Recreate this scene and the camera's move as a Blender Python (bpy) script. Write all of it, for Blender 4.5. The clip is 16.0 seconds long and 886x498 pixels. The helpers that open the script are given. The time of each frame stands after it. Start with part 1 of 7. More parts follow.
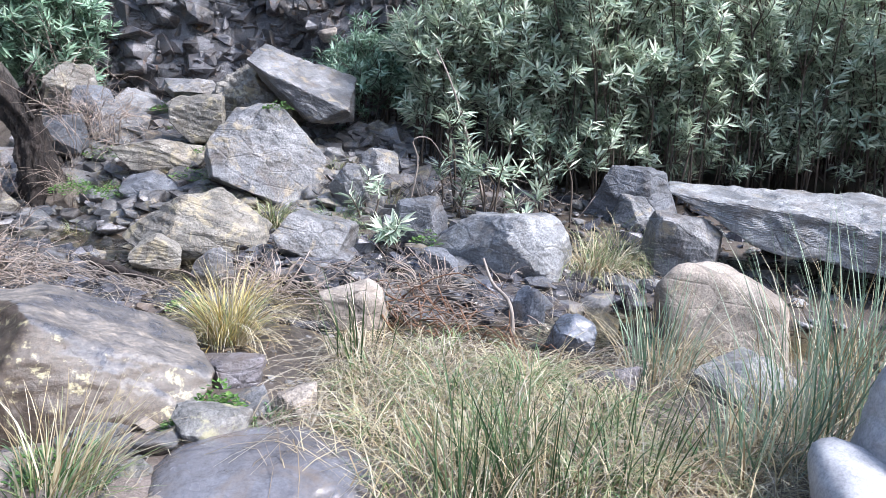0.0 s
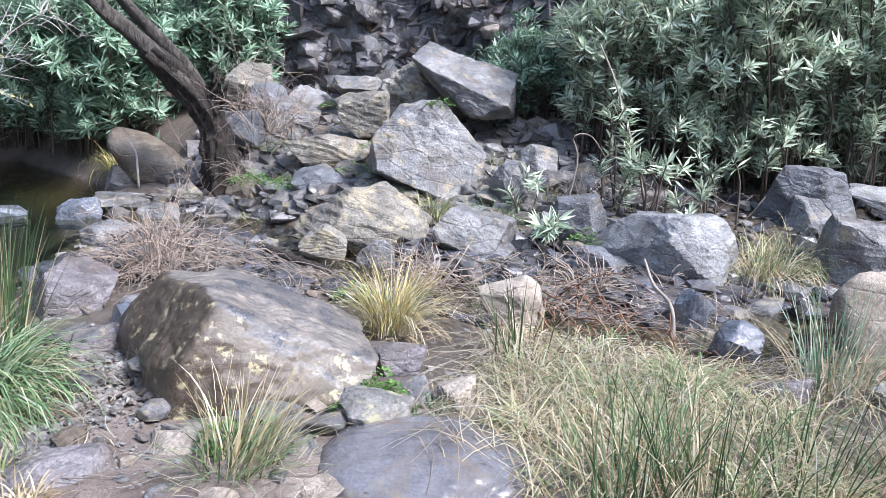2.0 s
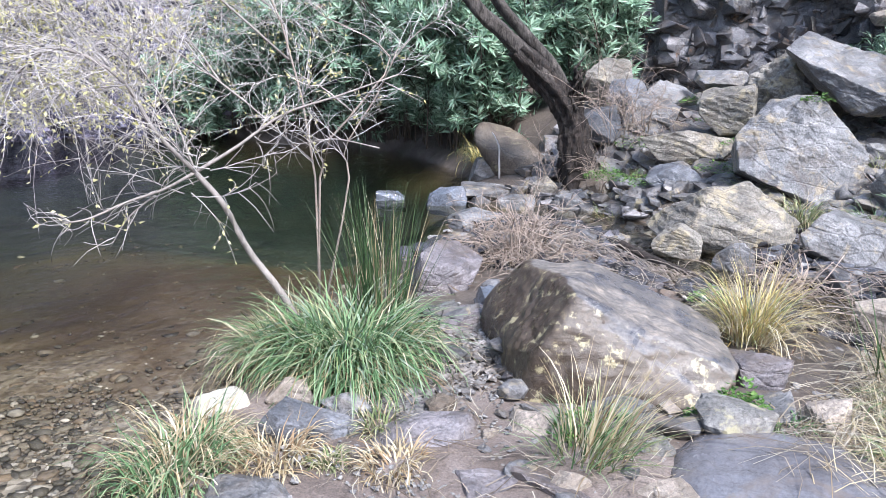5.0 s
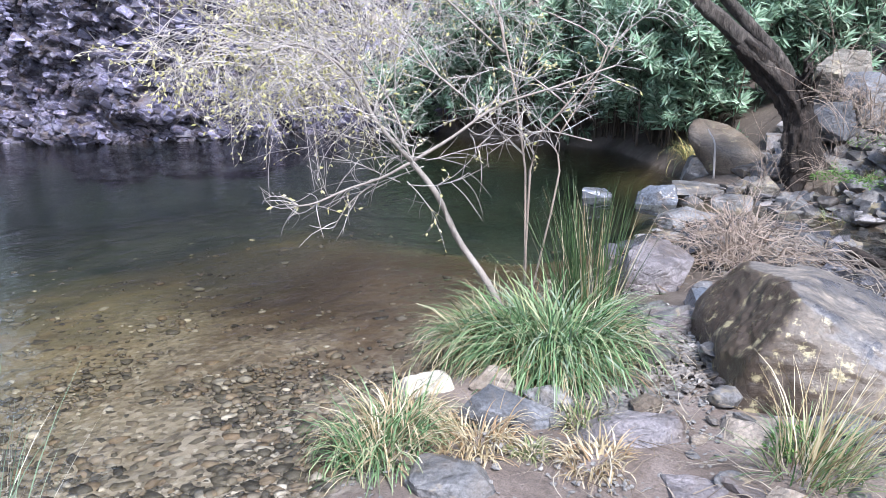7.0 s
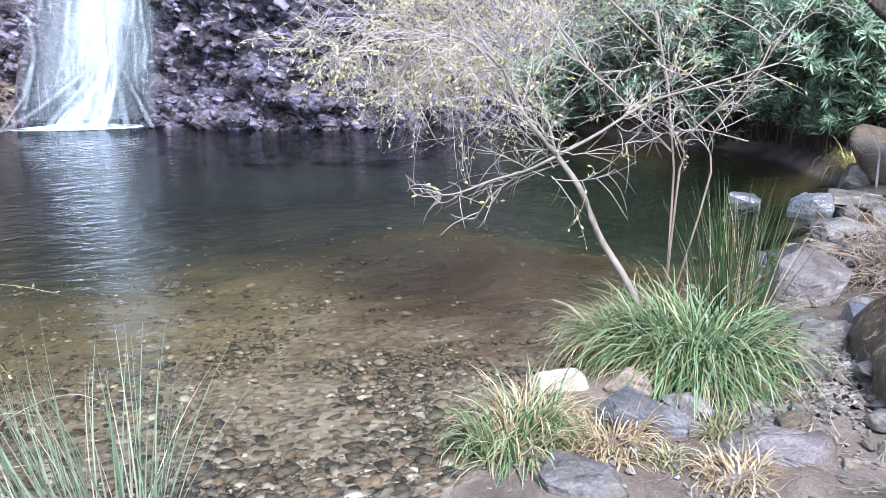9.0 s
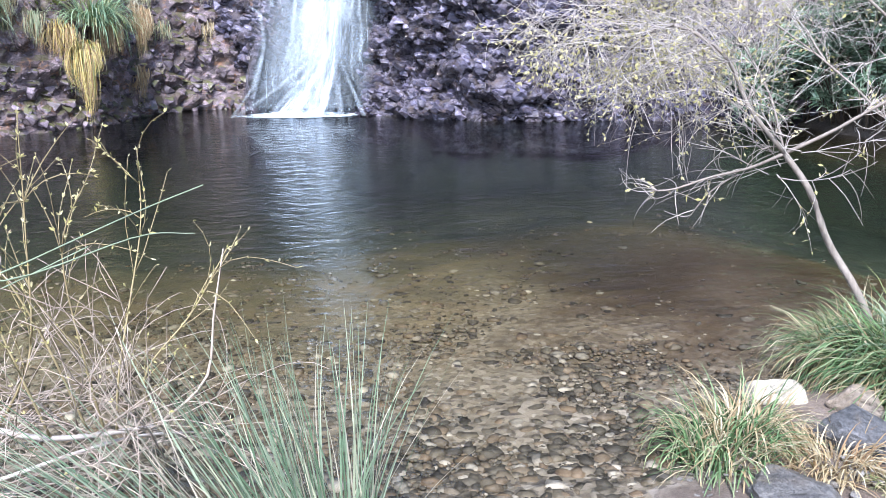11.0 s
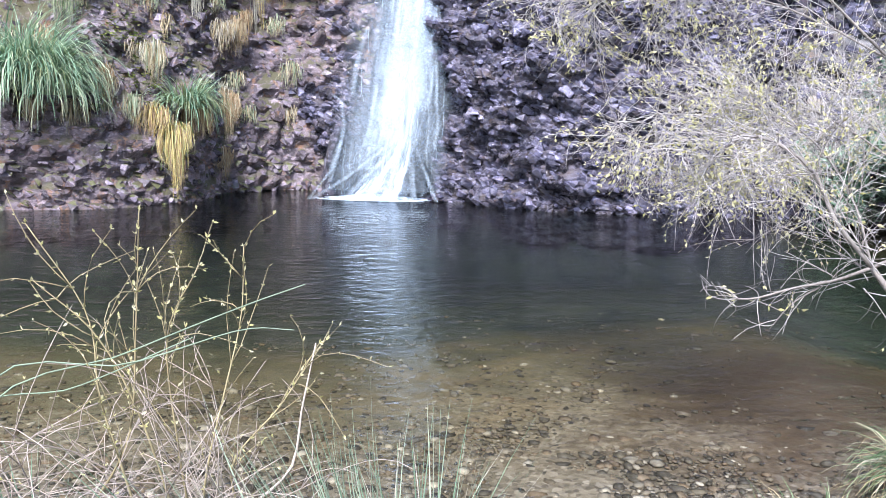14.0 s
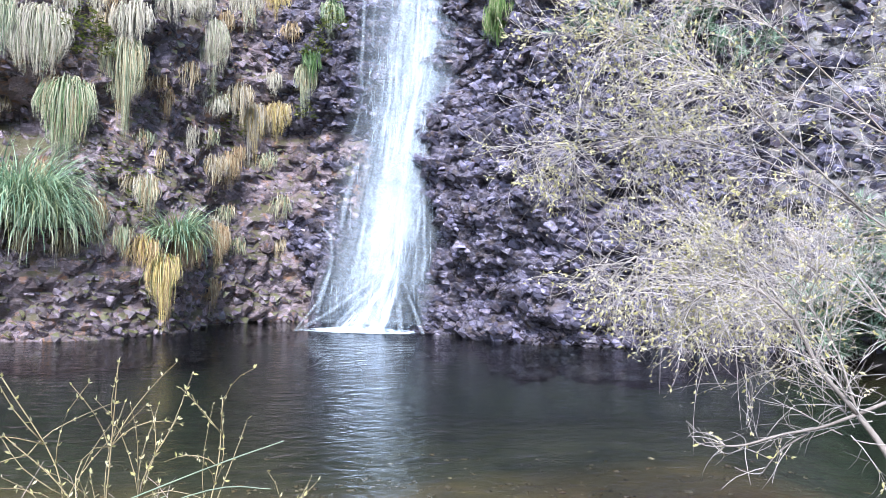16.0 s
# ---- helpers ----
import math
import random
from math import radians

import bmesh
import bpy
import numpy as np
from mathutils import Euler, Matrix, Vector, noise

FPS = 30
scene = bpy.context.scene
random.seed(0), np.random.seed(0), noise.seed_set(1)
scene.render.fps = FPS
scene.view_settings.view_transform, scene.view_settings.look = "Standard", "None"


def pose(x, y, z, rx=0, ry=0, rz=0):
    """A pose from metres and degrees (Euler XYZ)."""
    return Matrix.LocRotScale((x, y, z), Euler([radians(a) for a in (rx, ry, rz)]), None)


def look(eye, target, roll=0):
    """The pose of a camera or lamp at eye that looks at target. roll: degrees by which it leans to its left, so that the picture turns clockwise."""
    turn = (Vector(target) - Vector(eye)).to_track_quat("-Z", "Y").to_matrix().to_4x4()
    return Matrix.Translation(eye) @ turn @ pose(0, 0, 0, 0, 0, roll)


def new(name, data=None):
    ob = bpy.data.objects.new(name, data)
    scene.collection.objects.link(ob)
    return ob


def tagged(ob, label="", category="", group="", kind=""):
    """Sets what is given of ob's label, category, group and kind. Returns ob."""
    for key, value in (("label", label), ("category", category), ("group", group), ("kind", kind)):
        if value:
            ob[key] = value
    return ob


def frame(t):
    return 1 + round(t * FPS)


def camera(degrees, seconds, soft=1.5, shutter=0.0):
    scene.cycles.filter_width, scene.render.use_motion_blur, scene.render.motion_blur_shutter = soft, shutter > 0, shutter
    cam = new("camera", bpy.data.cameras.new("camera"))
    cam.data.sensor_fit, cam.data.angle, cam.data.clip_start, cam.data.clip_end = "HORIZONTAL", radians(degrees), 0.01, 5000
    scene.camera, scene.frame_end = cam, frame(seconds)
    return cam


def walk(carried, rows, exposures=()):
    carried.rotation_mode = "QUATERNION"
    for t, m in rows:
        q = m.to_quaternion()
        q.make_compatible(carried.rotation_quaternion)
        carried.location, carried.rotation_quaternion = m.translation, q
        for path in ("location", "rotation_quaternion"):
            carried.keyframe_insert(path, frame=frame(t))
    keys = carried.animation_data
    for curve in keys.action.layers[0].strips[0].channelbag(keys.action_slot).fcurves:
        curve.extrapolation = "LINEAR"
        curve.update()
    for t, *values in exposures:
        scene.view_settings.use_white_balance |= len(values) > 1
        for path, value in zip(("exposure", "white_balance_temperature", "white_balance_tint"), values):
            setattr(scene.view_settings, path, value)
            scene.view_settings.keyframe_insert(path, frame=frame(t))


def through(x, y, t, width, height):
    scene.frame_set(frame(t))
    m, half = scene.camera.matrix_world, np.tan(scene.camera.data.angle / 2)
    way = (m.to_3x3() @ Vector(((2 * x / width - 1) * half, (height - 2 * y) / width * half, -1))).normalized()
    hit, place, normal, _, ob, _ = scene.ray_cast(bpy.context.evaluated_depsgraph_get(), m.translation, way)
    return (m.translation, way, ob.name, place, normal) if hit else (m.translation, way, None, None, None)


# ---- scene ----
cam = camera(57.01, 16.0, soft=0.6)
PATH = [
    (0.0, pose(-0.0002, -0.0001, 1.5001, 77.148, -2.87, 1.456)),
    (0.5, pose(-0.0115, -0.0077, 1.5034, 76.973, -2.944, 3.923)),
    (1.0, pose(-0.0226, -0.0152, 1.507, 76.718, -2.734, 6.834)),
    (1.5, pose(-0.0338, -0.0228, 1.5104, 76.515, -2.451, 9.595)),
    (2.0, pose(-0.0457, -0.0305, 1.5132, 76.321, -2.243, 12.162)),
    (2.5, pose(-0.0587, -0.0386, 1.5149, 76.148, -1.987, 15.329)),
    (3.0, pose(-0.0737, -0.0473, 1.5157, 75.967, -1.877, 18.61)),
    (3.5, pose(-0.0905, -0.0567, 1.5159, 75.839, -1.894, 21.548)),
    (4.0, pose(-0.1076, -0.0661, 1.5152, 75.701, -1.622, 25.527)),
    (4.5, pose(-0.1235, -0.075, 1.5133, 75.561, -0.978, 30.87)),
    (5.0, pose(-0.1369, -0.0827, 1.5096, 75.499, -0.426, 35.796)),
    (5.2, pose(-0.1413, -0.0853, 1.5075, 75.519, -0.094, 37.789)),
    (7.3, pose(-0.1719, -0.1055, 1.4715, 75.474, 0.445, 51.2)),
    (7.5, pose(-0.1749, -0.1087, 1.4691, 75.475, 0.238, 52.019)),
    (8.0, pose(-0.1835, -0.1174, 1.4641, 75.449, 0.176, 54.387)),
    (8.5, pose(-0.1928, -0.1269, 1.4601, 75.395, -0.01, 56.862)),
    (9.0, pose(-0.202, -0.1381, 1.4572, 75.284, -0.156, 59.479)),
    (9.5, pose(-0.21, -0.1515, 1.4557, 75.086, -0.388, 61.883)),
    (10.0, pose(-0.2158, -0.1681, 1.4557, 74.875, -0.067, 65.601)),
    (10.2, pose(-0.2174, -0.1761, 1.4561, 74.851, 0.134, 67.534)),
    (12.3, pose(-0.2198, -0.2854, 1.4743, 74.518, -0.606, 76.864)),
    (12.5, pose(-0.2188, -0.2927, 1.4779, 74.521, -0.798, 77.205)),
    (13.0, pose(-0.2119, -0.3022, 1.4925, 74.753, -0.919, 77.879)),
    (13.5, pose(-0.2011, -0.3023, 1.5128, 77.179, -0.999, 78.032)),
    (14.0, pose(-0.1925, -0.3003, 1.5329, 80.483, -1.228, 77.987)),
    (14.5, pose(-0.188, -0.2985, 1.5507, 82.672, -1.251, 77.786)),
    (15.0, pose(-0.1849, -0.2952, 1.5684, 84.994, -1.353, 77.626)),
    (15.5, pose(-0.1825, -0.2912, 1.586, 87.348, -1.511, 77.386)),
    (16.0, pose(-0.1797, -0.2875, 1.6036, 89.485, -1.503, 77.154)),
]
walk(cam, PATH)

# world, sun and exposure
world = bpy.data.worlds.new("sky")
scene.world = world
world.use_nodes = True
wn = world.node_tree
sky = wn.nodes.new("ShaderNodeTexSky")
sky.sky_type = "NISHITA"
sky.sun_disc = False
sky.sun_elevation = radians(48)
sky.sun_rotation = radians(140)
sky.dust_density = 0.6
background = wn.nodes["Background"]
background.inputs["Strength"].default_value = 0.138
wn.links.new(sky.outputs[0], background.inputs["Color"])
sun_data = bpy.data.lights.new("sun", "SUN")
sun_data.energy = 2.75
sun_data.angle = radians(16)
sun_data.color = (0.985, 0.965, 1.0)
sun = new("sun", sun_data)
sun.matrix_world = look((11, -1, 18), (-4, 4, 0))
scene.view_settings.exposure = 2.0


# ---- materials ----
def nodes_of(name):
    m = bpy.data.materials.new(name)
    m.use_nodes = True
    t = m.node_tree
    return m, t, t.nodes["Principled BSDF"]


def add(t, kind, **values):
    n = t.nodes.new(kind)
    for k, v in values.items():
        n.inputs[k.replace("_", " ")].default_value = v
    return n


def noise_of(t, vec, scale, detail=6.0, rough=0.6, distort=0.0):
    n = add(t, "ShaderNodeTexNoise", Scale=scale, Detail=detail, Roughness=rough, Distortion=distort)
    t.links.new(vec, n.inputs["Vector"])
    return n.outputs["Fac"]


def ramp(t, fac, *stops):
    r = t.nodes.new("ShaderNodeValToRGB")
    e = r.color_ramp.elements
    while len(e) < len(stops):
        e.new(0.5)
    for s, (p, c) in zip(e, stops):
        s.position = p
        s.color = (*c, 1) if len(c) == 3 else c
    t.links.new(fac, r.inputs["Fac"])
    return r.outputs["Color"]


def mixed(t, fac, a, b, mode="MIX"):
    n = t.nodes.new("ShaderNodeMix")
    n.data_type, n.blend_type = "RGBA", mode
    for socket, v in ((n.inputs[0], fac), (n.inputs[6], a), (n.inputs[7], b)):
        if isinstance(v, (int, float)):
            socket.default_value = v
        elif isinstance(v, tuple):
            socket.default_value = (*v, 1)
        else:
            t.links.new(v, socket)
    return n.outputs[2]


def sums(t, kind, a, b):
    n = t.nodes.new("ShaderNodeMath")
    n.operation = kind
    for socket, v in zip(n.inputs, (a, b)):
        if isinstance(v, (int, float)):
            socket.default_value = v
        else:
            t.links.new(v, socket)
    return n.outputs[0]


def local(t, stretch=(1, 1, 1), spin=(0, 0, 0), shifted=True):
    """Object coordinates in metres, moved by each object's own random number."""
    c = t.nodes.new("ShaderNodeTexCoord").outputs["Object"]
    if shifted:
        info = t.nodes.new("ShaderNodeObjectInfo")
        s = t.nodes.new("ShaderNodeVectorMath")
        s.operation = "SCALE"
        s.inputs[0].default_value = (17, 31, 23)
        t.links.new(info.outputs["Random"], s.inputs["Scale"])
        v = t.nodes.new("ShaderNodeVectorMath")
        t.links.new(c, v.inputs[0])
        t.links.new(s.outputs[0], v.inputs[1])
        c = v.outputs[0]
    m = t.nodes.new("ShaderNodeMapping")
    m.inputs["Scale"].default_value = stretch
    m.inputs["Rotation"].default_value = [radians(a) for a in spin]
    t.links.new(c, m.inputs["Vector"])
    return c, m.outputs[0]


def bumped(t, shader, height, strength, distance):
    b = add(t, "ShaderNodeBump", Strength=strength, Distance=distance)
    t.links.new(height, b.inputs["Height"])
    t.links.new(b.outputs[0], shader.inputs["Normal"])


def rock_material(name, dark, mid, light, lichen=None, amount=0.62, rough=0.7, strata=1.7, spin=(0, 20, 0), shifted=True, size=1.0, moss=None, wet=0.0, bump=0.03, facet_light=0.35, island=0.0, cracks=1.0, specks=0.75):
    m, t, s = nodes_of(name)
    vec, layered = local(t, (1, 1, strata), spin, shifted)
    broad = noise_of(t, vec, 2.3 / size, 5, 0.6, 0.4)
    bands = noise_of(t, layered, 5.0 / size, 8, 0.68, 0.5)
    grain = noise_of(t, vec, 70 / size, 8, 0.8)
    dirt = noise_of(t, vec, 4.1 / size, 7, 0.7, 0.8)
    crack = add(t, "ShaderNodeTexVoronoi", Scale=4.2 / size)
    crack.feature = "DISTANCE_TO_EDGE"
    t.links.new(layered, crack.inputs["Vector"])
    base = ramp(t, bands, (0.28, dark), (0.5, mid), (0.72, light))
    tone = ramp(t, broad, (0.3, tuple(0.72 * c for c in dark)), (0.7, light))
    col = mixed(t, 0.42, base, tone)
    # Random light and dark cells put sky-lit facet contrast into the colour.
    facet = add(t, "ShaderNodeTexVoronoi", Scale=7.0 / size)
    t.links.new(layered, facet.inputs["Vector"])
    pick = t.nodes.new("ShaderNodeSeparateColor")
    t.links.new(facet.outputs["Color"], pick.inputs[0])
    edge = ramp(t, crack.outputs["Distance"], (0.0, (0.22, 0.21, 0.2)), (0.045, (1, 1, 1)))
    gate = ramp(t, noise_of(t, vec, 3.7 / size, 4), (0.54, (0, 0, 0)), (0.64, (1, 1, 1)))
    if cracks:
        col = mixed(t, gate, col, mixed(t, 1.0, col, edge, "MULTIPLY"))
    col = mixed(t, facet_light, col, ramp(t, pick.outputs[0], (0.1, (0.35, 0.35, 0.36)), (0.55, (1, 1, 1)), (0.92, (1.75, 1.72, 1.7))), "MULTIPLY")
    speck = ramp(t, grain, (0.36, (0.22, 0.21, 0.2)), (0.5, (1, 1, 1)), (0.64, (1.7, 1.66, 1.6)))
    col = mixed(t, specks, col, speck, "MULTIPLY")
    col = mixed(t, ramp(t, dirt, (0.5, (0, 0, 0)), (0.68, (0.7, 0.7, 0.7))), col, mixed(t, 0.5, dark, (0.19, 0.14, 0.095)))
    if island:
        geo = t.nodes.new("ShaderNodeNewGeometry")
        col = mixed(t, island, col, ramp(t, geo.outputs["Random Per Island"], (0.0, (0.3, 0.3, 0.32)), (0.5, (0.9, 0.88, 0.88)), (0.85, (1.5, 1.45, 1.5)), (1.0, (2.2, 2.15, 2.2))), "MULTIPLY")
    if lichen:
        patch = noise_of(t, vec, 5.5 / size, 9, 0.75, 0.6)
        col = mixed(t, ramp(t, patch, (amount - 0.03, (0, 0, 0)), (amount + 0.05, (0.85, 0.85, 0.85))), col, lichen)
    if moss:
        geo = t.nodes.new("ShaderNodeNewGeometry")
        up = t.nodes.new("ShaderNodeSeparateXYZ")
        t.links.new(geo.outputs["Normal"], up.inputs[0])
        where = sums(t, "MULTIPLY", noise_of(t, vec, 3.1 / size, 7, 0.7), sums(t, "ADD", up.outputs[2], 0.8))
        col = mixed(t, ramp(t, where, (0.62, (0, 0, 0)), (0.78, (0.9, 0.9, 0.9))), col, moss)
    t.links.new(col, s.inputs["Base Color"])
    gloss = ramp(t, broad, (0.3, (rough - wet,) * 3), (0.65, (rough,) * 3))
    t.links.new(gloss, s.inputs["Roughness"])
    fine = sums(t, "ADD", sums(t, "MULTIPLY", bands, 0.6), sums(t, "MULTIPLY", grain, 0.28))
    edge = ramp(t, crack.outputs["Distance"], (0.0, (0, 0, 0)), (0.06, (1, 1, 1)))
    bumped(t, s, sums(t, "ADD", fine, sums(t, "MULTIPLY", edge, 0.12 * cracks)), 0.9, bump)
    return m


GREY = rock_material("grey_schist", (0.032, 0.034, 0.04), (0.122, 0.126, 0.137), (0.288, 0.284, 0.288), lichen=(0.259, 0.216, 0.151), amount=0.57, rough=0.52, wet=0.2)
PALE = rock_material("pale_schist", (0.075, 0.078, 0.086), (0.184, 0.19, 0.202), (0.311, 0.311, 0.311), lichen=(0.254, 0.219, 0.15), amount=0.63, rough=0.5, wet=0.18)
DARK = rock_material("dark_slate_rock", (0.032, 0.036, 0.043), (0.086, 0.094, 0.112), (0.173, 0.18, 0.202), lichen=(0.302, 0.31, 0.302), amount=0.66, rough=0.55, wet=0.2)
SLATE = rock_material("violet_slate", (0.061, 0.054, 0.059), (0.13, 0.119, 0.13), (0.245, 0.23, 0.248), rough=0.42, wet=0.2, strata=4)
WET = rock_material("wet_blue_stone", (0.043, 0.049, 0.061), (0.09, 0.101, 0.126), (0.173, 0.191, 0.23), rough=0.28, wet=0.18, strata=1.5, bump=0.010, facet_light=0.15)
SMOOTH_WET = rock_material("smooth_wet_stone", (0.075, 0.07, 0.075), (0.115, 0.112, 0.125), (0.17, 0.175, 0.20), lichen=(0.14, 0.12, 0.10), amount=0.6, rough=0.3, wet=0.14, strata=1.2, bump=0.006, facet_light=0.0, cracks=0.0, specks=0.35)
BLACK_WET = rock_material("black_wet_stone", (0.012, 0.012, 0.014), (0.035, 0.036, 0.042), (0.11, 0.115, 0.13), rough=0.3, wet=0.22, strata=3.0, bump=0.012, facet_light=0.5)
BROWN = rock_material("brown_boulder_stone", (0.05, 0.04, 0.032), (0.108, 0.085, 0.068), (0.194, 0.166, 0.137), lichen=(0.317, 0.288, 0.173), amount=0.62, strata=1.6, rough=0.6, wet=0.2)


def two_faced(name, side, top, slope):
    """The boulder's brown sides and paler top, split by surface direction, each with its own pattern."""
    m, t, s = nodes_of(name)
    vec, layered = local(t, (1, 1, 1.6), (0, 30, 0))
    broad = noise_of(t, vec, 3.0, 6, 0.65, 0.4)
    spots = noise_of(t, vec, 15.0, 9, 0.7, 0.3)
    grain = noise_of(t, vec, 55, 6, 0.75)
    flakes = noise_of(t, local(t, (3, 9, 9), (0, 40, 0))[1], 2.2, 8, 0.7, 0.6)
    # Picks the top colours where the normal leans along slope.
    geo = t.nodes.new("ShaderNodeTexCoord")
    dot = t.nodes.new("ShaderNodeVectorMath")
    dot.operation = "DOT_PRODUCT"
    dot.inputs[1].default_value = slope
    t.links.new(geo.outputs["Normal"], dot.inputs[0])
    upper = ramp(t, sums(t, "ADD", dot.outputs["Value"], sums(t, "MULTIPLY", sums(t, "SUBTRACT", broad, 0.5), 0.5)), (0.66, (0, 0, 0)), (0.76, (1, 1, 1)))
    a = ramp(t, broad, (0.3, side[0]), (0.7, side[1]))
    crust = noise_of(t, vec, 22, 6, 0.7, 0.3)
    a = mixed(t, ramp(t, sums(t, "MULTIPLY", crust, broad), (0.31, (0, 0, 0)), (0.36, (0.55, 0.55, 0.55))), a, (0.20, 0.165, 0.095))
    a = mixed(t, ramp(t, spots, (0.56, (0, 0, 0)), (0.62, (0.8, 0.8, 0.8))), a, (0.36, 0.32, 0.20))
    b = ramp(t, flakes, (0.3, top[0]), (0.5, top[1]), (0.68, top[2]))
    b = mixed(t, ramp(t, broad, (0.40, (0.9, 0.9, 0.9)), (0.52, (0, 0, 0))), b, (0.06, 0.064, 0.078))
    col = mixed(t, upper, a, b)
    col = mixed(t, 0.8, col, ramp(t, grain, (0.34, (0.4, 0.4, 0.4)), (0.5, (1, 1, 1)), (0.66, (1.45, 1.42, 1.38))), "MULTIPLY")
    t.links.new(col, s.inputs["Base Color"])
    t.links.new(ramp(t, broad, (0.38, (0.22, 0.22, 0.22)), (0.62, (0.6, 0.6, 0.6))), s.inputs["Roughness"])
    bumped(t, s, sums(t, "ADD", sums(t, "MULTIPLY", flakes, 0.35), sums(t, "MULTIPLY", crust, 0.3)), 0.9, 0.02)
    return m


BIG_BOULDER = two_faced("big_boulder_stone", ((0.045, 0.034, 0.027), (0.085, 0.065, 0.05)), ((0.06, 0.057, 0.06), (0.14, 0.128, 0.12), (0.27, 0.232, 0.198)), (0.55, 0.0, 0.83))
LICHEN = rock_material("lichened_stone", (0.072, 0.072, 0.076), (0.158, 0.158, 0.158), (0.259, 0.252, 0.238), lichen=(0.317, 0.295, 0.194), amount=0.58)
OCHRE = rock_material("ochre_layered_stone", (0.061, 0.058, 0.054), (0.151, 0.14, 0.126), (0.288, 0.27, 0.238), lichen=(0.31, 0.266, 0.18), amount=0.56, strata=2.6, spin=(0, 8, 0))
TAN = rock_material("tan_stone", (0.151, 0.126, 0.104), (0.252, 0.216, 0.187), (0.331, 0.295, 0.259), lichen=(0.374, 0.331, 0.202), amount=0.64, strata=2, bump=0.018)
NEAR = rock_material("smooth_pale_boulder_stone", (0.237, 0.237, 0.25), (0.334, 0.334, 0.351), (0.439, 0.439, 0.456), strata=1.4, bump=0.008, facet_light=0.05, cracks=0.0, specks=0.4)
WHITE = rock_material("cream_stone", (0.318, 0.294, 0.245), (0.44, 0.416, 0.355), (0.514, 0.496, 0.447), strata=1.5, bump=0.012)
CLIFF_FALL = rock_material("wet_purple_cliff", (0.012, 0.011, 0.019), (0.061, 0.055, 0.088), (0.245, 0.238, 0.317), lichen=(0.122, 0.072, 0.054), amount=0.63, rough=0.36, wet=0.22, strata=2.6, spin=(20, 25, 0), shifted=False, size=1.1, bump=0.11, facet_light=0.95)
CLIFF_LEFT = rock_material("mossy_brown_cliff", (0.033, 0.024, 0.031), (0.162, 0.123, 0.149), (0.356, 0.317, 0.38), lichen=(0.297, 0.162, 0.092), amount=0.57, rough=0.6, wet=0.2, strata=2, shifted=False, size=1.2, moss=(0.089, 0.085, 0.043), bump=0.10, facet_light=0.8)
CLIFF_BACK = rock_material("grey_ochre_cliff", (0.014, 0.015, 0.019), (0.079, 0.081, 0.097), (0.245, 0.241, 0.252), lichen=(0.259, 0.166, 0.101), amount=0.61, rough=0.4, wet=0.2, strata=1.0, shifted=False, size=1.15, bump=0.07, facet_light=0.8)


def plant_material(name, colours, rough=0.5, through=0.25, gloss=0.3):
    """Leaf colours picked blade by blade."""
    m, t, s = nodes_of(name)
    geo = t.nodes.new("ShaderNodeNewGeometry")
    steps = [(i / (len(colours) - 1), c) for i, c in enumerate(colours)]
    col = ramp(t, geo.outputs["Random Per Island"], *steps)
    vec, _ = local(t)
    blotch = ramp(t, noise_of(t, vec, 6, 4), (0.3, (0.72, 0.72, 0.72)), (0.7, (1.15, 1.15, 1.1)))
    col = mixed(t, 1.0, col, blotch, "MULTIPLY")
    t.links.new(col, s.inputs["Base Color"])
    s.inputs["Roughness"].default_value = rough
    s.inputs["Specular IOR Level"].default_value = gloss
    soft = t.nodes.new("ShaderNodeBsdfTranslucent")
    t.links.new(col, soft.inputs["Color"])
    blend = t.nodes.new("ShaderNodeMixShader")
    blend.inputs[0].default_value = through
    t.links.new(s.outputs[0], blend.inputs[1])
    t.links.new(soft.outputs[0], blend.inputs[2])
    t.links.new(blend.outputs[0], t.nodes["Material Output"].inputs["Surface"])
    return m


GRASS_GREEN = plant_material("green_grass", [(0.04, 0.08, 0.035), (0.09, 0.18, 0.08), (0.18, 0.29, 0.15), (0.34, 0.38, 0.24)])
GRASS_FRESH = plant_material("fresh_grass", [(0.093, 0.147, 0.053), (0.187, 0.246, 0.105), (0.292, 0.315, 0.175), (0.398, 0.398, 0.269)])
GRASS_DRY = plant_material("dry_grass", [(0.2, 0.143, 0.086), (0.372, 0.3, 0.186), (0.501, 0.437, 0.308), (0.601, 0.558, 0.451)])
GRASS_GOLD = plant_material("golden_grass", [(0.335, 0.239, 0.08), (0.526, 0.415, 0.16), (0.638, 0.542, 0.271), (0.415, 0.399, 0.16)])
GRASS_GREY = plant_material("bleached_grass", [(0.277, 0.262, 0.224), (0.447, 0.424, 0.363), (0.57, 0.547, 0.477), (0.323, 0.354, 0.27)])
GRASS_RUST = plant_material("rusty_grass", [(0.238, 0.157, 0.097), (0.356, 0.246, 0.149), (0.431, 0.335, 0.216), (0.327, 0.282, 0.186)])
HANG_GREEN = plant_material("weathered_green_grass", [(0.194, 0.251, 0.162), (0.322, 0.381, 0.274), (0.444, 0.469, 0.355), (0.564, 0.532, 0.387)], through=0.35)
HANG_GREY = plant_material("grey_hanging_grass", [(0.323, 0.293, 0.264), (0.454, 0.419, 0.382), (0.558, 0.528, 0.469), (0.367, 0.397, 0.308)], through=0.35)
RUSH = plant_material("blue_green_rush", [(0.088, 0.161, 0.101), (0.174, 0.268, 0.187), (0.281, 0.361, 0.281), (0.401, 0.441, 0.335)])
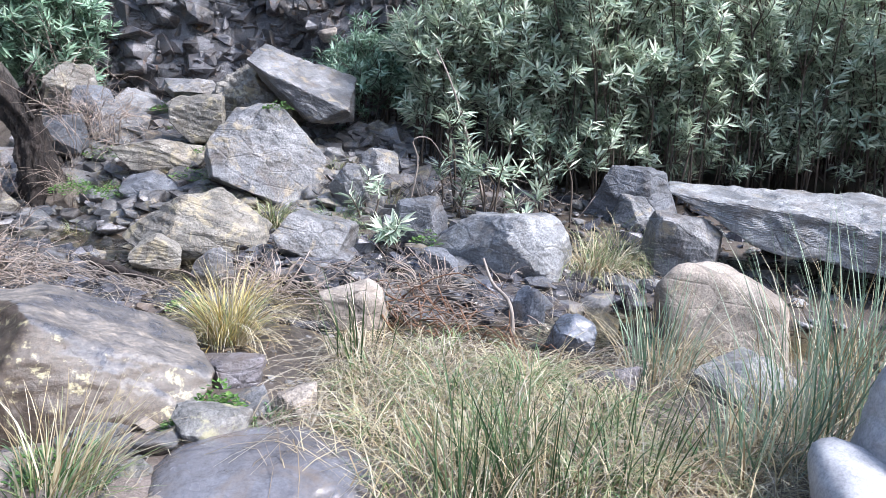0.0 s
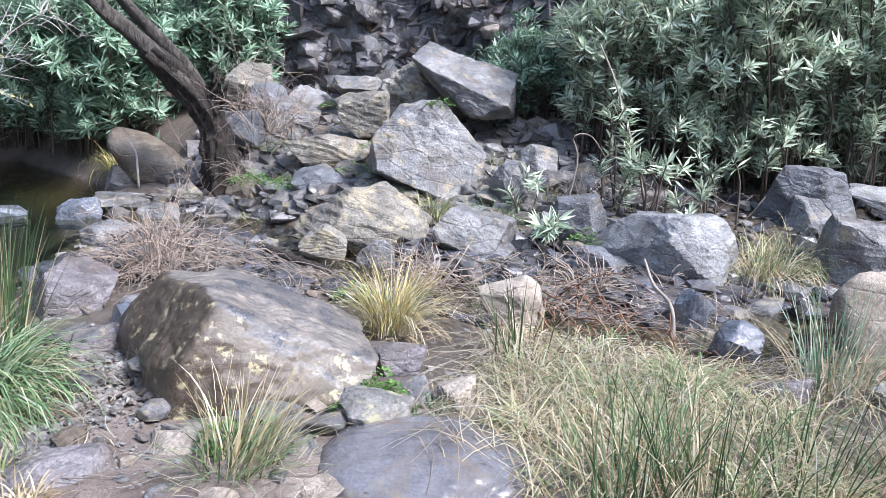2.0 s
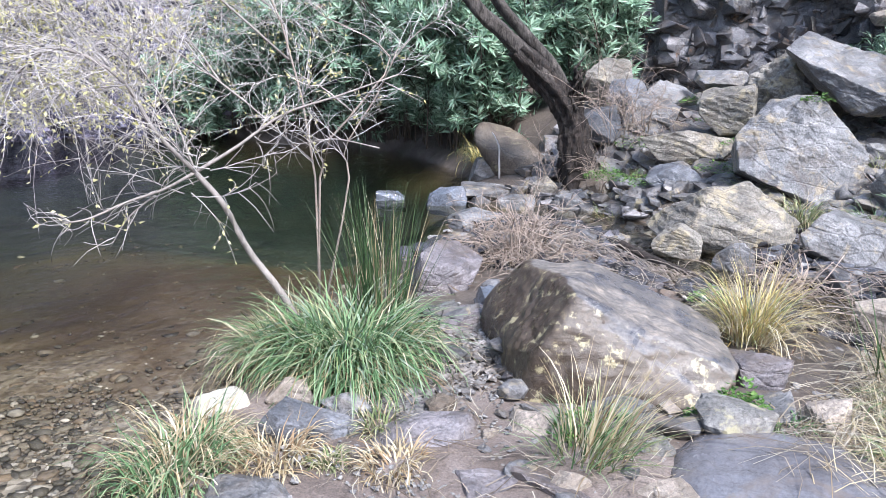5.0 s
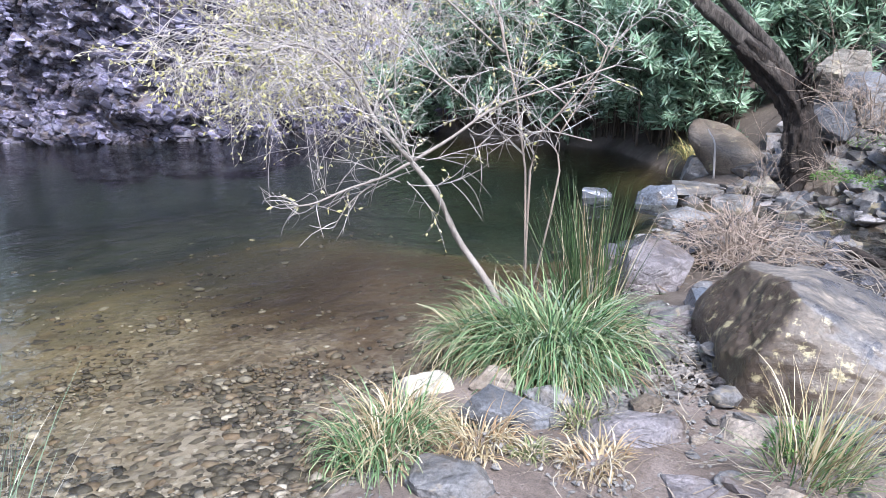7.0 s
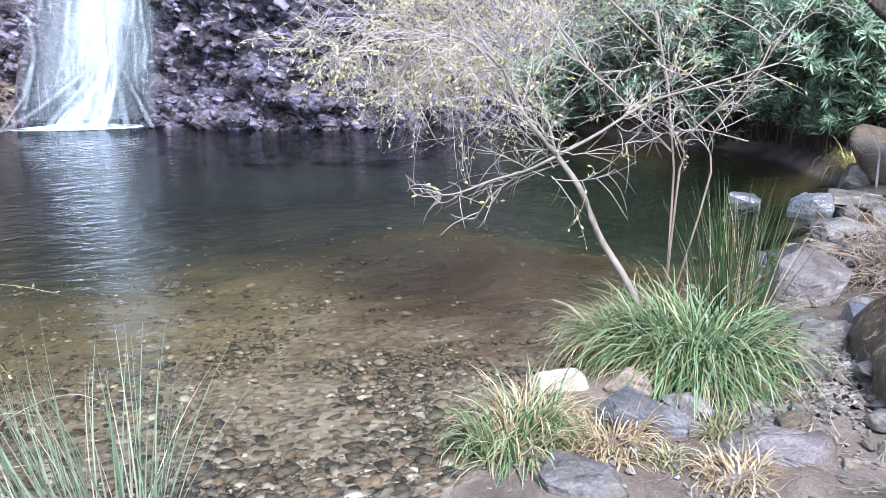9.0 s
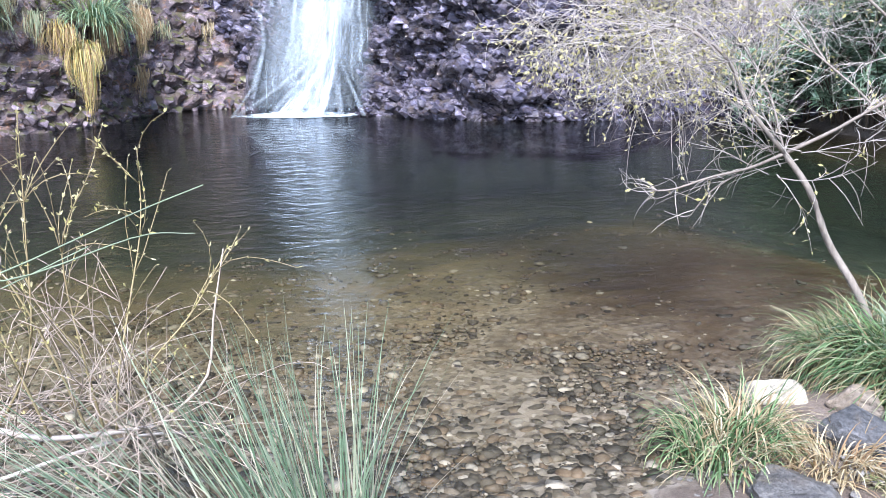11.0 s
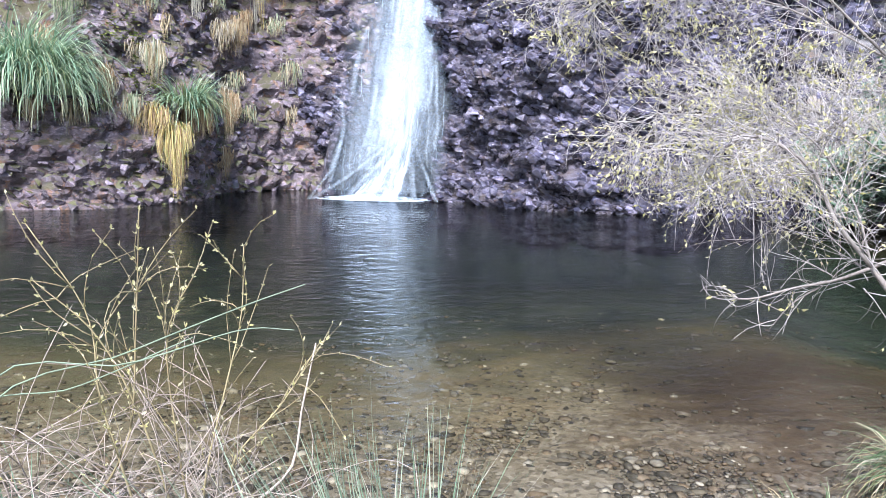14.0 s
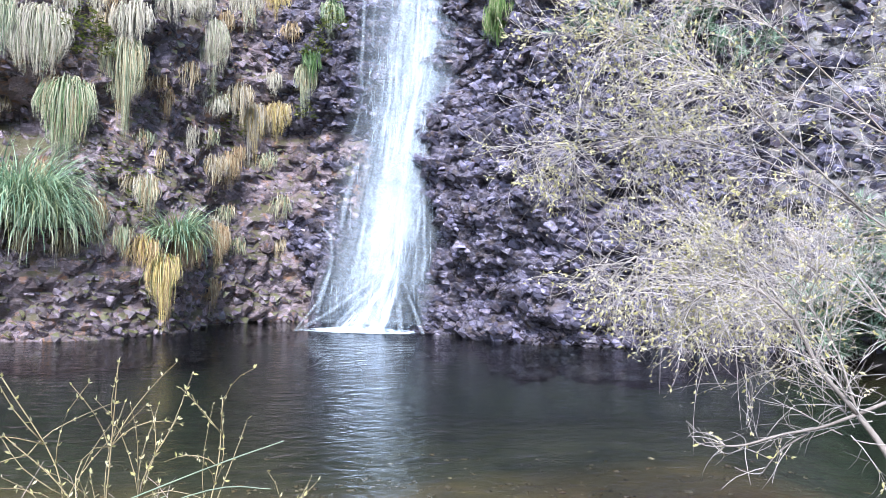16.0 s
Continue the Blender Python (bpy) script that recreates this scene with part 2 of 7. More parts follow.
RUSH_DARK = plant_material("dark_rush", [(0.033, 0.072, 0.03), (0.055, 0.099, 0.044), (0.094, 0.132, 0.066)])
OLEANDER = plant_material("oleander_leaf", [(0.164, 0.224, 0.154), (0.342, 0.436, 0.332), (0.505, 0.584, 0.473), (0.628, 0.672, 0.556)], rough=0.5, gloss=0.3, through=0.25)
OLEANDER_DARK = plant_material("dark_oleander_leaf", [(0.072, 0.13, 0.085), (0.169, 0.286, 0.195), (0.299, 0.429, 0.325), (0.429, 0.546, 0.442)], rough=0.5, gloss=0.3, through=0.2)
HERB = plant_material("green_herb", [(0.045, 0.115, 0.027), (0.088, 0.186, 0.045), (0.158, 0.264, 0.08)])
BUD = plant_material("willow_bud", [(0.472, 0.454, 0.199), (0.581, 0.554, 0.308), (0.671, 0.636, 0.454)], through=0.4)
CLIFF_GRASS = plant_material("blue_green_cliff_grass", [(0.11, 0.21, 0.14), (0.25, 0.41, 0.29), (0.42, 0.57, 0.42), (0.58, 0.66, 0.46)], through=0.3)
CLIFF_LEAF = plant_material("olive_cliff_leaf", [(0.06, 0.09, 0.025), (0.13, 0.17, 0.05), (0.22, 0.25, 0.08), (0.33, 0.33, 0.13)], through=0.3)
STRAW_OLD = plant_material("old_grey_straw", [(0.10, 0.075, 0.055), (0.22, 0.18, 0.14), (0.36, 0.31, 0.25), (0.46, 0.43, 0.37)])
LITTER = plant_material("dead_leaf", [(0.088, 0.055, 0.039), (0.154, 0.11, 0.077), (0.209, 0.165, 0.121)])


def bark_material(name, dark, light, scale=14.0, stretch=(1, 1, 0.25), bump=0.02, rough=0.8, island=0.5):
    m, t, s = nodes_of(name)
    vec, along = local(t, stretch)
    n1 = noise_of(t, along, scale, 8, 0.7, 1.0)
    n2 = noise_of(t, vec, 3.0, 4)
    geo = t.nodes.new("ShaderNodeNewGeometry")
    col = mixed(t, island, ramp(t, n1, (0.36, dark), (0.66, light)), ramp(t, geo.outputs["Random Per Island"], (0, dark), (1, light)))
    col = mixed(t, 0.6, col, ramp(t, n2, (0.3, (0.6, 0.6, 0.6)), (0.7, (1.15, 1.12, 1.1))), "MULTIPLY")
    t.links.new(col, s.inputs["Base Color"])
    s.inputs["Roughness"].default_value = rough
    bumped(t, s, n1, 0.9, bump)
    return m


BARK_DARK = bark_material("dark_wet_bark", (0.003, 0.002, 0.002), (0.066, 0.048, 0.041), 26, bump=0.09, rough=0.75, island=0.0)
BARK_GREY = bark_material("grey_bark", (0.011, 0.008, 0.007), (0.144, 0.126, 0.115), 26, bump=0.06, rough=0.8, island=0.0)
BARK_WILLOW = bark_material("pale_willow_bark", (0.108, 0.094, 0.086), (0.331, 0.302, 0.288), 30, bump=0.006)
TWIG_WILLOW = bark_material("pale_willow_twig", (0.259, 0.237, 0.237), (0.573, 0.551, 0.543), 30, bump=0.002)
TWIG_OLIVE = bark_material("yellow_green_twig", (0.20, 0.165, 0.095), (0.42, 0.37, 0.22), 30, bump=0.002)
STEM_OLEANDER = bark_material("oleander_stem", (0.03, 0.022, 0.017), (0.111, 0.085, 0.066), 20, bump=0.004)
STICK = bark_material("weathered_stick", (0.115, 0.086, 0.072), (0.346, 0.302, 0.266), 20, bump=0.006)
TWIG_TAN = bark_material("pinkish_grey_twig", (0.26, 0.215, 0.191), (0.55, 0.483, 0.435), 30, bump=0.002)
DEAD_STEM = bark_material("grey_brown_dead_stem", (0.173, 0.13, 0.108), (0.418, 0.346, 0.295), 20, bump=0.004)
STICK_RED = bark_material("reddish_stick", (0.115, 0.054, 0.029), (0.259, 0.144, 0.086), 20, bump=0.006)


def ground_material():
    m, t, s = nodes_of("bank_mud_and_bed_gravel")
    vec, _ = local(t, shifted=False)
    broad = noise_of(t, vec, 1.1, 6, 0.6, 0.3)
    grain = noise_of(t, vec, 60, 5, 0.75)
    pebble = add(t, "ShaderNodeTexVoronoi", Scale=38.0, Randomness=1.0)
    t.links.new(vec, pebble.inputs["Vector"])
    big = add(t, "ShaderNodeTexVoronoi", Scale=9.0, Randomness=1.0)
    t.links.new(vec, big.inputs["Vector"])
    hue = t.nodes.new("ShaderNodeSeparateColor")
    t.links.new(pebble.outputs["Color"], hue.inputs[0])
    stones = ramp(t, hue.outputs[0], (0.0, (0.09, 0.083, 0.079)), (0.35, (0.225, 0.203, 0.165)), (0.7, (0.33, 0.3, 0.255)), (0.93, (0.39, 0.36, 0.323)), (1.0, (0.562, 0.54, 0.503)))
    mud = ramp(t, noise_of(t, vec, 2.6, 8, 0.68, 0.5), (0.3, (0.055, 0.042, 0.036)), (0.5, (0.135, 0.11, 0.098)), (0.7, (0.24, 0.205, 0.19)))
    mud = mixed(t, 0.5, mud, ramp(t, grain, (0.3, (0.55, 0.5, 0.47)), (0.65, (1.2, 1.2, 1.2))), "MULTIPLY")
    where = t.nodes.new("ShaderNodeSeparateXYZ")
    t.links.new(vec, where.inputs[0])
    grit = noise_of(t, vec, 130, 4, 0.7)
    mud = mixed(t, 0.7, mud, ramp(t, grit, (0.36, (0.45, 0.43, 0.42)), (0.5, (1, 1, 1)), (0.66, (1.6, 1.55, 1.5))), "MULTIPLY")
    under = ramp(t, sums(t, "ADD", where.outputs[2], 0.5), (0.495, (0.7, 0.7, 0.7)), (0.52, (0, 0, 0)))
    gravel = mixed(t, under, mud, stones)
    slate = ramp(t, noise_of(t, vec, 24, 7, 0.75), (0.32, (0.009, 0.008, 0.008)), (0.5, (0.038, 0.032, 0.028)), (0.62, (0.098, 0.084, 0.074)), (0.74, (0.203, 0.18, 0.158)))
    slate = mixed(t, 0.45, slate, ramp(t, broad, (0.35, (0.05, 0.04, 0.032)), (0.65, (0.15, 0.12, 0.10))))
    gravel = mixed(t, ramp(t, sums(t, "MULTIPLY", sums(t, "ADD", where.outputs[1], sums(t, "MULTIPLY", broad, 1.6)), 0.1), (0.35, (0, 0, 0)), (0.44, (1, 1, 1))), gravel, slate)
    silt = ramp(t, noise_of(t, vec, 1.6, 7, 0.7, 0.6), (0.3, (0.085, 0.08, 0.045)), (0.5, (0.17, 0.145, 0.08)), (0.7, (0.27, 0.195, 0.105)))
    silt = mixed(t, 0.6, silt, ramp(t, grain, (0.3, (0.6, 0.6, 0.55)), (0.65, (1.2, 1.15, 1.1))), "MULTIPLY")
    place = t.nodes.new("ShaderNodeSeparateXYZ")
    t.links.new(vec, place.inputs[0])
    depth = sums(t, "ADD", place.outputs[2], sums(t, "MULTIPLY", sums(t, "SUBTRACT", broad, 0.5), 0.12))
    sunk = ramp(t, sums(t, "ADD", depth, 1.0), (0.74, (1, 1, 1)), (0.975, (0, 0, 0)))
    # Light lost in deep water, put into the bed colour as a dark tint.
    deep_tint = ramp(t, noise_of(t, vec, 2.2, 6, 0.65, 0.6), (0.3, (0.026, 0.04, 0.045)), (0.7, (0.07, 0.08, 0.065)))
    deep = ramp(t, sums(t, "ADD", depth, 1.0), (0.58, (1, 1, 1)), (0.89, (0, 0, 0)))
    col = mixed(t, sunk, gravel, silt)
    col = mixed(t, deep, col, deep_tint)
    away = t.nodes.new("ShaderNodeVectorMath")
    away.operation = "DISTANCE"
    away.inputs[1].default_value = (-3.9, 3.0, 0)
    t.links.new(vec, away.inputs[0])
    drift = ramp(t, sums(t, "MULTIPLY", sums(t, "ADD", away.outputs["Value"], sums(t, "MULTIPLY", sums(t, "SUBTRACT", broad, 0.5), 2.2)), 0.2), (0.18, (0.8, 0.8, 0.8)), (0.38, (0, 0, 0)))
    drift = mixed(t, 1.0, drift, ramp(t, sums(t, "ADD", place.outputs[2], 1.0), (0.95, (1, 1, 1)), (0.985, (0, 0, 0))), "MULTIPLY")
    red_silt = ramp(t, grain, (0.3, (0.045, 0.028, 0.015)), (0.7, (0.095, 0.058, 0.031)))
    col = mixed(t, drift, col, red_silt)
    # Scrub colour for all high ground, the added unseen hillside included.
    scrub = ramp(t, noise_of(t, vec, 1.6, 8, 0.7, 0.4), (0.35, (0.03, 0.035, 0.02)), (0.52, (0.075, 0.07, 0.045)), (0.68, (0.16, 0.135, 0.10)))
    col = mixed(t, ramp(t, sums(t, "MULTIPLY", place.outputs[2], 0.1), (0.28, (0, 0, 0)), (0.4, (1, 1, 1))), col, scrub)
    t.links.new(col, s.inputs["Base Color"])
    t.links.new(ramp(t, broad, (0.35, (0.3, 0.3, 0.3)), (0.6, (0.75, 0.75, 0.75))), s.inputs["Roughness"])
    lumps = sums(t, "ADD", sums(t, "MULTIPLY", grit, 0.3), sums(t, "ADD", sums(t, "MULTIPLY", grain, 0.45), broad))
    bumped(t, s, lumps, 0.8, 0.014)
    return m


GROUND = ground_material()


def bed_stone_material():
    m, t, s = nodes_of("bed_stone")
    info = t.nodes.new("ShaderNodeObjectInfo")
    geo = t.nodes.new("ShaderNodeNewGeometry")
    pick = sums(t, "FRACT", sums(t, "ADD", info.outputs["Random"], geo.outputs["Random Per Island"]), 0)
    col = ramp(t, pick, (0.0, (0.035, 0.033, 0.03)), (0.25, (0.085, 0.08, 0.07)), (0.5, (0.15, 0.135, 0.11)), (0.7, (0.17, 0.13, 0.095)), (0.9, (0.22, 0.21, 0.19)), (0.995, (0.46, 0.44, 0.41)))
    vec, _ = local(t)
    col = mixed(t, 0.7, col, ramp(t, noise_of(t, vec, 30, 6, 0.7), (0.3, (0.55, 0.53, 0.5)), (0.7, (1.25, 1.22, 1.2))), "MULTIPLY")
    t.links.new(col, s.inputs["Base Color"])
    s.inputs["Roughness"].default_value = 0.6
    bumped(t, s, noise_of(t, vec, 40, 5), 0.5, 0.01)
    return m


BED_STONE = bed_stone_material()


def water_material():
    m, t, s = nodes_of("pool_water")
    t.nodes.remove(s)
    vec, wavy = local(t, (1.0, 0.55, 1), (0, 0, 12), shifted=False)
    ripples = sums(t, "ADD", noise_of(t, wavy, 7.0, 3, 0.5, 0.3), sums(t, "MULTIPLY", noise_of(t, wavy, 22, 3, 0.5, 0.2), 0.35))
    calm = ramp(t, noise_of(t, vec, 0.35, 3), (0.3, (0.4,) * 3), (0.65, (1, 1, 1)))
    b = add(t, "ShaderNodeBump", Strength=0.7, Distance=0.035)
    t.links.new(sums(t, "MULTIPLY", ripples, calm), b.inputs["Height"])
    clear = t.nodes.new("ShaderNodeBsdfTransparent")
    deep = t.nodes.new("ShaderNodeAttribute")
    deep.attribute_name = "depth"
    t.links.new(ramp(t, deep.outputs["Fac"], (0.0, (0.94, 0.93, 0.90)), (0.12, (0.80, 0.78, 0.68)), (0.35, (0.68, 0.68, 0.54)), (0.7, (0.46, 0.50, 0.42)), (1.0, (0.28, 0.35, 0.36))), clear.inputs["Color"])
    gloss = t.nodes.new("ShaderNodeBsdfGlossy")
    gloss.inputs["Roughness"].default_value = 0.04
    t.links.new(b.outputs[0], gloss.inputs["Normal"])
    f = t.nodes.new("ShaderNodeFresnel")
    f.inputs["IOR"].default_value = 1.33
    t.links.new(b.outputs[0], f.inputs["Normal"])
    blend = t.nodes.new("ShaderNodeMixShader")
    t.links.new(f.outputs[0], blend.inputs[0])
    t.links.new(clear.outputs[0], blend.inputs[1])
    t.links.new(gloss.outputs[0], blend.inputs[2])
    t.links.new(blend.outputs[0], t.nodes["Material Output"].inputs["Surface"])
    return m


WATER = water_material()


def falling_material(name, cover, spread, edge, wide=26.0, most=1.0, haze=0.0, thin=0.30):
    """White falling water: streaks of froth with clear gaps between them, thinning out at the sides."""
    m, t, s = nodes_of(name)
    uv = t.nodes.new("ShaderNodeUVMap")
    streaks = t.nodes.new("ShaderNodeMapping")
    streaks.inputs["Scale"].default_value = (wide, 2.2, 1)
    t.links.new(uv.outputs[0], streaks.inputs["Vector"])
    clots = t.nodes.new("ShaderNodeMapping")
    clots.inputs["Scale"].default_value = (wide * 0.4, 9, 1)
    t.links.new(uv.outputs[0], clots.inputs["Vector"])
    n = sums(t, "ADD", sums(t, "MULTIPLY", noise_of(t, streaks.outputs[0], 1.0, 7, 0.72, 0.35), 0.62), sums(t, "MULTIPLY", noise_of(t, clots.outputs[0], 1.0, 6, 0.7, 0.8), 0.38))
    across = t.nodes.new("ShaderNodeSeparateXYZ")
    t.links.new(uv.outputs[0], across.inputs[0])
    u = across.outputs[0]
    fall_off = sums(t, "POWER", sums(t, "MULTIPLY", sums(t, "MULTIPLY", u, sums(t, "SUBTRACT", 1.0, u)), 4.0), edge)
    n = sums(t, "ADD", n, sums(t, "MULTIPLY", sums(t, "SUBTRACT", fall_off, 1.0), thin))
    alpha = ramp(t, n, (cover, (0, 0, 0)), (cover + spread, (most, most, most)))
    if haze:
        alpha = sums(t, "ADD", alpha, sums(t, "MULTIPLY", fall_off, haze))
    s.inputs["Base Color"].default_value = (0.70, 0.84, 1.0, 1)
    s.inputs["Roughness"].default_value = 0.5
    t.links.new(alpha, s.inputs["Alpha"])
    soft = t.nodes.new("ShaderNodeBsdfTranslucent")
    soft.inputs["Color"].default_value = (0.70, 0.84, 1.0, 1)
    clear = t.nodes.new("ShaderNodeBsdfTransparent")
    veil = t.nodes.new("ShaderNodeMixShader")
    t.links.new(alpha, veil.inputs[0])
    t.links.new(clear.outputs[0], veil.inputs[1])
    t.links.new(soft.outputs[0], veil.inputs[2])
    blend = t.nodes.new("ShaderNodeMixShader")
    blend.inputs[0].default_value = 0.3
    t.links.new(s.outputs[0], blend.inputs[1])
    t.links.new(veil.outputs[0], blend.inputs[2])
    t.links.new(blend.outputs[0], t.nodes["Material Output"].inputs["Surface"])
    return m


FALL_CORE = falling_material("white_water", 0.36, 0.36, 1.3, 4, 1.0, 0.0, 0.5)
FALL_VEIL = falling_material("thin_white_water", 0.435, 0.30, 1.2, 40, 0.48, 0.07)
FALL_MIST = falling_material("misty_white_water", 0.42, 0.40, 1.1, 10, 0.5, 0.10, 0.4)
FALL_THREAD = falling_material("threads_of_white_water", 0.34, 0.45, 1.0, 2.5, 0.5, 0.0, 0.5)
FALL_CASCADE = falling_material("frothing_white_water", 0.475, 0.14, 0.9, 13, 0.9)
FOAM = falling_material("pool_foam", 0.34, 0.16, 0.3, 14)


# ---- mesh helpers ----
class Geo:
    """Collects vertices and faces of one mesh."""

    def __init__(self):
        self.v, self.f, self.n = [], [], 0

    def add(self, verts, faces):
        verts = np.asarray(verts, float)
        self.v.append(verts)
        self.f.extend([tuple(int(i) + self.n for i in face) for face in faces])
        self.n += len(verts)

    def mesh(self, name, material, smooth=True, uv=None):
        me = bpy.data.meshes.new(name)
        v = np.concatenate(self.v) if self.v else np.zeros((0, 3))
        me.from_pydata(v.tolist(), [], self.f)
        me.materials.append(material)
        me.polygons.foreach_set("use_smooth", [smooth] * len(me.polygons))
        if uv is not None:
            layer = me.uv_layers.new(name="UVMap")
            index = np.empty(len(me.loops), int)
            me.loops.foreach_get("vertex_index", index)
            layer.data.foreach_set("uv", np.asarray(uv, float)[index].ravel())
        me.update()
        return me


def part(name, mesh, parent, label=""):
    ob = new(name, mesh)
    ob.parent = parent
    return tagged(ob, label) if label else ob


def thing(name, label, category, group="", m=None, mesh=None, kind=""):
    ob = new(name, mesh)
    if m is not None:
        ob.matrix_world = m
    return tagged(ob, label, category, group, kind)


def tube(g, points, r0, r1, sides=5, wobble=0.0, rng=None):
    """A tapered tube along points."""
    p = np.asarray(points, float)
    n = len(p)
    d = np.gradient(p, axis=0)
    d /= np.linalg.norm(d, axis=1)[:, None] + 1e-9
    ref = np.where(np.abs(d[:, 2:3]) > 0.9, np.array([[1.0, 0, 0]]), np.array([[0, 0, 1.0]]))
    a = np.cross(d, ref)
    a /= np.linalg.norm(a, axis=1)[:, None] + 1e-9
    b = np.cross(d, a)
    r = np.linspace(r0, r1, n)[:, None]
    rings = []
    for k in range(sides):
        w = 2 * math.pi * k / sides
        rr = r if not wobble else r * (1 + wobble * rng.uniform(-1, 1, (n, 1)))
        rings.append(p + rr * (math.cos(w) * a + math.sin(w) * b))
    v = np.stack(rings, 1).reshape(-1, 3)
    f = [(i * sides + k, i * sides + (k + 1) % sides, (i + 1) * sides + (k + 1) % sides, (i + 1) * sides + k) for i in range(n - 1) for k in range(sides)]
    f.append(tuple(range((n - 1) * sides, n * sides)))
    f.append(tuple(range(sides - 1, -1, -1)))
    g.add(v, f)


def curve_through(points, n):
    """n points on a smooth line through the given ones."""
    p = np.asarray(points, float)
    q = np.vstack([2 * p[0] - p[1], p, 2 * p[-1] - p[-2]])
    u = np.linspace(0, len(p) - 1 - 1e-6, n)
    i = u.astype(int)
    s = (u - i)[:, None]
    a, b, c, d = q[i], q[i + 1], q[i + 2], q[i + 3]
    return 0.5 * (2 * b + (c - a) * s + (2 * a - 5 * b + 4 * c - d) * s ** 2 + (3 * b - a - 3 * c + d) * s ** 3)


def blades(g, rng, count, radius, length, tilt, droop, width, lean=(0, 0), seg=5, vary=0.35, face_out=False):
    """Bent grass blades rising from a disc. tilt and droop in degrees; lean pushes them all one way."""
    u = rng.uniform(0, 1, count) ** 0.5 * radius
    az0 = rng.uniform(0, 2 * math.pi, count)
    base = np.stack([u * np.cos(az0), u * np.sin(az0), np.zeros(count)], 1)
    az = az0 + rng.normal(0, 0.7, count)
    ln = length * (1 - vary * rng.uniform(0, 1, count) ** 1.5)
    th = np.radians(np.abs(rng.normal(tilt * 0.45, tilt * 0.5, count)) * (0.5 + 0.5 * u / max(radius, 1e-6)))
    bend = np.radians(droop) * rng.uniform(0.3, 1.25, count) / seg
    w = width * rng.uniform(0.6, 1.3, count)
    turn = az + (math.pi / 2 if face_out else 0) + rng.normal(0, 0.6, count)
    side = np.stack([-np.sin(turn), np.cos(turn), np.zeros(count)], 1)
    p = base.copy()
    rows = []
    for k in range(seg + 1):
        ww = w * (1 - (k / seg) ** 1.6) * 0.5 + 0.0003
        rows.append(p - side * ww[:, None])
        rows.append(p + side * ww[:, None])
        d = np.stack([np.sin(th) * np.cos(az) + lean[0], np.sin(th) * np.sin(az) + lean[1], np.cos(th)], 1)
        d /= np.linalg.norm(d, axis=1)[:, None]
        p = p + d * (ln / seg)[:, None]
        th = np.minimum(th + bend * (0.7 + 0.6 * k / seg), 2.95)
    v = np.stack(rows, 1).reshape(-1, 3)
    m = 2 * (seg + 1)
    f = [(b * m + 2 * k, b * m + 2 * k + 1, b * m + 2 * k + 3, b * m + 2 * k + 2) for b in range(count) for k in range(seg)]
    g.add(v, f)


# ---- the ground ----
SHORE = np.array([(-2.2, -0.3), (-2.06, 0.4), (-2.12, 0.9), (-2.36, 1.25), (-2.62, 1.6), (-2.82, 1.95), (-2.95, 2.4), (-3.1, 3.0), (-3.4, 3.7), (-3.7, 4.5), (-3.9, 5.2), (-4.2, 6.0), (-4.7, 6.6), (-5.2, 7.4), (-6.1, 8.0), (-7.2, 8.6), (-9.4, 8.2), (-10.6, 8.4), (-11.6, 7.5), (-12.6, 6.4), (-12.7, 4.8), (-13.6, 3.5), (-15, 2.8), (-16.0, 1.9), (-16.6, 0.7), (-16.3, -0.6), (-14.4, -1.9), (-13.7, -3.1), (-13.4, -4.2), (-12, -6.4), (-9, -7), (-5, -5), (-3.2, -2.5), (-2.75, -1.0)])
STREAM = np.array([(-4.4, 6.2), (-3.2, 6.35), (-2.3, 5.9), (-1.8, 5.15), (-1.0, 4.95), (-0.2, 4.45), (0.5, 4.25), (1.1, 4.9), (2.2, 4.6), (4, 4)])
CLIFF_FOOT = [(-9, -9.5), (-12.0, -6.4), (-13.0, -4.2), (-13.3, -2.9), (-14, -1.7), (-15.8, -0.5), (-16.1, 0.7), (-15.7, 1.7), (-14.7, 2.6), (-13.3, 3.4), (-12.3, 4.8), (-12.3, 6.3), (-11.5, 7.5), (-10.3, 8.6), (-8.8, 9.3), (-6.8, 9.9), (-5.0, 9.6), (-3.2, 9.5), (-1.4, 9.5), (1, 10.2), (3.5, 10.8), (6, 10.2), (9, 8)]


def line_distance(x, y, pts, closed):
    """Distance to a line of points, and the side of its nearest piece."""
    best = np.full(x.shape, 1e9)
    side = np.zeros(x.shape)
    ends = [(pts[i], pts[(i + 1) % len(pts)]) for i in range(len(pts) if closed else len(pts) - 1)]
    for a, b in ends:
        e = np.asarray(b) - np.asarray(a)
        s = np.clip(((x - a[0]) * e[0] + (y - a[1]) * e[1]) / (e @ e), 0, 1)
        dx, dy = x - a[0] - s * e[0], y - a[1] - s * e[1]
        d = np.hypot(dx, dy)
        near = d < best
        best = np.where(near, d, best)
        side = np.where(near, np.sign(e[0] * dy - e[1] * dx), side)
    return best, side


def inside(x, y, pts):
    r = np.zeros(x.shape, bool)
    for i in range(len(pts)):
        (x0, y0), (x1, y1) = pts[i], pts[(i + 1) % len(pts)]
        r ^= ((y0 > y) != (y1 > y)) & (x < (x1 - x0) * (y - y0) / (y1 - y0 + 1e-12) + x0)
    return r


def step(v, a, b):
    s = np.clip((v - a) / (b - a), 0, 1)
    return s * s * (3 - 2 * s)


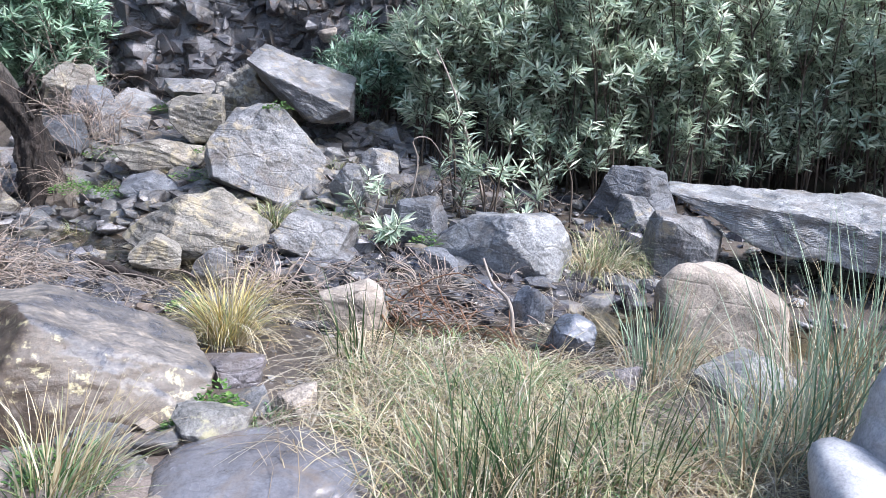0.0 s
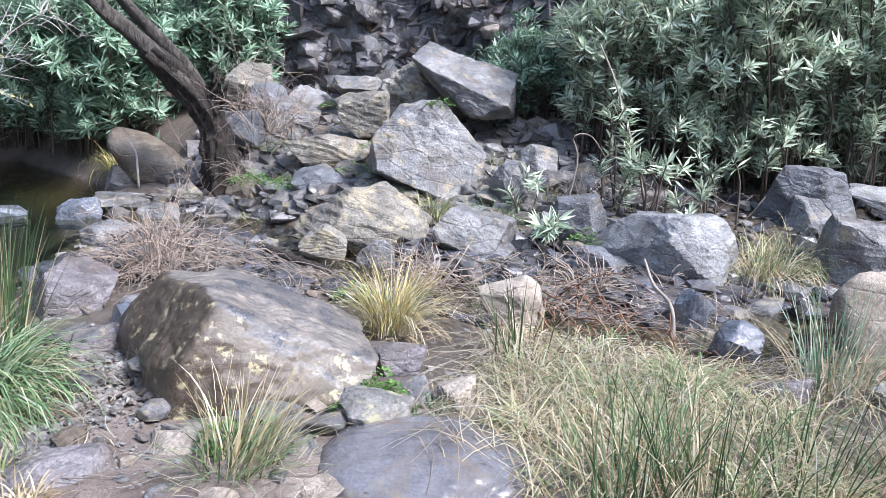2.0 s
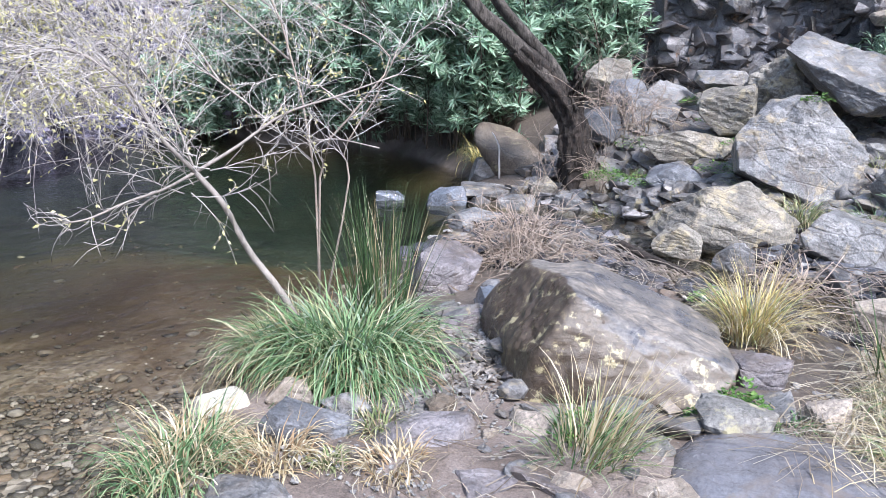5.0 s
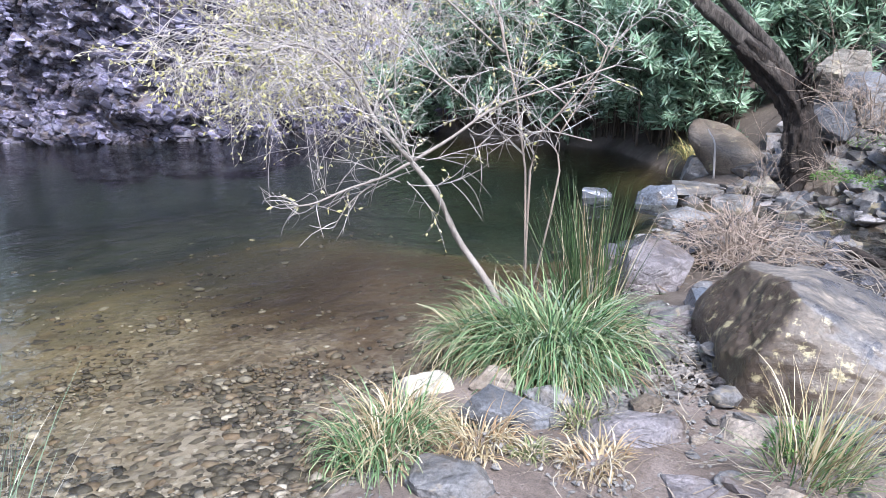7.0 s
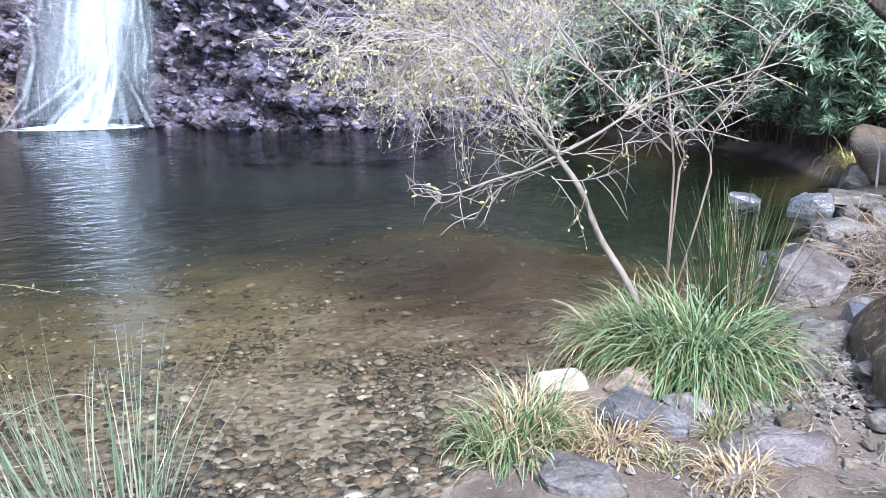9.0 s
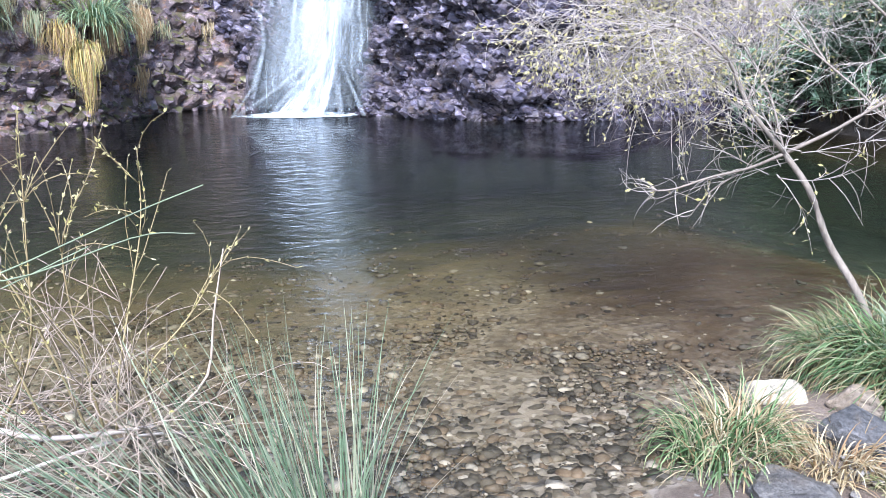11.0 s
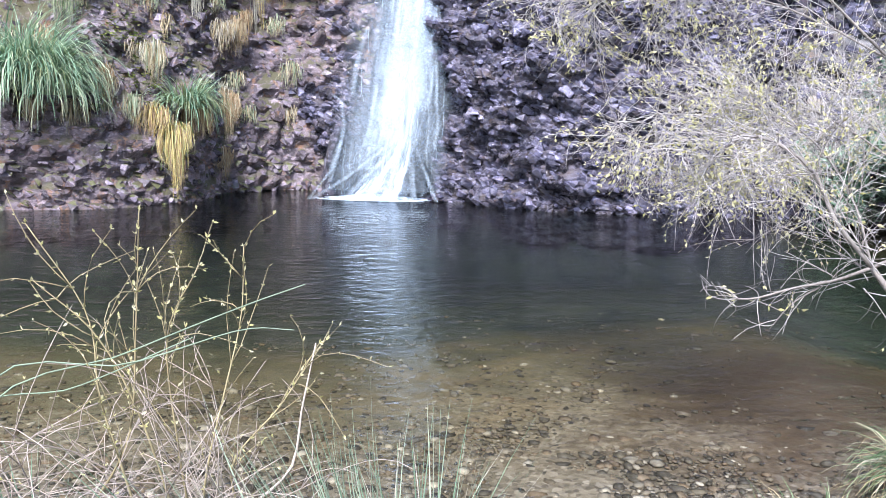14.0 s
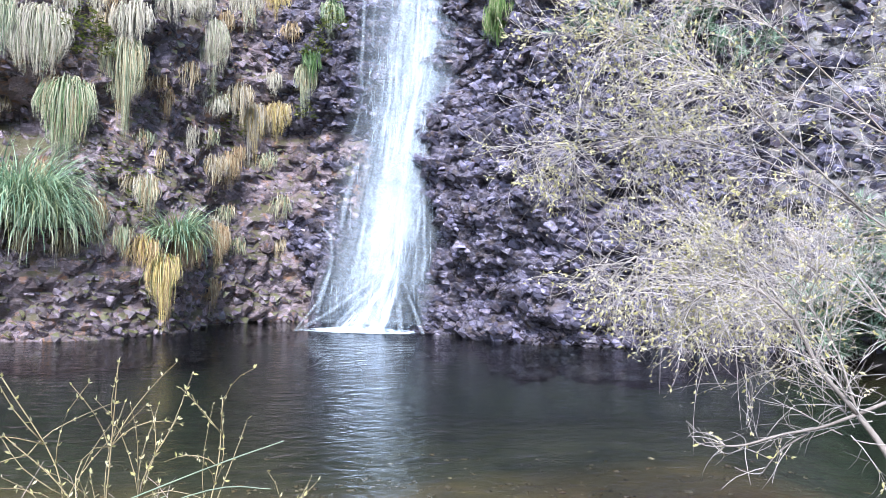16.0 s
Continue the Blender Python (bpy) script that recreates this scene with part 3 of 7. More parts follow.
def ground_height(x, y, rough=True):
    x, y = np.asarray(x, float), np.asarray(y, float)
    d, _ = line_distance(x, y, SHORE, True)
    wet = inside(x, y, SHORE)
    slope = 0.33 - 0.17 * step(x, -0.8, 0.8)
    rise = np.maximum(0, y - 6.2 + 0.15 * np.maximum(0, x))
    land = 0.02 + slope * np.minimum(rise, 2.1) + 0.08 * np.maximum(0, rise - 2.1) + 0.02 * np.maximum(0, 1.5 - y)
    land = land * step(d, -0.15, 1.3) + 0.035 * step(d, 0, 0.25)
    land = land * (1 - 0.85 * np.exp(-((x + 3.65) / 0.7) ** 2 - ((y - 6.95) / 0.5) ** 2))
    sd, _ = line_distance(x, y, STREAM, False)
    land = land - (0.15 + 0.3 * np.maximum(0, land)) * (1 - step(sd, 0.12, 0.6))
    far = np.maximum(step(-x, 5.5, 13.0), 0.7 * step(y, 3.0, 6.5))
    bed = -0.012 - 0.062 * np.minimum(d, 6) - 0.02 * np.maximum(d - 1.2, 0)
    bed = bed * (1 - far) + far * np.minimum(bed, -1.1 * step(d, -0.3, 1.2))
    z = np.where(wet, bed, land)
    cd, side = line_distance(x, y, CLIFF_FOOT, False)
    behind = np.maximum(step(-x, 8, 14), step(y, 8.5, 12))
    # Above the cliffs, an unseen upper slope is added to darken the water's reflections.
    z = z + behind * np.where(side > 0, np.clip((cd - 1.6) * 3.0, 0, 11.0) + 0.6 * np.clip(cd - 5, 0, 25), 0)
    # Unseen hillside behind the viewer, added to block low sky light.
    added_hill = np.maximum(x - 9.5, -9.5 - y) * step(12 - y, 0, 3)
    z = z + np.where(side > 0, 0, 0.75 * np.clip(added_hill, 0, 20))
    if rough:
        out = np.array([noise.fractal((a * 1.7, b * 1.7, 3), 0.9, 2.1, 5) for a, b in zip(x.ravel(), y.ravel())]).reshape(x.shape)
        z = z + out * np.where(wet, 0.018, 0.03)
    return z


def make_ground():
    n = 300
    s = np.linspace(-1, 1, n)
    gx = -3.6 + 9 * s + 110 * s ** 7
    gy = 2.6 + 7.5 * s + 110 * s ** 7
    x, y = np.meshgrid(gx, gy)
    z = ground_height(x, y)
    g = Geo()
    i = np.arange(n * n).reshape(n, n)
    f = np.stack([i[:-1, :-1], i[:-1, 1:], i[1:, 1:], i[1:, :-1]], -1).reshape(-1, 4)
    g.add(np.stack([x, y, z], -1).reshape(-1, 3), f.tolist())
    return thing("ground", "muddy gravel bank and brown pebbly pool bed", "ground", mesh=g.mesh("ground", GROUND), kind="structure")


ground = make_ground()


def height(x, y):
    return float(ground_height(np.array([x]), np.array([y]), False)[0])


def make_water():
    """One level sheet; each corner carries the depth of the water below it."""
    nx, ny = 150, 130
    x, y = np.meshgrid(np.linspace(-17.5, 4, nx), np.linspace(-8, 9.4, ny))
    keep = (x < -1.9) | (y > 3.4)
    g = Geo()
    i = np.arange(nx * ny).reshape(ny, nx)
    f = np.stack([i[:-1, :-1], i[:-1, 1:], i[1:, 1:], i[1:, :-1]], -1).reshape(-1, 4)
    f = f[keep.ravel()[f].all(axis=1)]
    used, f = np.unique(f, return_inverse=True)
    flat = np.stack([x, y, 0 * x], -1).reshape(-1, 3)[used]
    g.add(flat, f.reshape(-1, 4).tolist())
    me = g.mesh("water", WATER)
    depth = me.attributes.new("depth", "FLOAT", "POINT")
    depth.data.foreach_set("value", np.maximum(0, -ground_height(flat[:, 0], flat[:, 1], False)))
    return thing("water", "clear brown-green rippled water of the pool", "water", mesh=me, kind="structure")


make_water()


# ---- the cliffs ----
def cell_offset(p):
    d, q = noise.voronoi(p, distance_metric="DISTANCE", exponent=2.5)
    total = weight = 0.0
    for c, far in zip(q[:3], d[:3]):
        w = math.exp(-9.0 * (far - d[0]))
        a = math.sin(c.x * 127.1 + c.y * 311.7 + c.z * 74.7) * 43758.5453
        b = math.sin(c.x * 269.5 + c.y * 183.3 + c.z * 246.1) * 43758.5453
        a, b = a - math.floor(a), b - math.floor(b)
        e = p - c
        total += w * (a + 1.5 * ((a * 7.13) % 1.0 - 0.5) * e.x + 1.5 * (b - 0.5) * e.y + 1.6 * ((b * 5.7) % 1.0 - 0.6) * e.z)
        weight += w
    return total / weight, d[1] - d[0]


def make_cliff(name, label, first, last, pace, lean, material, rough, rise, seed, cell=0.42, smooth=False, sunk_end=False, hollow=None):
    foot = curve_through(CLIFF_FOOT[first:last + 1], 400)
    cut = np.concatenate([[0], np.cumsum(np.linalg.norm(np.diff(foot, axis=0), axis=1))])
    cols = max(8, int(cut[-1] / pace))
    u = np.linspace(0, cut[-1], cols)
    line = np.stack([np.interp(u, cut, foot[:, k]) for k in (0, 1)], 1)
    tang = np.gradient(line, axis=0)
    tang /= np.linalg.norm(tang, axis=1)[:, None]
    back = np.stack([-tang[:, 1], tang[:, 0]], 1)
    if back[cols // 2] @ (line[cols // 2] - np.array([-4.0, 3.0])) < 0:
        back = -back
    zs = np.arange(-0.5, rise + 0.01, pace)
    v = np.empty((len(zs), cols, 3))
    for j, z in enumerate(zs):
        for i in range(cols):
            p = Vector((line[i, 0] + 0.25 * z, line[i, 1], z))
            big = noise.fractal(p * 0.45 + Vector((seed, 0, 0)), 0.9, 2.0, 4) * 0.55 * rough
            tip = Vector((p.x + 0.45 * p.z, p.y - 0.35 * p.z, p.z * 1.25)) / cell
            h1, e1 = cell_offset(tip)
            h2, e2 = cell_offset(tip * 2.6 + Vector((7, 3, 1)))
            dive = 1.1 * (1 - step(u[i], 0.0, 1.5)) if sunk_end else 0.0
            off = dive + lean * max(z, 0) - big - rough * (0.62 * cell * h1 + 0.24 * cell * h2 + 0.2 * cell * min(e1, 0.35)) + 0.1
            if hollow:
                off += hollow[4] * math.exp(-((p.y - hollow[1]) / hollow[3]) ** 2 - ((z - hollow[2]) / hollow[3] * 1.3) ** 2)
            v[j, i, 0] = line[i, 0] + back[i, 0] * off
            v[j, i, 1] = line[i, 1] + back[i, 1] * off
            v[j, i, 2] = z
    i = np.arange(len(zs) * cols).reshape(len(zs), cols)
    f = np.stack([i[:-1, :-1], i[:-1, 1:], i[1:, 1:], i[1:, :-1]], -1).reshape(-1, 4)
    g = Geo()
    g.add(v.reshape(-1, 3), f.tolist())
    thing(name, label, "cliff", mesh=g.mesh(name, material, smooth), kind="structure")
    return v


CLIFF_B = make_cliff("cliff_back", "grey and ochre rock wall above the slope", 11, 22, 0.075, 0.20, CLIFF_BACK, 0.5, 7.5, 3.0, 0.7, True)
CLIFF_F = make_cliff("cliff_fall", "wet purple-grey broken rock wall beside the waterfall", 5, 12, 0.075, 0.10, CLIFF_FALL, 1.0, 9.5, 9.0, 0.42, sunk_end=True)
CLIFF_L = make_cliff("cliff_left", "mossy brown rock wall with hanging grass", 0, 7, 0.08, 0.16, CLIFF_LEFT, 0.6, 9.5, 5.0, 0.5, hollow=(-13.0, -3.9, 3.45, 0.75, 1.2))


# ---- rocks ----
SPHERES = {}


def sphere(sub):
    if sub not in SPHERES:
        bm = bmesh.new()
        bmesh.ops.create_icosphere(bm, subdivisions=sub, radius=1)
        SPHERES[sub] = (np.array([v.co[:] for v in bm.verts]), [[v.index for v in f.verts] for f in bm.faces])
        bm.free()
    return SPHERES[sub]


def rock_form(size, seed, sub, planes=(), cuts=12, crisp=80, rough=0.05, strata=0.0, jitter=0.3):
    """A broken block: a rounded solid cut by planes, then roughened. planes: normal and distance in the unit box."""
    rng = np.random.default_rng(seed)
    d, faces = sphere(sub)
    sides = []
    for k in range(3):
        for s in (-1, 1):
            nrm = rng.normal(0, jitter, 3)
            nrm[k] += s
            sides.append((*nrm / np.linalg.norm(nrm), rng.uniform(0.8, 1.0)))
    for _ in range(cuts):
        nrm = rng.normal(0, 1, 3)
        sides.append((*nrm / np.linalg.norm(nrm), rng.uniform(0.74, 1.08)))
    for p in planes:
        nrm = np.array(p[:3], float)
        sides.append((*nrm / np.linalg.norm(nrm), p[3]))
    sides = np.array(sides)
    s = np.maximum(d @ sides[:, :3].T, 0) / sides[:, 3]
    r = 1 / (np.sum(s ** crisp, axis=1) ** (1 / crisp))
    v = d * r[:, None] * np.array(size) / 2
    mean = float(np.mean(size))
    shift = Vector((seed * 3.7, seed * 1.3, 0))
    out = []
    for q, n in zip(v, d):
        p = Vector(q) / mean
        a = noise.fractal(p * 2.6 + shift, 0.7, 2.2, 7) * rough
        b = noise.turbulence(p * 5.5 + shift, 3, True) * rough * 0.35
        c = 0.0
        if strata:
            lay = (p.z * 9 + p.x * 1.6 + noise.noise(p * 1.6 + shift) * 1.2)
            c = strata * (abs((lay % 1.0) - 0.5) - 0.25) * (0.4 + 0.6 * (math.sin(math.floor(lay) * 12.9) * 0.5 + 0.5))
        out.append(q + n * (a - b + c) * mean)
    return np.array(out), faces


ROCK = {}
LAYERED = {"ochre_layered_stone": 0.04, "grey_schist": 0.016, "pale_schist": 0.02, "violet_slate": 0.016, "dark_slate_rock": 0.012}


def rock(name, label, at, size, turn, seed, material, tilt=(0, 0), planes=(), sub=0, cuts=12, crisp=90, rough=0.028, jitter=0.3):
    big = max(size)
    sub = sub or (6 if big > 0.75 else 5 if big > 0.3 else 4)
    deep = size[2] * 1.25 + 0.04
    v, f = rock_form((size[0], size[1], deep), seed, sub, planes, cuts, crisp, rough, LAYERED.get(material.name, 0.0), jitter)
    v[:, 2] += size[2] - v[:, 2].max()
    g = Geo()
    g.add(v, f)
    kind = {"boulder": "boulder", "rock": "rock", "stone": "stone", "stone_slab": "stone slab"}[name]
    return thing(name, label, kind, "streamside rocks", pose(*at, tilt[0], tilt[1], turn), g.mesh(name, material, crisp < 30))


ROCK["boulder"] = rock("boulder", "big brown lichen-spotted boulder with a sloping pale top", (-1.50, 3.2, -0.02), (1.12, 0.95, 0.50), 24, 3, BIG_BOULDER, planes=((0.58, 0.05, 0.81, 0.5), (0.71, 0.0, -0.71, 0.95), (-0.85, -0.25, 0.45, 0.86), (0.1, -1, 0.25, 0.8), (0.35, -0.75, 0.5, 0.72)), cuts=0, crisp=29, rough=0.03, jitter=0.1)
ROCK["smooth"] = rock("boulder", "smooth wet blue-grey boulder half sunk in the bank", (-0.62, 2.58, -0.09), (0.95, 0.8, 0.24), 9, 5, SMOOTH_WET, cuts=0, crisp=2.4, rough=0.02, jitter=0.05)
ROCK["rk1"] = rock("rock", "dark grey broken rock beside the big boulder", (-0.93, 3.41, 0.06), (0.26, 0.24, 0.14), 15, 107, SLATE, tilt=(0, 0))
ROCK["rk2"] = rock("rock", "grey rock with yellow lichen patches on the bank", (-0.87, 2.86, 0.03), (0.27, 0.22, 0.16), 17, 8, LICHEN, tilt=(0, 0))
ROCK["rk3"] = rock("rock", "small pinkish brown rock among dry grass", (-0.60, 3.11, 0.05), (0.15, 0.13, 0.15), 11, 9, TAN, tilt=(0, 0))
ROCK["rk4"] = rock("rock", "small grey rock leaning on its neighbours", (-0.79, 3.11, 0.08), (0.17, 0.15, 0.08), 14, 10, GREY, tilt=(0, 0))
ROCK["slate"] = rock("stone_slab", "flat purple-grey slate slab lying on the mud", (-1.83, 2.15, 0.06), (0.40, 0.30, 0.06), 12, 11, SLATE, tilt=(8, 4), cuts=3, crisp=26, rough=0.03)
ROCK["long"] = rock("stone_slab", "long dark flat stone at the edge of the bank", (-2.23, 1.95, 0.05), (0.41, 0.23, 0.10), 46, 12, DARK, tilt=(4, 6))
ROCK["tan"] = rock("stone", "tan rounded stone beside the pool", (-2.45, 2.09, 0.06), (0.20, 0.16, 0.09), 47, 13, TAN, tilt=(0, 0))
ROCK["sm"] = rock("stone", "small grey stone below the grass clump", (-2.20, 2.15, 0.07), (0.15, 0.13, 0.06), 43, 14, GREY, tilt=(0, 0))
ROCK["white"] = rock("stone", "pale cream white stone at the pool's edge", (-2.68, 1.90, -0.02), (0.27, 0.21, 0.14), 52, 15, WHITE, tilt=(0, 6), cuts=4, crisp=9, rough=0.03)
ROCK["gr"] = rock("stone", "grey rounded stone sunk into the mud", (-2.05, 1.49, 0.00), (0.35, 0.28, 0.11), 51, 16, GREY, tilt=(0, 0))
ROCK["gr2"] = rock("stone", "grey-violet stone sunk in the wet mud", (-1.19, 2.19, 0.00), (0.39, 0.31, 0.10), 25, 17, SLATE, tilt=(0, 0))
ROCK["gr3"] = rock("stone", "flat violet-grey stone in the mud", (-1.45, 2.01, 0.02), (0.25, 0.23, 0.06), 32, 18, SLATE, tilt=(0, 0))
ROCK["brownflat"] = rock("stone_slab", "flat reddish brown slab below the boulder", (-1.54, 2.52, 0.03), (0.30, 0.27, 0.09), 28, 19, TAN, tilt=(0, 0))
ROCK["pale"] = rock("stone", "small pale stone behind dry grass", (-1.09, 2.56, 0.03), (0.15, 0.12, 0.09), 20, 20, LICHEN, tilt=(0, 0))
ROCK["slabbg"] = rock("stone_slab", "brown-grey slab at the stream's mouth", (-2.99, 3.86, -0.00), (0.47, 0.61, 0.26), 36, 21, SLATE, tilt=(10, 4))
ROCK["blueflat"] = rock("stone_slab", "flat wet blue-grey stone behind the boulder", (-2.37, 3.57, 0.02), (0.23, 0.23, 0.15), 31, 22, WET, tilt=(6, 0))
ROCK["brflat"] = rock("stone_slab", "flat brown slab beside the boulder", (-2.41, 3.33, 0.02), (0.33, 0.30, 0.11), 34, 23, SLATE, tilt=(4, -4))
ROCK["out1"] = rock("rock", "grey angular rock standing in the shallow outlet", (-4.52, 6.07, -0.03), (0.43, 0.26, 0.21), 35, 24, WET, tilt=(0, 0))
ROCK["out2"] = rock("rock", "flat grey rock in the outlet", (-4.45, 6.66, -0.02), (0.49, 0.34, 0.14), 33, 25, GREY, tilt=(0, 0))
ROCK["out3"] = rock("rock", "small dark rock in the outlet", (-4.29, 6.30, -0.03), (0.23, 0.16, 0.11), 33, 26, DARK, tilt=(0, 0))
ROCK["out4"] = rock("rock", "flat grey rock beside the outlet", (-3.90, 6.33, -0.03), (0.37, 0.26, 0.15), 30, 27, GREY, tilt=(0, 0))
ROCK["out5"] = rock("rock", "angular grey rock at the pool's rim", (-3.83, 5.45, -0.03), (0.46, 0.37, 0.18), 34, 28, GREY, tilt=(0, 0))
ROCK["out6"] = rock("rock", "lone wet rock standing in the pool", (-5.09, 5.94, -0.04), (0.32, 0.22, 0.13), 39, 29, WET, tilt=(0, 0))
ROCK["roundbr"] = rock("boulder", "rounded brown boulder behind the leaning trunk", (-4.46, 7.43, 0.12), (0.68, 0.6, 0.52), 30, 30, BROWN, cuts=4, crisp=6, rough=0.03)
ROCK["bankrk"] = rock("rock", "broken grey rock on the far bank", (-4.84, 7.24, 0.00), (0.40, 0.32, 0.29), 33, 31, GREY, tilt=(0, 0))
ROCK["g1"] = rock("rock", "ochre layered rock below a green herb", (-3.42, 7.05, 0.08), (0.41, 0.33, 0.21), 25, 32, BROWN, tilt=(0, 0))
ROCK["g2"] = rock("rock", "small mossy yellow rock at the waterline", (-3.20, 6.96, 0.03), (0.24, 0.22, 0.13), 24, 33, OCHRE, tilt=(0, 0))
ROCK["g3"] = rock("rock", "grey and ochre rock overhanging the wet hollow", (-2.73, 6.75, 0.02), (0.54, 0.43, 0.23), 21, 34, DARK, tilt=(0, 0))
ROCK["g4"] = rock("rock", "blue-grey blocky rock on the slope", (-2.64, 6.90, 0.25), (0.51, 0.41, 0.21), 20, 35, DARK, tilt=(0, 0))
ROCK["palelay"] = rock("boulder", "pale ochre layered rock beside the stream", (-1.9, 6.03, 0.05), (1.0, 0.78, 0.48), 16, 136, OCHRE, tilt=(0, 10))
ROCK["lowdk"] = rock("rock", "low grey slanting rock in the dry stream bed", (-1.05, 5.81, 0.08), (0.62, 0.42, 0.30), 10, 37, GREY, tilt=(0, 14))
ROCK["face"] = rock("boulder", "tall grey schist block with a flat face", (-1.76, 7.05, 0.44), (0.95, 0.7, 0.66), 13, 138, GREY, tilt=(-6, 6), planes=((0.1, -1, 0.35, 0.7), (0.7, 0, 0.7, 0.85), (-0.5, -0.3, 0.8, 0.8)), cuts=6)
ROCK["slab"] = rock("boulder", "huge tilted pale grey slab leaning on the rocks", (-1.55, 8.0, 1.2), (1.25, 0.9, 0.24), 4, 39, GREY, tilt=(20, 25), cuts=6, crisp=70, rough=0.035, jitter=0.2)
ROCK["behind"] = rock("boulder", "brown fractured rock under the tilted slab", (-2.05, 8.2, 0.6), (0.95, 0.6, 0.85), 15, 40, OCHRE, planes=((0.6, -0.5, 0.6, 0.7),), cuts=14, rough=0.09)
ROCK["u1"] = rock("rock", "grey broken rock on the slope", (-2.42, 7.60, 0.74), (0.55, 0.41, 0.39), 18, 41, OCHRE, tilt=(0, 0))
ROCK["u2"] = rock("rock", "flat grey rock high on the slope", (-2.73, 8.33, 1.09), (0.53, 0.39, 0.14), 18, 42, GREY, tilt=(0, 0))
ROCK["u3"] = rock("rock", "pale wedge of rock on the slope", (-3.31, 8.35, 0.90), (0.59, 0.44, 0.20), 22, 43, PALE, tilt=(0, 0))
ROCK["u4"] = rock("rock", "grey block with a flat face on the slope", (-3.28, 7.93, 0.73), (0.57, 0.43, 0.25), 22, 44, GREY, tilt=(0, 0))
ROCK["u5"] = rock("rock", "pale rock behind dry hanging grass", (-3.96, 8.28, 0.99), (0.57, 0.42, 0.33), 26, 45, OCHRE, tilt=(0, 0))
ROCK["u6"] = rock("rock", "grey pointed rock on the slope", (-3.57, 7.93, 0.92), (0.41, 0.23, 0.20), 24, 46, DARK, tilt=(0, 0))
ROCK["u7"] = rock("rock", "pale cracked ledge of rock on the slope", (-2.71, 7.49, 0.45), (0.79, 0.63, 0.27), 20, 47, OCHRE, tilt=(0, 0))
ROCK["u8"] = rock("rock", "grey rock behind the leaning trunk", (-3.65, 7.48, 0.63), (0.40, 0.30, 0.25), 26, 48, DARK, tilt=(0, 0))
ROCK["t1"] = rock("rock", "small ochre rock at the stream", (-2.08, 5.54, 0.02), (0.31, 0.25, 0.21), 21, 49, OCHRE, tilt=(0, 0))
ROCK["t2"] = rock("rock", "grey upright stone in the wet hollow", (-1.65, 5.42, 0.00), (0.29, 0.17, 0.20), 17, 50, GREY, tilt=(0, 0))
ROCK["d1"] = rock("rock", "dark blue-grey rock with pale specks", (-0.30, 6.31, 0.16), (0.43, 0.35, 0.32), 3, 51, DARK, tilt=(0, 0))
ROCK["d2"] = rock("rock", "dark rounded stone under the oleander", (-0.09, 5.51, 0.05), (0.28, 0.25, 0.21), 1, 52, DARK, tilt=(0, 0))
ROCK["d3"] = rock("stone", "small dark stone under the oleander", (0.00, 6.04, 0.18), (0.19, 0.17, 0.15), -0, 53, DARK, tilt=(0, 0))
ROCK["d4"] = rock("stone", "dark broken stone under the oleander", (0.25, 6.34, 0.18), (0.28, 0.25, 0.19), -2, 54, DARK, tilt=(0, 0))
ROCK["corner"] = rock("boulder", "grey rock with a pale broken pointed end", (0.52, 5.64, 0.05), (0.7, 0.55, 0.46), -5, 55, PALE, tilt=(0, 0))
ROCK["und1"] = rock("rock", "dark wet rock under the pointed rock", (0.47, 4.77, -0.08), (0.22, 0.18, 0.30), -6, 56, WET, tilt=(0, 0))
ROCK["und2"] = rock("rock", "wet blue-black block in the stream bed", (0.66, 4.34, -0.08), (0.27, 0.22, 0.26), -9, 57, WET, tilt=(0, 0))
ROCK["brb"] = rock("boulder", "brown rock with a yellow lichen face in the stream bed", (-0.53, 4.52, -0.05), (0.35, 0.32, 0.28), 7, 58, TAN, tilt=(0, 0))
ROCK["peb"] = rock("rock", "violet-grey rounded rock half hidden by grass", (0.72, 3.63, -0.03), (0.32, 0.29, 0.20), -11, 59, SLATE, tilt=(0, 0))
ROCK["bk"] = rock("boulder", "dark rock in the shade of the oleanders", (1.53, 7.22, 0.25), (0.7, 0.52, 0.46), -12, 60, DARK, tilt=(0, 0))
ROCK["bk2"] = rock("rock", "grey rock in front of the dark one", (1.57, 6.96, 0.28), (0.39, 0.32, 0.23), -13, 61, GREY, tilt=(0, 0))
ROCK["r1"] = rock("boulder", "grey block carrying the end of the long slab", (1.65, 5.84, 0.06), (0.53, 0.37, 0.48), -16, 62, GREY, tilt=(0, 0))
ROCK["tanblk"] = rock("boulder", "large tan block with a rounded top", (1.47, 4.33, -0.05), (0.75, 0.64, 0.58), -19, 63, TAN, tilt=(0, 4), cuts=4, crisp=16, rough=0.025, jitter=0.15)
ROCK["near"] = rock("boulder", "large smooth pale grey boulder close to the path", (1.78, 2.42, -0.05), (0.95, 0.8, 0.9), -35, 65, NEAR, cuts=2, crisp=3.2, rough=0.03)
ROCK["near2"] = rock("boulder", "low pale grey boulder beside the path", (1.62, 1.95, -0.08), (1.05, 0.8, 0.45), -31, 66, NEAR, cuts=2, crisp=2.8, rough=0.03)
ROCK["lowp"] = rock("rock", "pale low rock behind the rushes", (1.42, 3.69, -0.03), (0.66, 0.53, 0.26), -21, 67, PALE, tilt=(0, 0))
ROCK["gb"] = rock("rock", "grey rock below the oleander", (-0.74, 7.39, 0.39), (0.39, 0.31, 0.34), 6, 68, GREY, tilt=(0, 0))
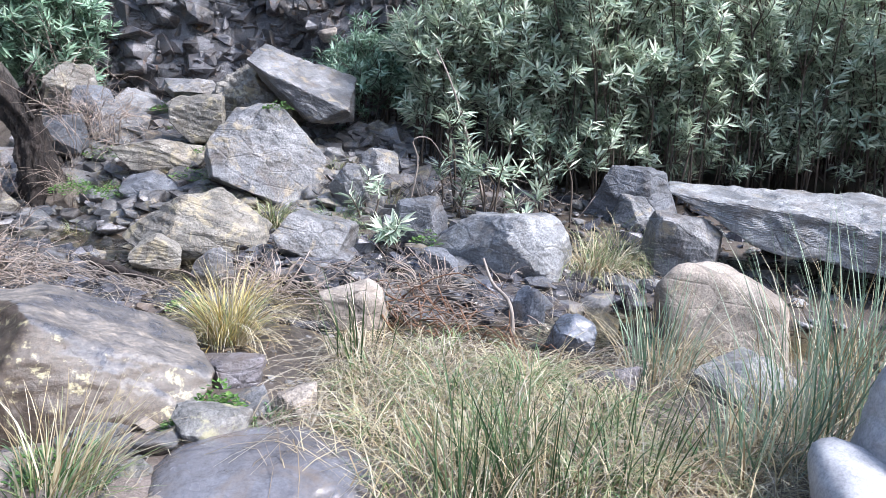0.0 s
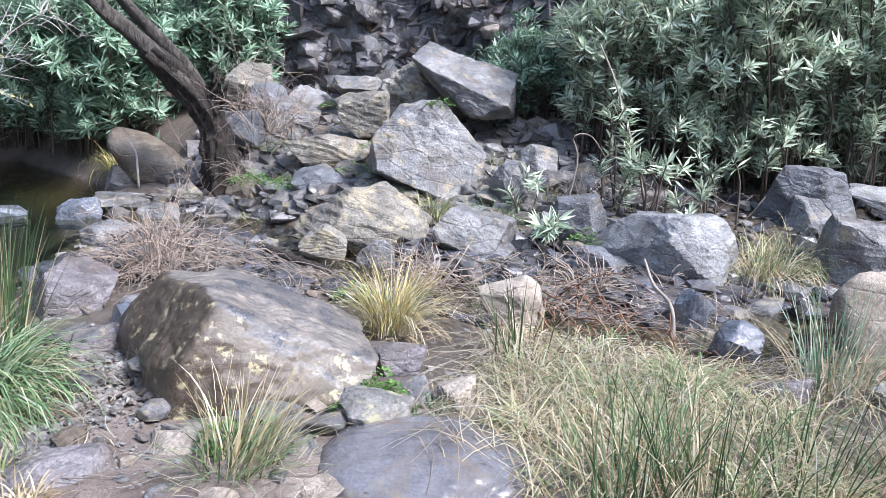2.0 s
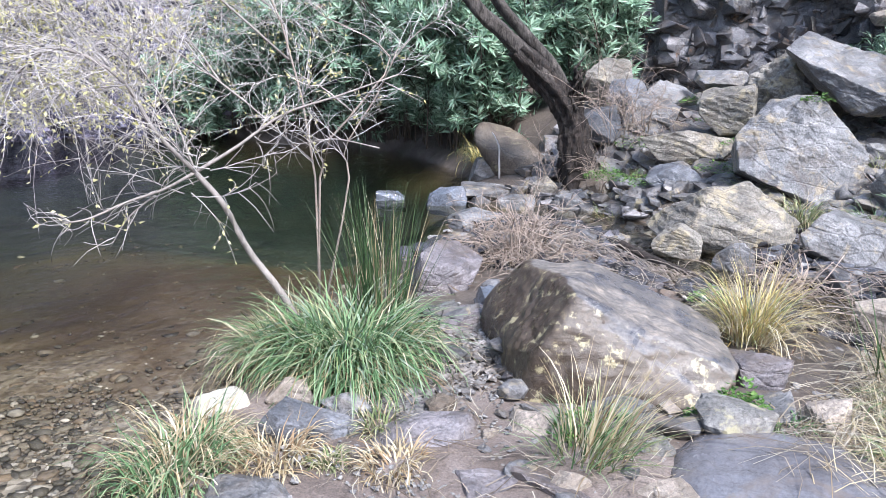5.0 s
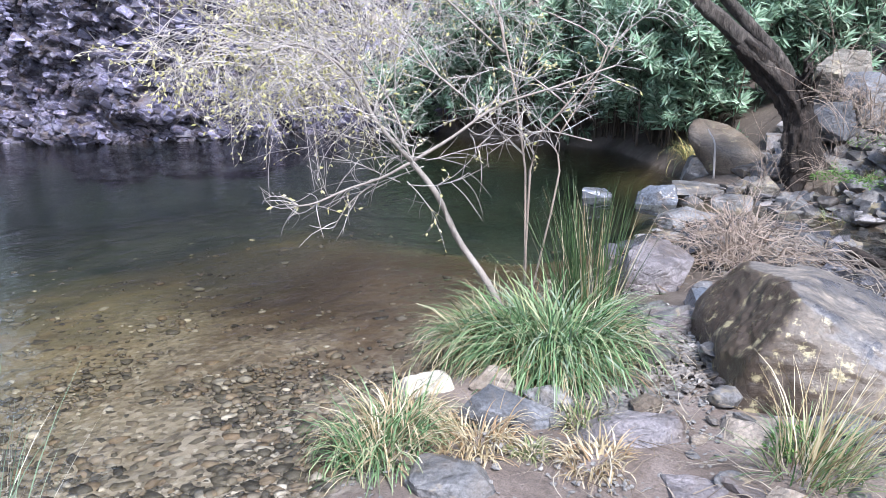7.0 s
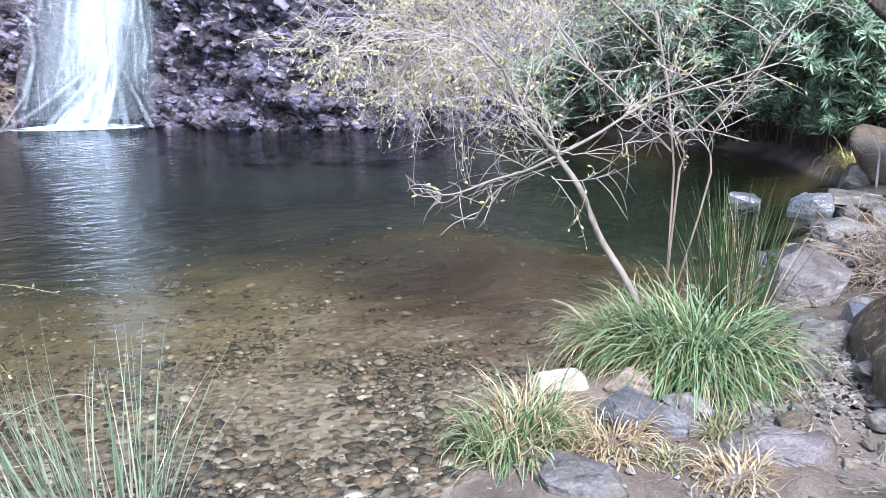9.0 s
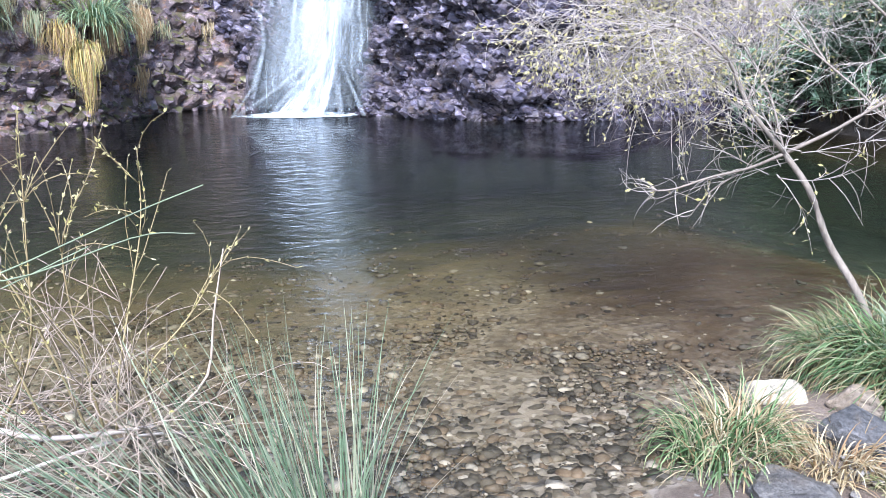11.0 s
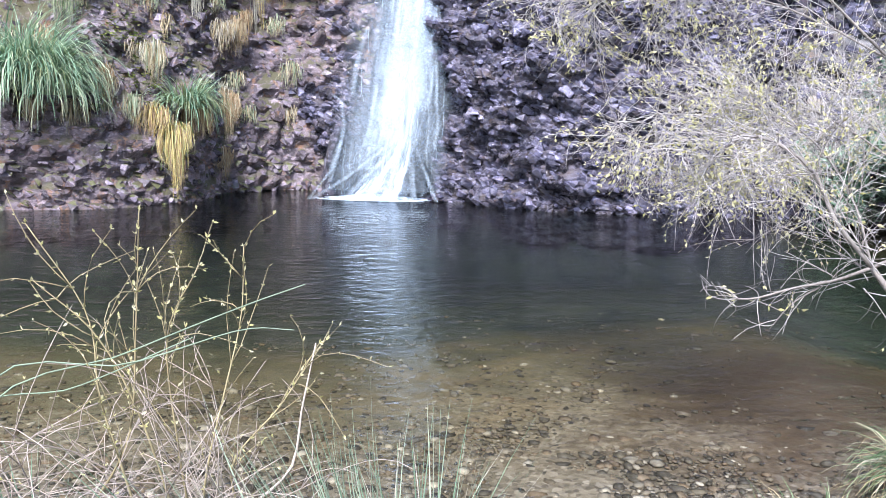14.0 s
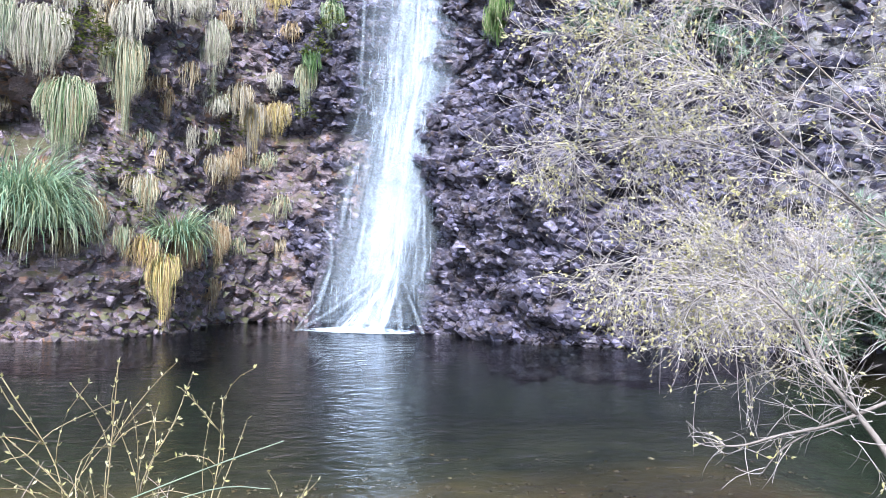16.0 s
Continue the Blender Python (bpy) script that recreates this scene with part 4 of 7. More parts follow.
ROCK["gb2"] = rock("rock", "grey broken rock behind the green tuft", (-0.87, 6.77, 0.31), (0.36, 0.29, 0.34), 7, 69, GREY, tilt=(0, 0))
ROCK["bigslab"] = rock("stone_slab", "long pale grey slab bridging a dark hollow", (2.75, 5.75, 0.46), (2.3, 0.9, 0.24), -24, 64, PALE, tilt=(4, 5), cuts=6, crisp=30, rough=0.04)


# loose small stones and gravel about the bank
def scatter_stones():
    rng = np.random.default_rng(71)
    forms = []
    for k in range(8):
        v, f = rock_form((1, rng.uniform(0.55, 0.9), rng.uniform(0.3, 0.5)), 200 + k, 1, cuts=6, crisp=14, rough=0.03)
        g = Geo()
        g.add(v, f)
        forms.append((g.mesh("stone", BED_STONE), v, f))
    made = 0
    while made < 290:
        a, r = rng.uniform(0.85, 1.75), rng.uniform(2.35, 5.2)
        x, y = -0.2 - r * math.sin(a), -0.25 + r * math.cos(a)
        if not inside(np.array([x]), np.array([y]), SHORE)[0]:
            continue
        s = rng.uniform(0.022, 0.05) * (1.7 if rng.random() < 0.08 else 1)
        ob = new("stone", forms[made % 8][0])
        ob.parent = ground
        ob.matrix_world = pose(x, y, height(x, y) + 0.1 * s, rng.uniform(-12, 12), rng.uniform(-12, 12), rng.uniform(0, 360)) @ Matrix.Diagonal((s, s, s, 1))
        made += 1
    g = Geo()
    for _ in range(20000):
        a, r = rng.uniform(0.7, 1.95), 2.2 + min(6.5, rng.exponential(1.3))
        x, y = -0.2 - r * math.sin(a), -0.25 + r * math.cos(a)
        if not inside(np.array([x]), np.array([y]), SHORE)[0]:
            continue
        if math.hypot(x + 4.0, y - 3.1) < 1.5 + 0.5 * noise.noise((x * 2, y * 2, 1)) and rng.random() < 0.8:
            continue
        s = rng.uniform(0.010, 0.034) + 0.07 * rng.random() ** 9
        _, v, f = forms[rng.integers(8)]
        m = np.array(pose(x, y, height(x, y) + 0.03 * s, 0, 0, rng.uniform(0, 360)))
        g.add(v * s @ m[:3, :3].T + m[:3, 3], f)
    thing("bed_gravel", "brown and grey pebbles covering the shallow pool bed", "gravel", mesh=g.mesh("bed_gravel", BED_STONE), kind="stuff")
    g = Geo()
    for _ in range(2600):
        x, y = rng.uniform(-4.2, 3), rng.uniform(1.5, 9.3)
        if inside(np.array([x]), np.array([y]), SHORE)[0]:
            continue
        s = rng.uniform(0.012, 0.05) + (0.10 * rng.random() ** 3 if y > 4.2 else 0)
        _, v, f = forms[rng.integers(8)]
        m = np.array(pose(x, y, height(x, y) + 0.12 * s, rng.uniform(-15, 15), rng.uniform(-15, 15), rng.uniform(0, 360)))
        g.add(v * s @ m[:3, :3].T + m[:3, 3], f)
    for _ in range(5200):
        x, y = rng.uniform(-2.7, -0.3), rng.uniform(1.2, 3.7)
        if inside(np.array([x]), np.array([y]), SHORE)[0] or noise.noise((x * 2.3, y * 2.3, 4)) < -0.12:
            continue
        s = rng.uniform(0.006, 0.026)
        _, v, f = forms[rng.integers(8)]
        m = np.array(pose(x, y, height(x, y) + 0.2 * s, rng.uniform(-15, 15), rng.uniform(-15, 15), rng.uniform(0, 360)))
        g.add(v * s @ m[:3, :3].T + m[:3, 3], f)
    thing("bank_gravel", "grey broken gravel and small stones along the stream", "gravel", mesh=g.mesh("bank_gravel", GRAVEL, False), kind="stuff")


def filler_rocks():
    """Smaller broken rocks that fill the slope and the stream bed."""
    rng = np.random.default_rng(77)
    forms, shapes = {}, {}
    regions = (((-4.3, -0.5), (6.5, 9.3), 260, (0.08, 0.38), (GREY, PALE, OCHRE, GREY), "broken grey rock lodged in the slope"),
               ((-3.5, 1.0), (4.5, 6.2), 300, (0.06, 0.3), (BLACK_WET, DARK, BLACK_WET, GREY), "wet dark stone in the stream bed"),
               ((-0.6, 3.2), (5.2, 7.4), 70, (0.08, 0.28), (DARK, GREY, DARK), "dark stone under the oleanders"),
               ((-2.2, -0.6), (2.0, 3.1), 80, (0.04, 0.18), (SLATE, TAN, GREY, BROWN), "small stone pressed into the mud"),
               ((-2.7, -1.9), (3.0, 4.4), 26, (0.08, 0.26), (SLATE, WET, TAN), "flat stone beside the stream's mouth"))
    rubble = Geo()
    for (x0, x1), (y0, y1), count, (s0, s1), mats, label in regions:
        for k in range(count):
            x, y = rng.uniform(x0, x1), rng.uniform(y0, y1)
            if inside(np.array([x]), np.array([y]), SHORE)[0]:
                continue
            material = mats[k % len(mats)]
            form = (material.name, int(rng.integers(4)))
            if form not in forms:
                v, f = rock_form((1, rng.uniform(0.6, 0.95), rng.uniform(0.22, 0.6)), 800 + 7 * len(forms), 4, rough=0.035, strata=LAYERED.get(material.name, 0.0))
                g = Geo()
                g.add(v, f)
                forms[form] = g.mesh("rock", material, False)
                shapes[form] = (v, f)
            s = s0 + (s1 - s0) * rng.random() ** 1.8
            m = pose(x, y, height(x, y) + 0.12 * s, rng.uniform(-18, 18), rng.uniform(-18, 18), rng.uniform(0, 360)) @ Matrix.Diagonal((s, s, s, 1))
            if k % 5 < 2:
                thing("rock", label, "rock", "streamside rocks", m, forms[form])
            else:
                v, f = shapes[form]
                w = np.array(m)
                rubble.add(v @ w[:3, :3].T + w[:3, 3], f)
    thing("rubble", "dark broken rubble between the rocks of the slope and stream", "rubble", mesh=rubble.mesh("rubble", GREY_RUBBLE), kind="stuff")


GREY_RUBBLE = rock_material("rubble_stone", (0.025, 0.025, 0.029), (0.072, 0.074, 0.083), (0.18, 0.18, 0.187), lichen=(0.245, 0.202, 0.137), amount=0.56, rough=0.55, wet=0.2)
filler_rocks()


GRAVEL = rock_material("bank_gravel_stone", (0.086, 0.086, 0.09), (0.18, 0.18, 0.184), (0.302, 0.295, 0.288))


# ---- the waterfall ----
RIGHT = np.array([0.226, 0.974, 0])
AWAY = np.array([-0.974, 0.226, 0])
FALL_FOOT = np.array([-15.05, 2.1, 0.0])


def fall_sheet(rows, wide, bulge, n=22, m=60, seed=1):
    """A sheet hung on rows of (height, left, right, depth)."""
    rng = np.random.default_rng(seed)
    r = np.array(rows, float)
    zs = np.linspace(r[0, 0], r[-1, 0], m)
    lo, hi, dep = (np.interp(zs, r[:, 0], r[:, k]) for k in (1, 2, 3))
    v = []
    for z, a, b, d in zip(zs, lo, hi, dep):
        for k in range(n):
            s = k / (n - 1)
            x = a + (b - a) * s
            y = d - bulge * math.sin(math.pi * s) + 0.05 * noise.noise((x * 3, z * 0.7, seed))
            v.append(FALL_FOOT + RIGHT * (x + 0.04 * noise.noise((z * 2, s * 5, seed))) + AWAY * y + np.array([0, 0, z]))
    i = np.arange(m * n).reshape(m, n)
    f = np.stack([i[:-1, :-1], i[:-1, 1:], i[1:, 1:], i[1:, :-1]], -1).reshape(-1, 4)
    g = Geo()
    g.add(v, f.tolist())
    g.uv = [(k / (n - 1), j / (m - 1) * (rows[-1][0] - rows[0][0]) / 6) for j in range(m) for k in range(n)]
    return g


def sheet_part(name, g, material, parent, label=""):
    return part(name, g.mesh(name, material, True, g.uv), parent, label)


def make_fall():
    fall = thing("waterfall", "white waterfall dropping down a dark wet rock face", "waterfall")
    core = [(0.9, -0.12, 0.30, -0.45), (1.45, 0.0, 0.38, -0.30), (2.2, 0.02, 0.42, -0.12), (3.15, 0.16, 0.50, 0.05), (3.95, 0.16, 0.54, 0.2), (5.2, 0.34, 0.76, 0.4), (6.2, 0.50, 0.94, 0.6), (9.4, 0.85, 1.4, 1.0)]
    veil = [(0.0, -1.35, 0.85, -0.5), (0.6, -1.45, 1.05, -0.35), (1.9, -1.3, 1.5, 0.0), (3.15, -1.1, 1.65, 0.15), (4.1, -0.95, 1.75, 0.3), (6.2, -0.9, 1.85, 0.55), (9.4, -0.7, 2.2, 1.0)]
    sheet_part("main_stream", fall_sheet(core, 0, 0.2, seed=2), FALL_CORE, fall)
    sheet_part("main_stream", fall_sheet([(z, a - 0.12, b + 0.12, d + 0.1) for z, a, b, d in core], 0, 0.16, seed=3), FALL_CORE, fall)
    for k in range(3):
        sheet_part("veil", fall_sheet([(z, a + 0.07 * k, b - 0.07 * k, d - 0.13 * k) for z, a, b, d in veil], 0, 0.2 + 0.05 * k, seed=4 + k), FALL_VEIL, fall, "thin veil of falling drops")
    for k in range(2):
        mist = [(0.15, -1.45, 0.95, -0.75), (0.8, -1.25, 0.95, -0.6), (1.7, -1.0, 0.98, -0.4), (2.6, -0.75, 0.95, -0.2), (3.6, -0.45, 0.95, 0.0), (5.0, -0.1, 1.1, 0.25), (6.3, 0.2, 1.3, 0.45), (9.4, 0.6, 1.7, 0.9)]
        sheet_part("mist", fall_sheet([(z, a + 0.1 * k, b - 0.1 * k, d - 0.08 * k) for z, a, b, d in mist], 0, 0.2, seed=12 + k), FALL_MIST, fall, "white mist of broken water round the main stream")
    rng = np.random.default_rng(5)
    # threads: a line of (across, height), and a width
    for k in range(2):
        skirt = [(0.0, -1.55 + 0.1 * k, 0.75 - 0.05 * k, -0.98), (0.25, -1.2 + 0.1 * k, 0.66, -0.9), (0.6, -0.75 + 0.1 * k, 0.56, -0.75), (1.1, -0.3 + 0.06 * k, 0.46, -0.52), (1.6, -0.2, 0.5, -0.38)]
        sheet_part("cascade", fall_sheet([(z, a, b, d - 0.05 * k) for z, a, b, d in skirt], 0, 0.12, 26, 40, 60 + k), FALL_CASCADE, fall, "frothing fan of water at the foot")
    fan = (([(0.0, 1.1), (-0.45, 0.72), (-0.95, 0.35), (-1.45, 0.02)], 0.26), ([(-0.05, 1.0), (-0.35, 0.6), (-0.7, 0.25), (-0.9, 0.02)], 0.24), ([(0.05, 1.0), (-0.05, 0.55), (-0.2, 0.02)], 0.3),
           ([(0.15, 1.0), (0.25, 0.5), (0.3, 0.02)], 0.26), ([(0.3, 0.9), (0.5, 0.45), (0.68, 0.02)], 0.18), ([(-1.0, 1.0), (-1.15, 0.5), (-1.5, 0.02)], 0.16))
    for k, (line, w) in enumerate(fan):
        rows = [(z, x - w / 2, x + w / 2, np.interp(z, [0, 0.6, 1.1], [-1.12, -0.9, -0.68])) for x, z in line[::-1]]
        sheet_part("cascade", fall_sheet(rows, 0, 0.06, 9, 26, 80 + k), FALL_THREAD, fall, "spreading jet of white water at the foot")
    threads = [([(-1.2, 1.8), (-1.02, 1.7), (-0.97, 1.3), (-1.05, 0.75), (-1.2, 0.3)], 0.14), ([(0.62, 2.0), (0.66, 1.4), (0.62, 0.9)], 0.16), ([(-0.35, 2.6), (-0.45, 1.9), (-0.5, 1.3), (-0.6, 0.9)], 0.22), ([(-0.6, 3.0), (-0.8, 2.3), (-0.85, 1.8)], 0.2),
               ([(0.85, 3.6), (0.95, 2.6), (0.95, 1.9)], 0.14), ([(1.2, 6.4), (1.25, 5.0), (1.2, 3.6), (1.15, 3.0)], 0.1), ([(-0.62, 6.4), (-0.62, 5.2), (-0.6, 4.4)], 0.14), ([(-0.4, 6.3), (-0.45, 5.2)], 0.1), ([(0.9, 6.2), (1.0, 4.9), (1.0, 3.9)], 0.14)]
    for _ in range(15):
        z1 = rng.uniform(1.0, 6.6)
        mid = np.interp(z1, [0, 2, 4, 7], [-0.15, 0.2, 0.35, 0.7])
        x = mid + rng.uniform(-0.85, 0.65)
        ln = rng.uniform(0.7, 2.2)
        z2 = max(0.05, z1 - ln)
        x2 = x + (x - mid) * 0.18 * ln - 0.07 * ln
        threads.append(([(x, z1), ((x + x2) / 2 + rng.normal(0, 0.05), (z1 + z2) / 2), (x2, z2)], rng.uniform(0.07, 0.18)))
    for k, (line, w) in enumerate(threads):
        rows = [(z, x - w / 2, x + w / 2, np.interp(z, [0, 0.6, 1.9, 4.1, 6.2, 9.4], [-0.85, -0.68, -0.35, 0.1, 0.45, 0.9]) - 0.05) for x, z in line[::-1]]
        sheet_part("thread", fall_sheet(rows, 0, 0.05, 7, 26, 20 + k), FALL_THREAD, fall)
    g = Geo()
    for _ in range(150):
        z1 = rng.uniform(0.6, 8.5)
        ln = rng.uniform(0.2, 0.8)
        x = np.interp(z1, [0, 2, 4, 9], [-0.2, 0.1, 0.3, 0.8]) + rng.uniform(-0.9, 0.75)
        y = np.interp(z1, [0, 2, 9], [-0.6, -0.3, 0.8]) - rng.uniform(0, 0.2)
        p = [FALL_FOOT + RIGHT * (x + 0.01 * k * rng.normal()) + AWAY * (y - 0.03 * k) + np.array([0, 0, max(0.02, z1 - ln * k / 3)]) for k in range(4)]
        tube(g, p, 0.001, 0.003, 3)
    tagged(part("drop_spray", g.mesh("drop_spray", DROPS), fall), kind="stuff")
    g = Geo()
    d, f = sphere(1)
    for _ in range(160):
        x = float(np.clip(rng.normal(-0.2, 0.5), -1.2, 0.7))
        q = FALL_FOOT + RIGHT * x + AWAY * (-0.75 - 0.3 * rng.random()) + np.array([0, 0, 0.02 + abs(rng.normal(0, 0.16))])
        g.add(d * rng.uniform(0.003, 0.008) * np.array([1, 1, 1.5]) + q, f)
    tagged(part("splash", g.mesh("splash", DROPS), fall), kind="stuff")
    g = Geo()
    n, m = 48, 7
    v = []
    for k in range(n):
        w = 2 * math.pi * k / n
        for j in range(m):
            q = j / (m - 1)
            v.append(FALL_FOOT + RIGHT * (-0.4 + 1.1 * q * math.cos(w)) + AWAY * (-0.85 + 0.34 * q * math.sin(w)) + np.array([0, 0, 0.012 + 0.10 * (1 - q) * (0.6 + 0.4 * math.sin(7 * w))]))
    f = [(k * m + j, k * m + j + 1, (k + 1) % n * m + j + 1, (k + 1) % n * m + j) for k in range(n) for j in range(m - 1)]
    g.add(v, f)
    part("foam", g.mesh("foam", FOAM, True, [(0.5 + 0.5 * (j / (m - 1)) * math.cos(2 * math.pi * k / n), 0.5 + 0.5 * (j / (m - 1)) * math.sin(2 * math.pi * k / n)) for k in range(n) for j in range(m)]), fall, "white foam where the water strikes the pool")


DROPS, drop_tree, drop_shader = nodes_of("white_drops")
drop_shader.inputs["Base Color"].default_value = (0.70, 0.84, 1.0, 1)
drop_shader.inputs["Alpha"].default_value = 0.6
make_fall()
for key, x, y, size, seed in (("a", -0.55, -0.25, (0.9, 0.7, 0.75), 301), ("b", 0.15, -0.4, (0.8, 0.6, 0.6), 302), ("c", 0.9, -0.2, (0.9, 0.7, 0.55), 303), ("d", -1.1, 0.0, (0.8, 0.8, 1.3), 304)):
    p = FALL_FOOT + RIGHT * x + AWAY * y
    ROCK["hump_" + key] = rock("boulder", "wet dark rock hump under the falling water", (p[0], p[1], -0.1), size, 77, seed, CLIFF_FALL)


# ---- grasses and rushes ----
def tuft(label, at, layers, seed, name="grass_tuft", group="grass tufts"):
    """layers: (part name, material, count, radius, length, tilt, droop, width) and, if wanted, a lean."""
    rng = np.random.default_rng(seed)
    z = at[2] if len(at) > 2 else height(at[0], at[1]) - 0.02
    ob = thing(name, label, "grass" if "grass" in name else "rush", group, pose(at[0], at[1], z))
    for pname, material, count, radius, length, tilt, droop, width, *more in layers:
        g = Geo()
        blades(g, rng, count, radius, length, tilt, droop, width, *more)
        tagged(part(pname, g.mesh(pname, material, False), ob), kind="stuff")
    return ob


tuft("thick green drooping grass clump with straw beneath, at the water's edge", (-2.52, 2.52), [("green_grass", GRASS_GREEN, 800, 0.2, 0.62, 50, 285, 0.012), ("broad_grass", RUSH, 160, 0.2, 0.58, 46, 270, 0.014), ("fresh_grass", GRASS_FRESH, 170, 0.22, 0.55, 55, 220, 0.009), ("dry_grass", GRASS_DRY, 330, 0.27, 0.5, 70, 230, 0.008), ("dead_grass", GRASS_RUST, 160, 0.28, 0.42, 85, 250, 0.007)], 401)
tuft("second half of the thick green clump, growing into the pool", (-2.82, 2.45), [("green_grass", GRASS_GREEN, 300, 0.16, 0.48, 55, 220, 0.009), ("fresh_grass", GRASS_FRESH, 140, 0.18, 0.44, 60, 220, 0.009), ("dry_grass", GRASS_DRY, 380, 0.2, 0.46, 70, 240, 0.008)], 402)
tuft("low straw-edged grass in front of the thick clump", (-2.36, 2.36), [("green_grass", GRASS_GREEN, 240, 0.15, 0.4, 60, 200, 0.009), ("dry_grass", GRASS_DRY, 150, 0.18, 0.3, 80, 220, 0.006)], 409)
tuft("stiff dark green rush rising behind the grass clump", (-2.62, 2.85), [("green_rush", RUSH_DARK, 150, 0.12, 0.85, 20, 16, 0.007), ("dry_rush", GRASS_DRY, 40, 0.12, 0.8, 20, 20, 0.005)], 403, "rush_clump", "rush clumps")
tuft("golden dry grass tuft beside the big boulder", (-1.13, 3.92), [("golden_grass", GRASS_GOLD, 200, 0.08, 0.5, 52, 90, 0.006), ("straw", GRASS_DRY, 260, 0.13, 0.52, 80, 190, 0.005), ("fresh_grass", GRASS_FRESH, 90, 0.08, 0.42, 50, 110, 0.006), ("seed_stalk", GRASS_DRY, 26, 0.06, 0.62, 30, 25, 0.004)], 404)
tuft("pale dry grass tuft in front of the boulder", (-1.26, 2.40), [("dry_grass", GRASS_DRY, 90, 0.13, 0.46, 40, 60, 0.006, (0.3, 0.08)), ("green_grass", GRASS_GREEN, 120, 0.15, 0.26, 55, 120, 0.006, (0.15, 0.0)), ("fresh_grass", GRASS_FRESH, 70, 0.13, 0.34, 50, 90, 0.006, (0.25, 0.05))], 405)
for k, (x, y, ln, n) in enumerate(((-0.35, 3.45, 0.30, 170), (0.0, 3.3, 0.36, 220), (0.35, 3.5, 0.34, 200), (-0.25, 2.95, 0.30, 150), (0.25, 2.85, 0.36, 220), (0.6, 3.1, 0.32, 170), (-0.05, 3.85, 0.26, 120), (0.8, 3.3, 0.28, 120), (0.55, 2.6, 0.34, 170), (-0.1, 2.6, 0.28, 110), (0.95, 2.75, 0.3, 130))):
    tuft("bent straw and pale green grass in the middle of the bank", (x, y), [("dry_grass", GRASS_DRY, n // 2, 0.28, ln * 1.2, 90, 250, 0.005), ("bleached_grass", GRASS_GREY, n // 3, 0.3, ln, 130, 160, 0.005), ("green_grass", GRASS_FRESH, n // (2 + k % 2), 0.13, ln * 1.2, 55, 285, 0.006), ("grey_green_grass", GRASS_GREEN, n // (5 - k % 3), 0.12, ln * 1.2, 50, 270, 0.006)], 420 + k)
for k, (x, y, ln, n, mat) in enumerate(((0.12, 2.5, 0.55, 44, RUSH_DARK), (0.35, 2.55, 0.55, 44, RUSH_DARK), (0.05, 2.2, 0.5, 30, RUSH_DARK), (0.7, 2.7, 0.45, 36, RUSH_DARK), (1.02, 3.75, 0.6, 60, RUSH), (1.12, 2.8, 0.62, 46, RUSH), (1.38, 2.95, 0.85, 46, RUSH), (1.58, 3.3, 1.0, 40, RUSH), (-0.42, 3.75, 0.55, 26, RUSH_DARK), (1.75, 3.2, 1.1, 46, RUSH))):
    tuft("upright blue-green rush stems with brown tips" if mat is RUSH else "thin dark green rush stems in the grass", (x, y), [("green_rush", mat, n, 0.16, ln, 30, 26, 0.0075), ("dry_rush", GRASS_DRY, n, 0.17, ln * 0.85, 46, 70, 0.006), ("low_grass", GRASS_DRY, n, 0.2, ln * 0.5, 70, 260, 0.008)], 440 + k, "rush_clump", "rush clumps")
for k, (x, y, r, ln, n, a, b) in enumerate(((1.0, 5.7, 0.2, 0.55, 260, GRASS_DRY, GRASS_FRESH), (1.25, 6.1, 0.2, 0.5, 200, GRASS_FRESH, GRASS_DRY), (-1.5, 6.5, 0.13, 0.36, 200, GRASS_FRESH, GRASS_DRY), (-0.95, 6.45, 0.13, 0.4, 140, GRASS_GREEN, GRASS_FRESH), (-5.15, 7.75, 0.2, 0.42, 220, GRASS_GOLD, GRASS_GREEN), (-2.18, 1.72, 0.13, 0.22, 170, GRASS_DRY, GRASS_RUST), (-2.48, 1.62, 0.13, 0.3, 220, GRASS_DRY, GRASS_GREEN), (-2.0, 1.82, 0.06, 0.1, 110, GRASS_FRESH, GRASS_DRY), (-1.78, 1.92, 0.1, 0.17, 120, GRASS_DRY, GRASS_RUST), (-0.72, 3.0, 0.1, 0.2, 90, GRASS_GREEN, GRASS_DRY), (-2.4, 1.45, 0.15, 0.34, 220, GRASS_GREEN, GRASS_DRY), (-2.02, 2.12, 0.08, 0.16, 100, GRASS_FRESH, GRASS_DRY))):
    tuft("short mixed green and straw grass tuft between stones", (x, y), [("grass", a, n, r, ln, 55, 240, 0.007), ("mixed_grass", b, n // 2, r, ln, 55, 220, 0.007)], 470 + k)
for k, (x, y, ln, n, lean) in enumerate(((-2.3, 0.12, 0.75, 60, (0.0, 0.0)), (-2.26, -0.02, 0.85, 80, (-0.1, -0.35)), (-2.2, -0.2, 0.95, 80, (-0.1, -0.85)), (-2.16, -0.42, 0.9, 60, (-0.05, -1.5)), (-2.45, -0.95, 0.75, 40, (-0.05, -0.4)))):
    tuft("pale blue-green rush fan leaning over the pool's edge", (x, y), [("green_rush", RUSH, n, 0.09, ln, 26, 20, 0.0066, lean), ("dry_rush", GRASS_GREY, n // 3, 0.12, ln * 0.85, 30, 24, 0.005, lean)], 500 + k, "rush_clump", "rush clumps")


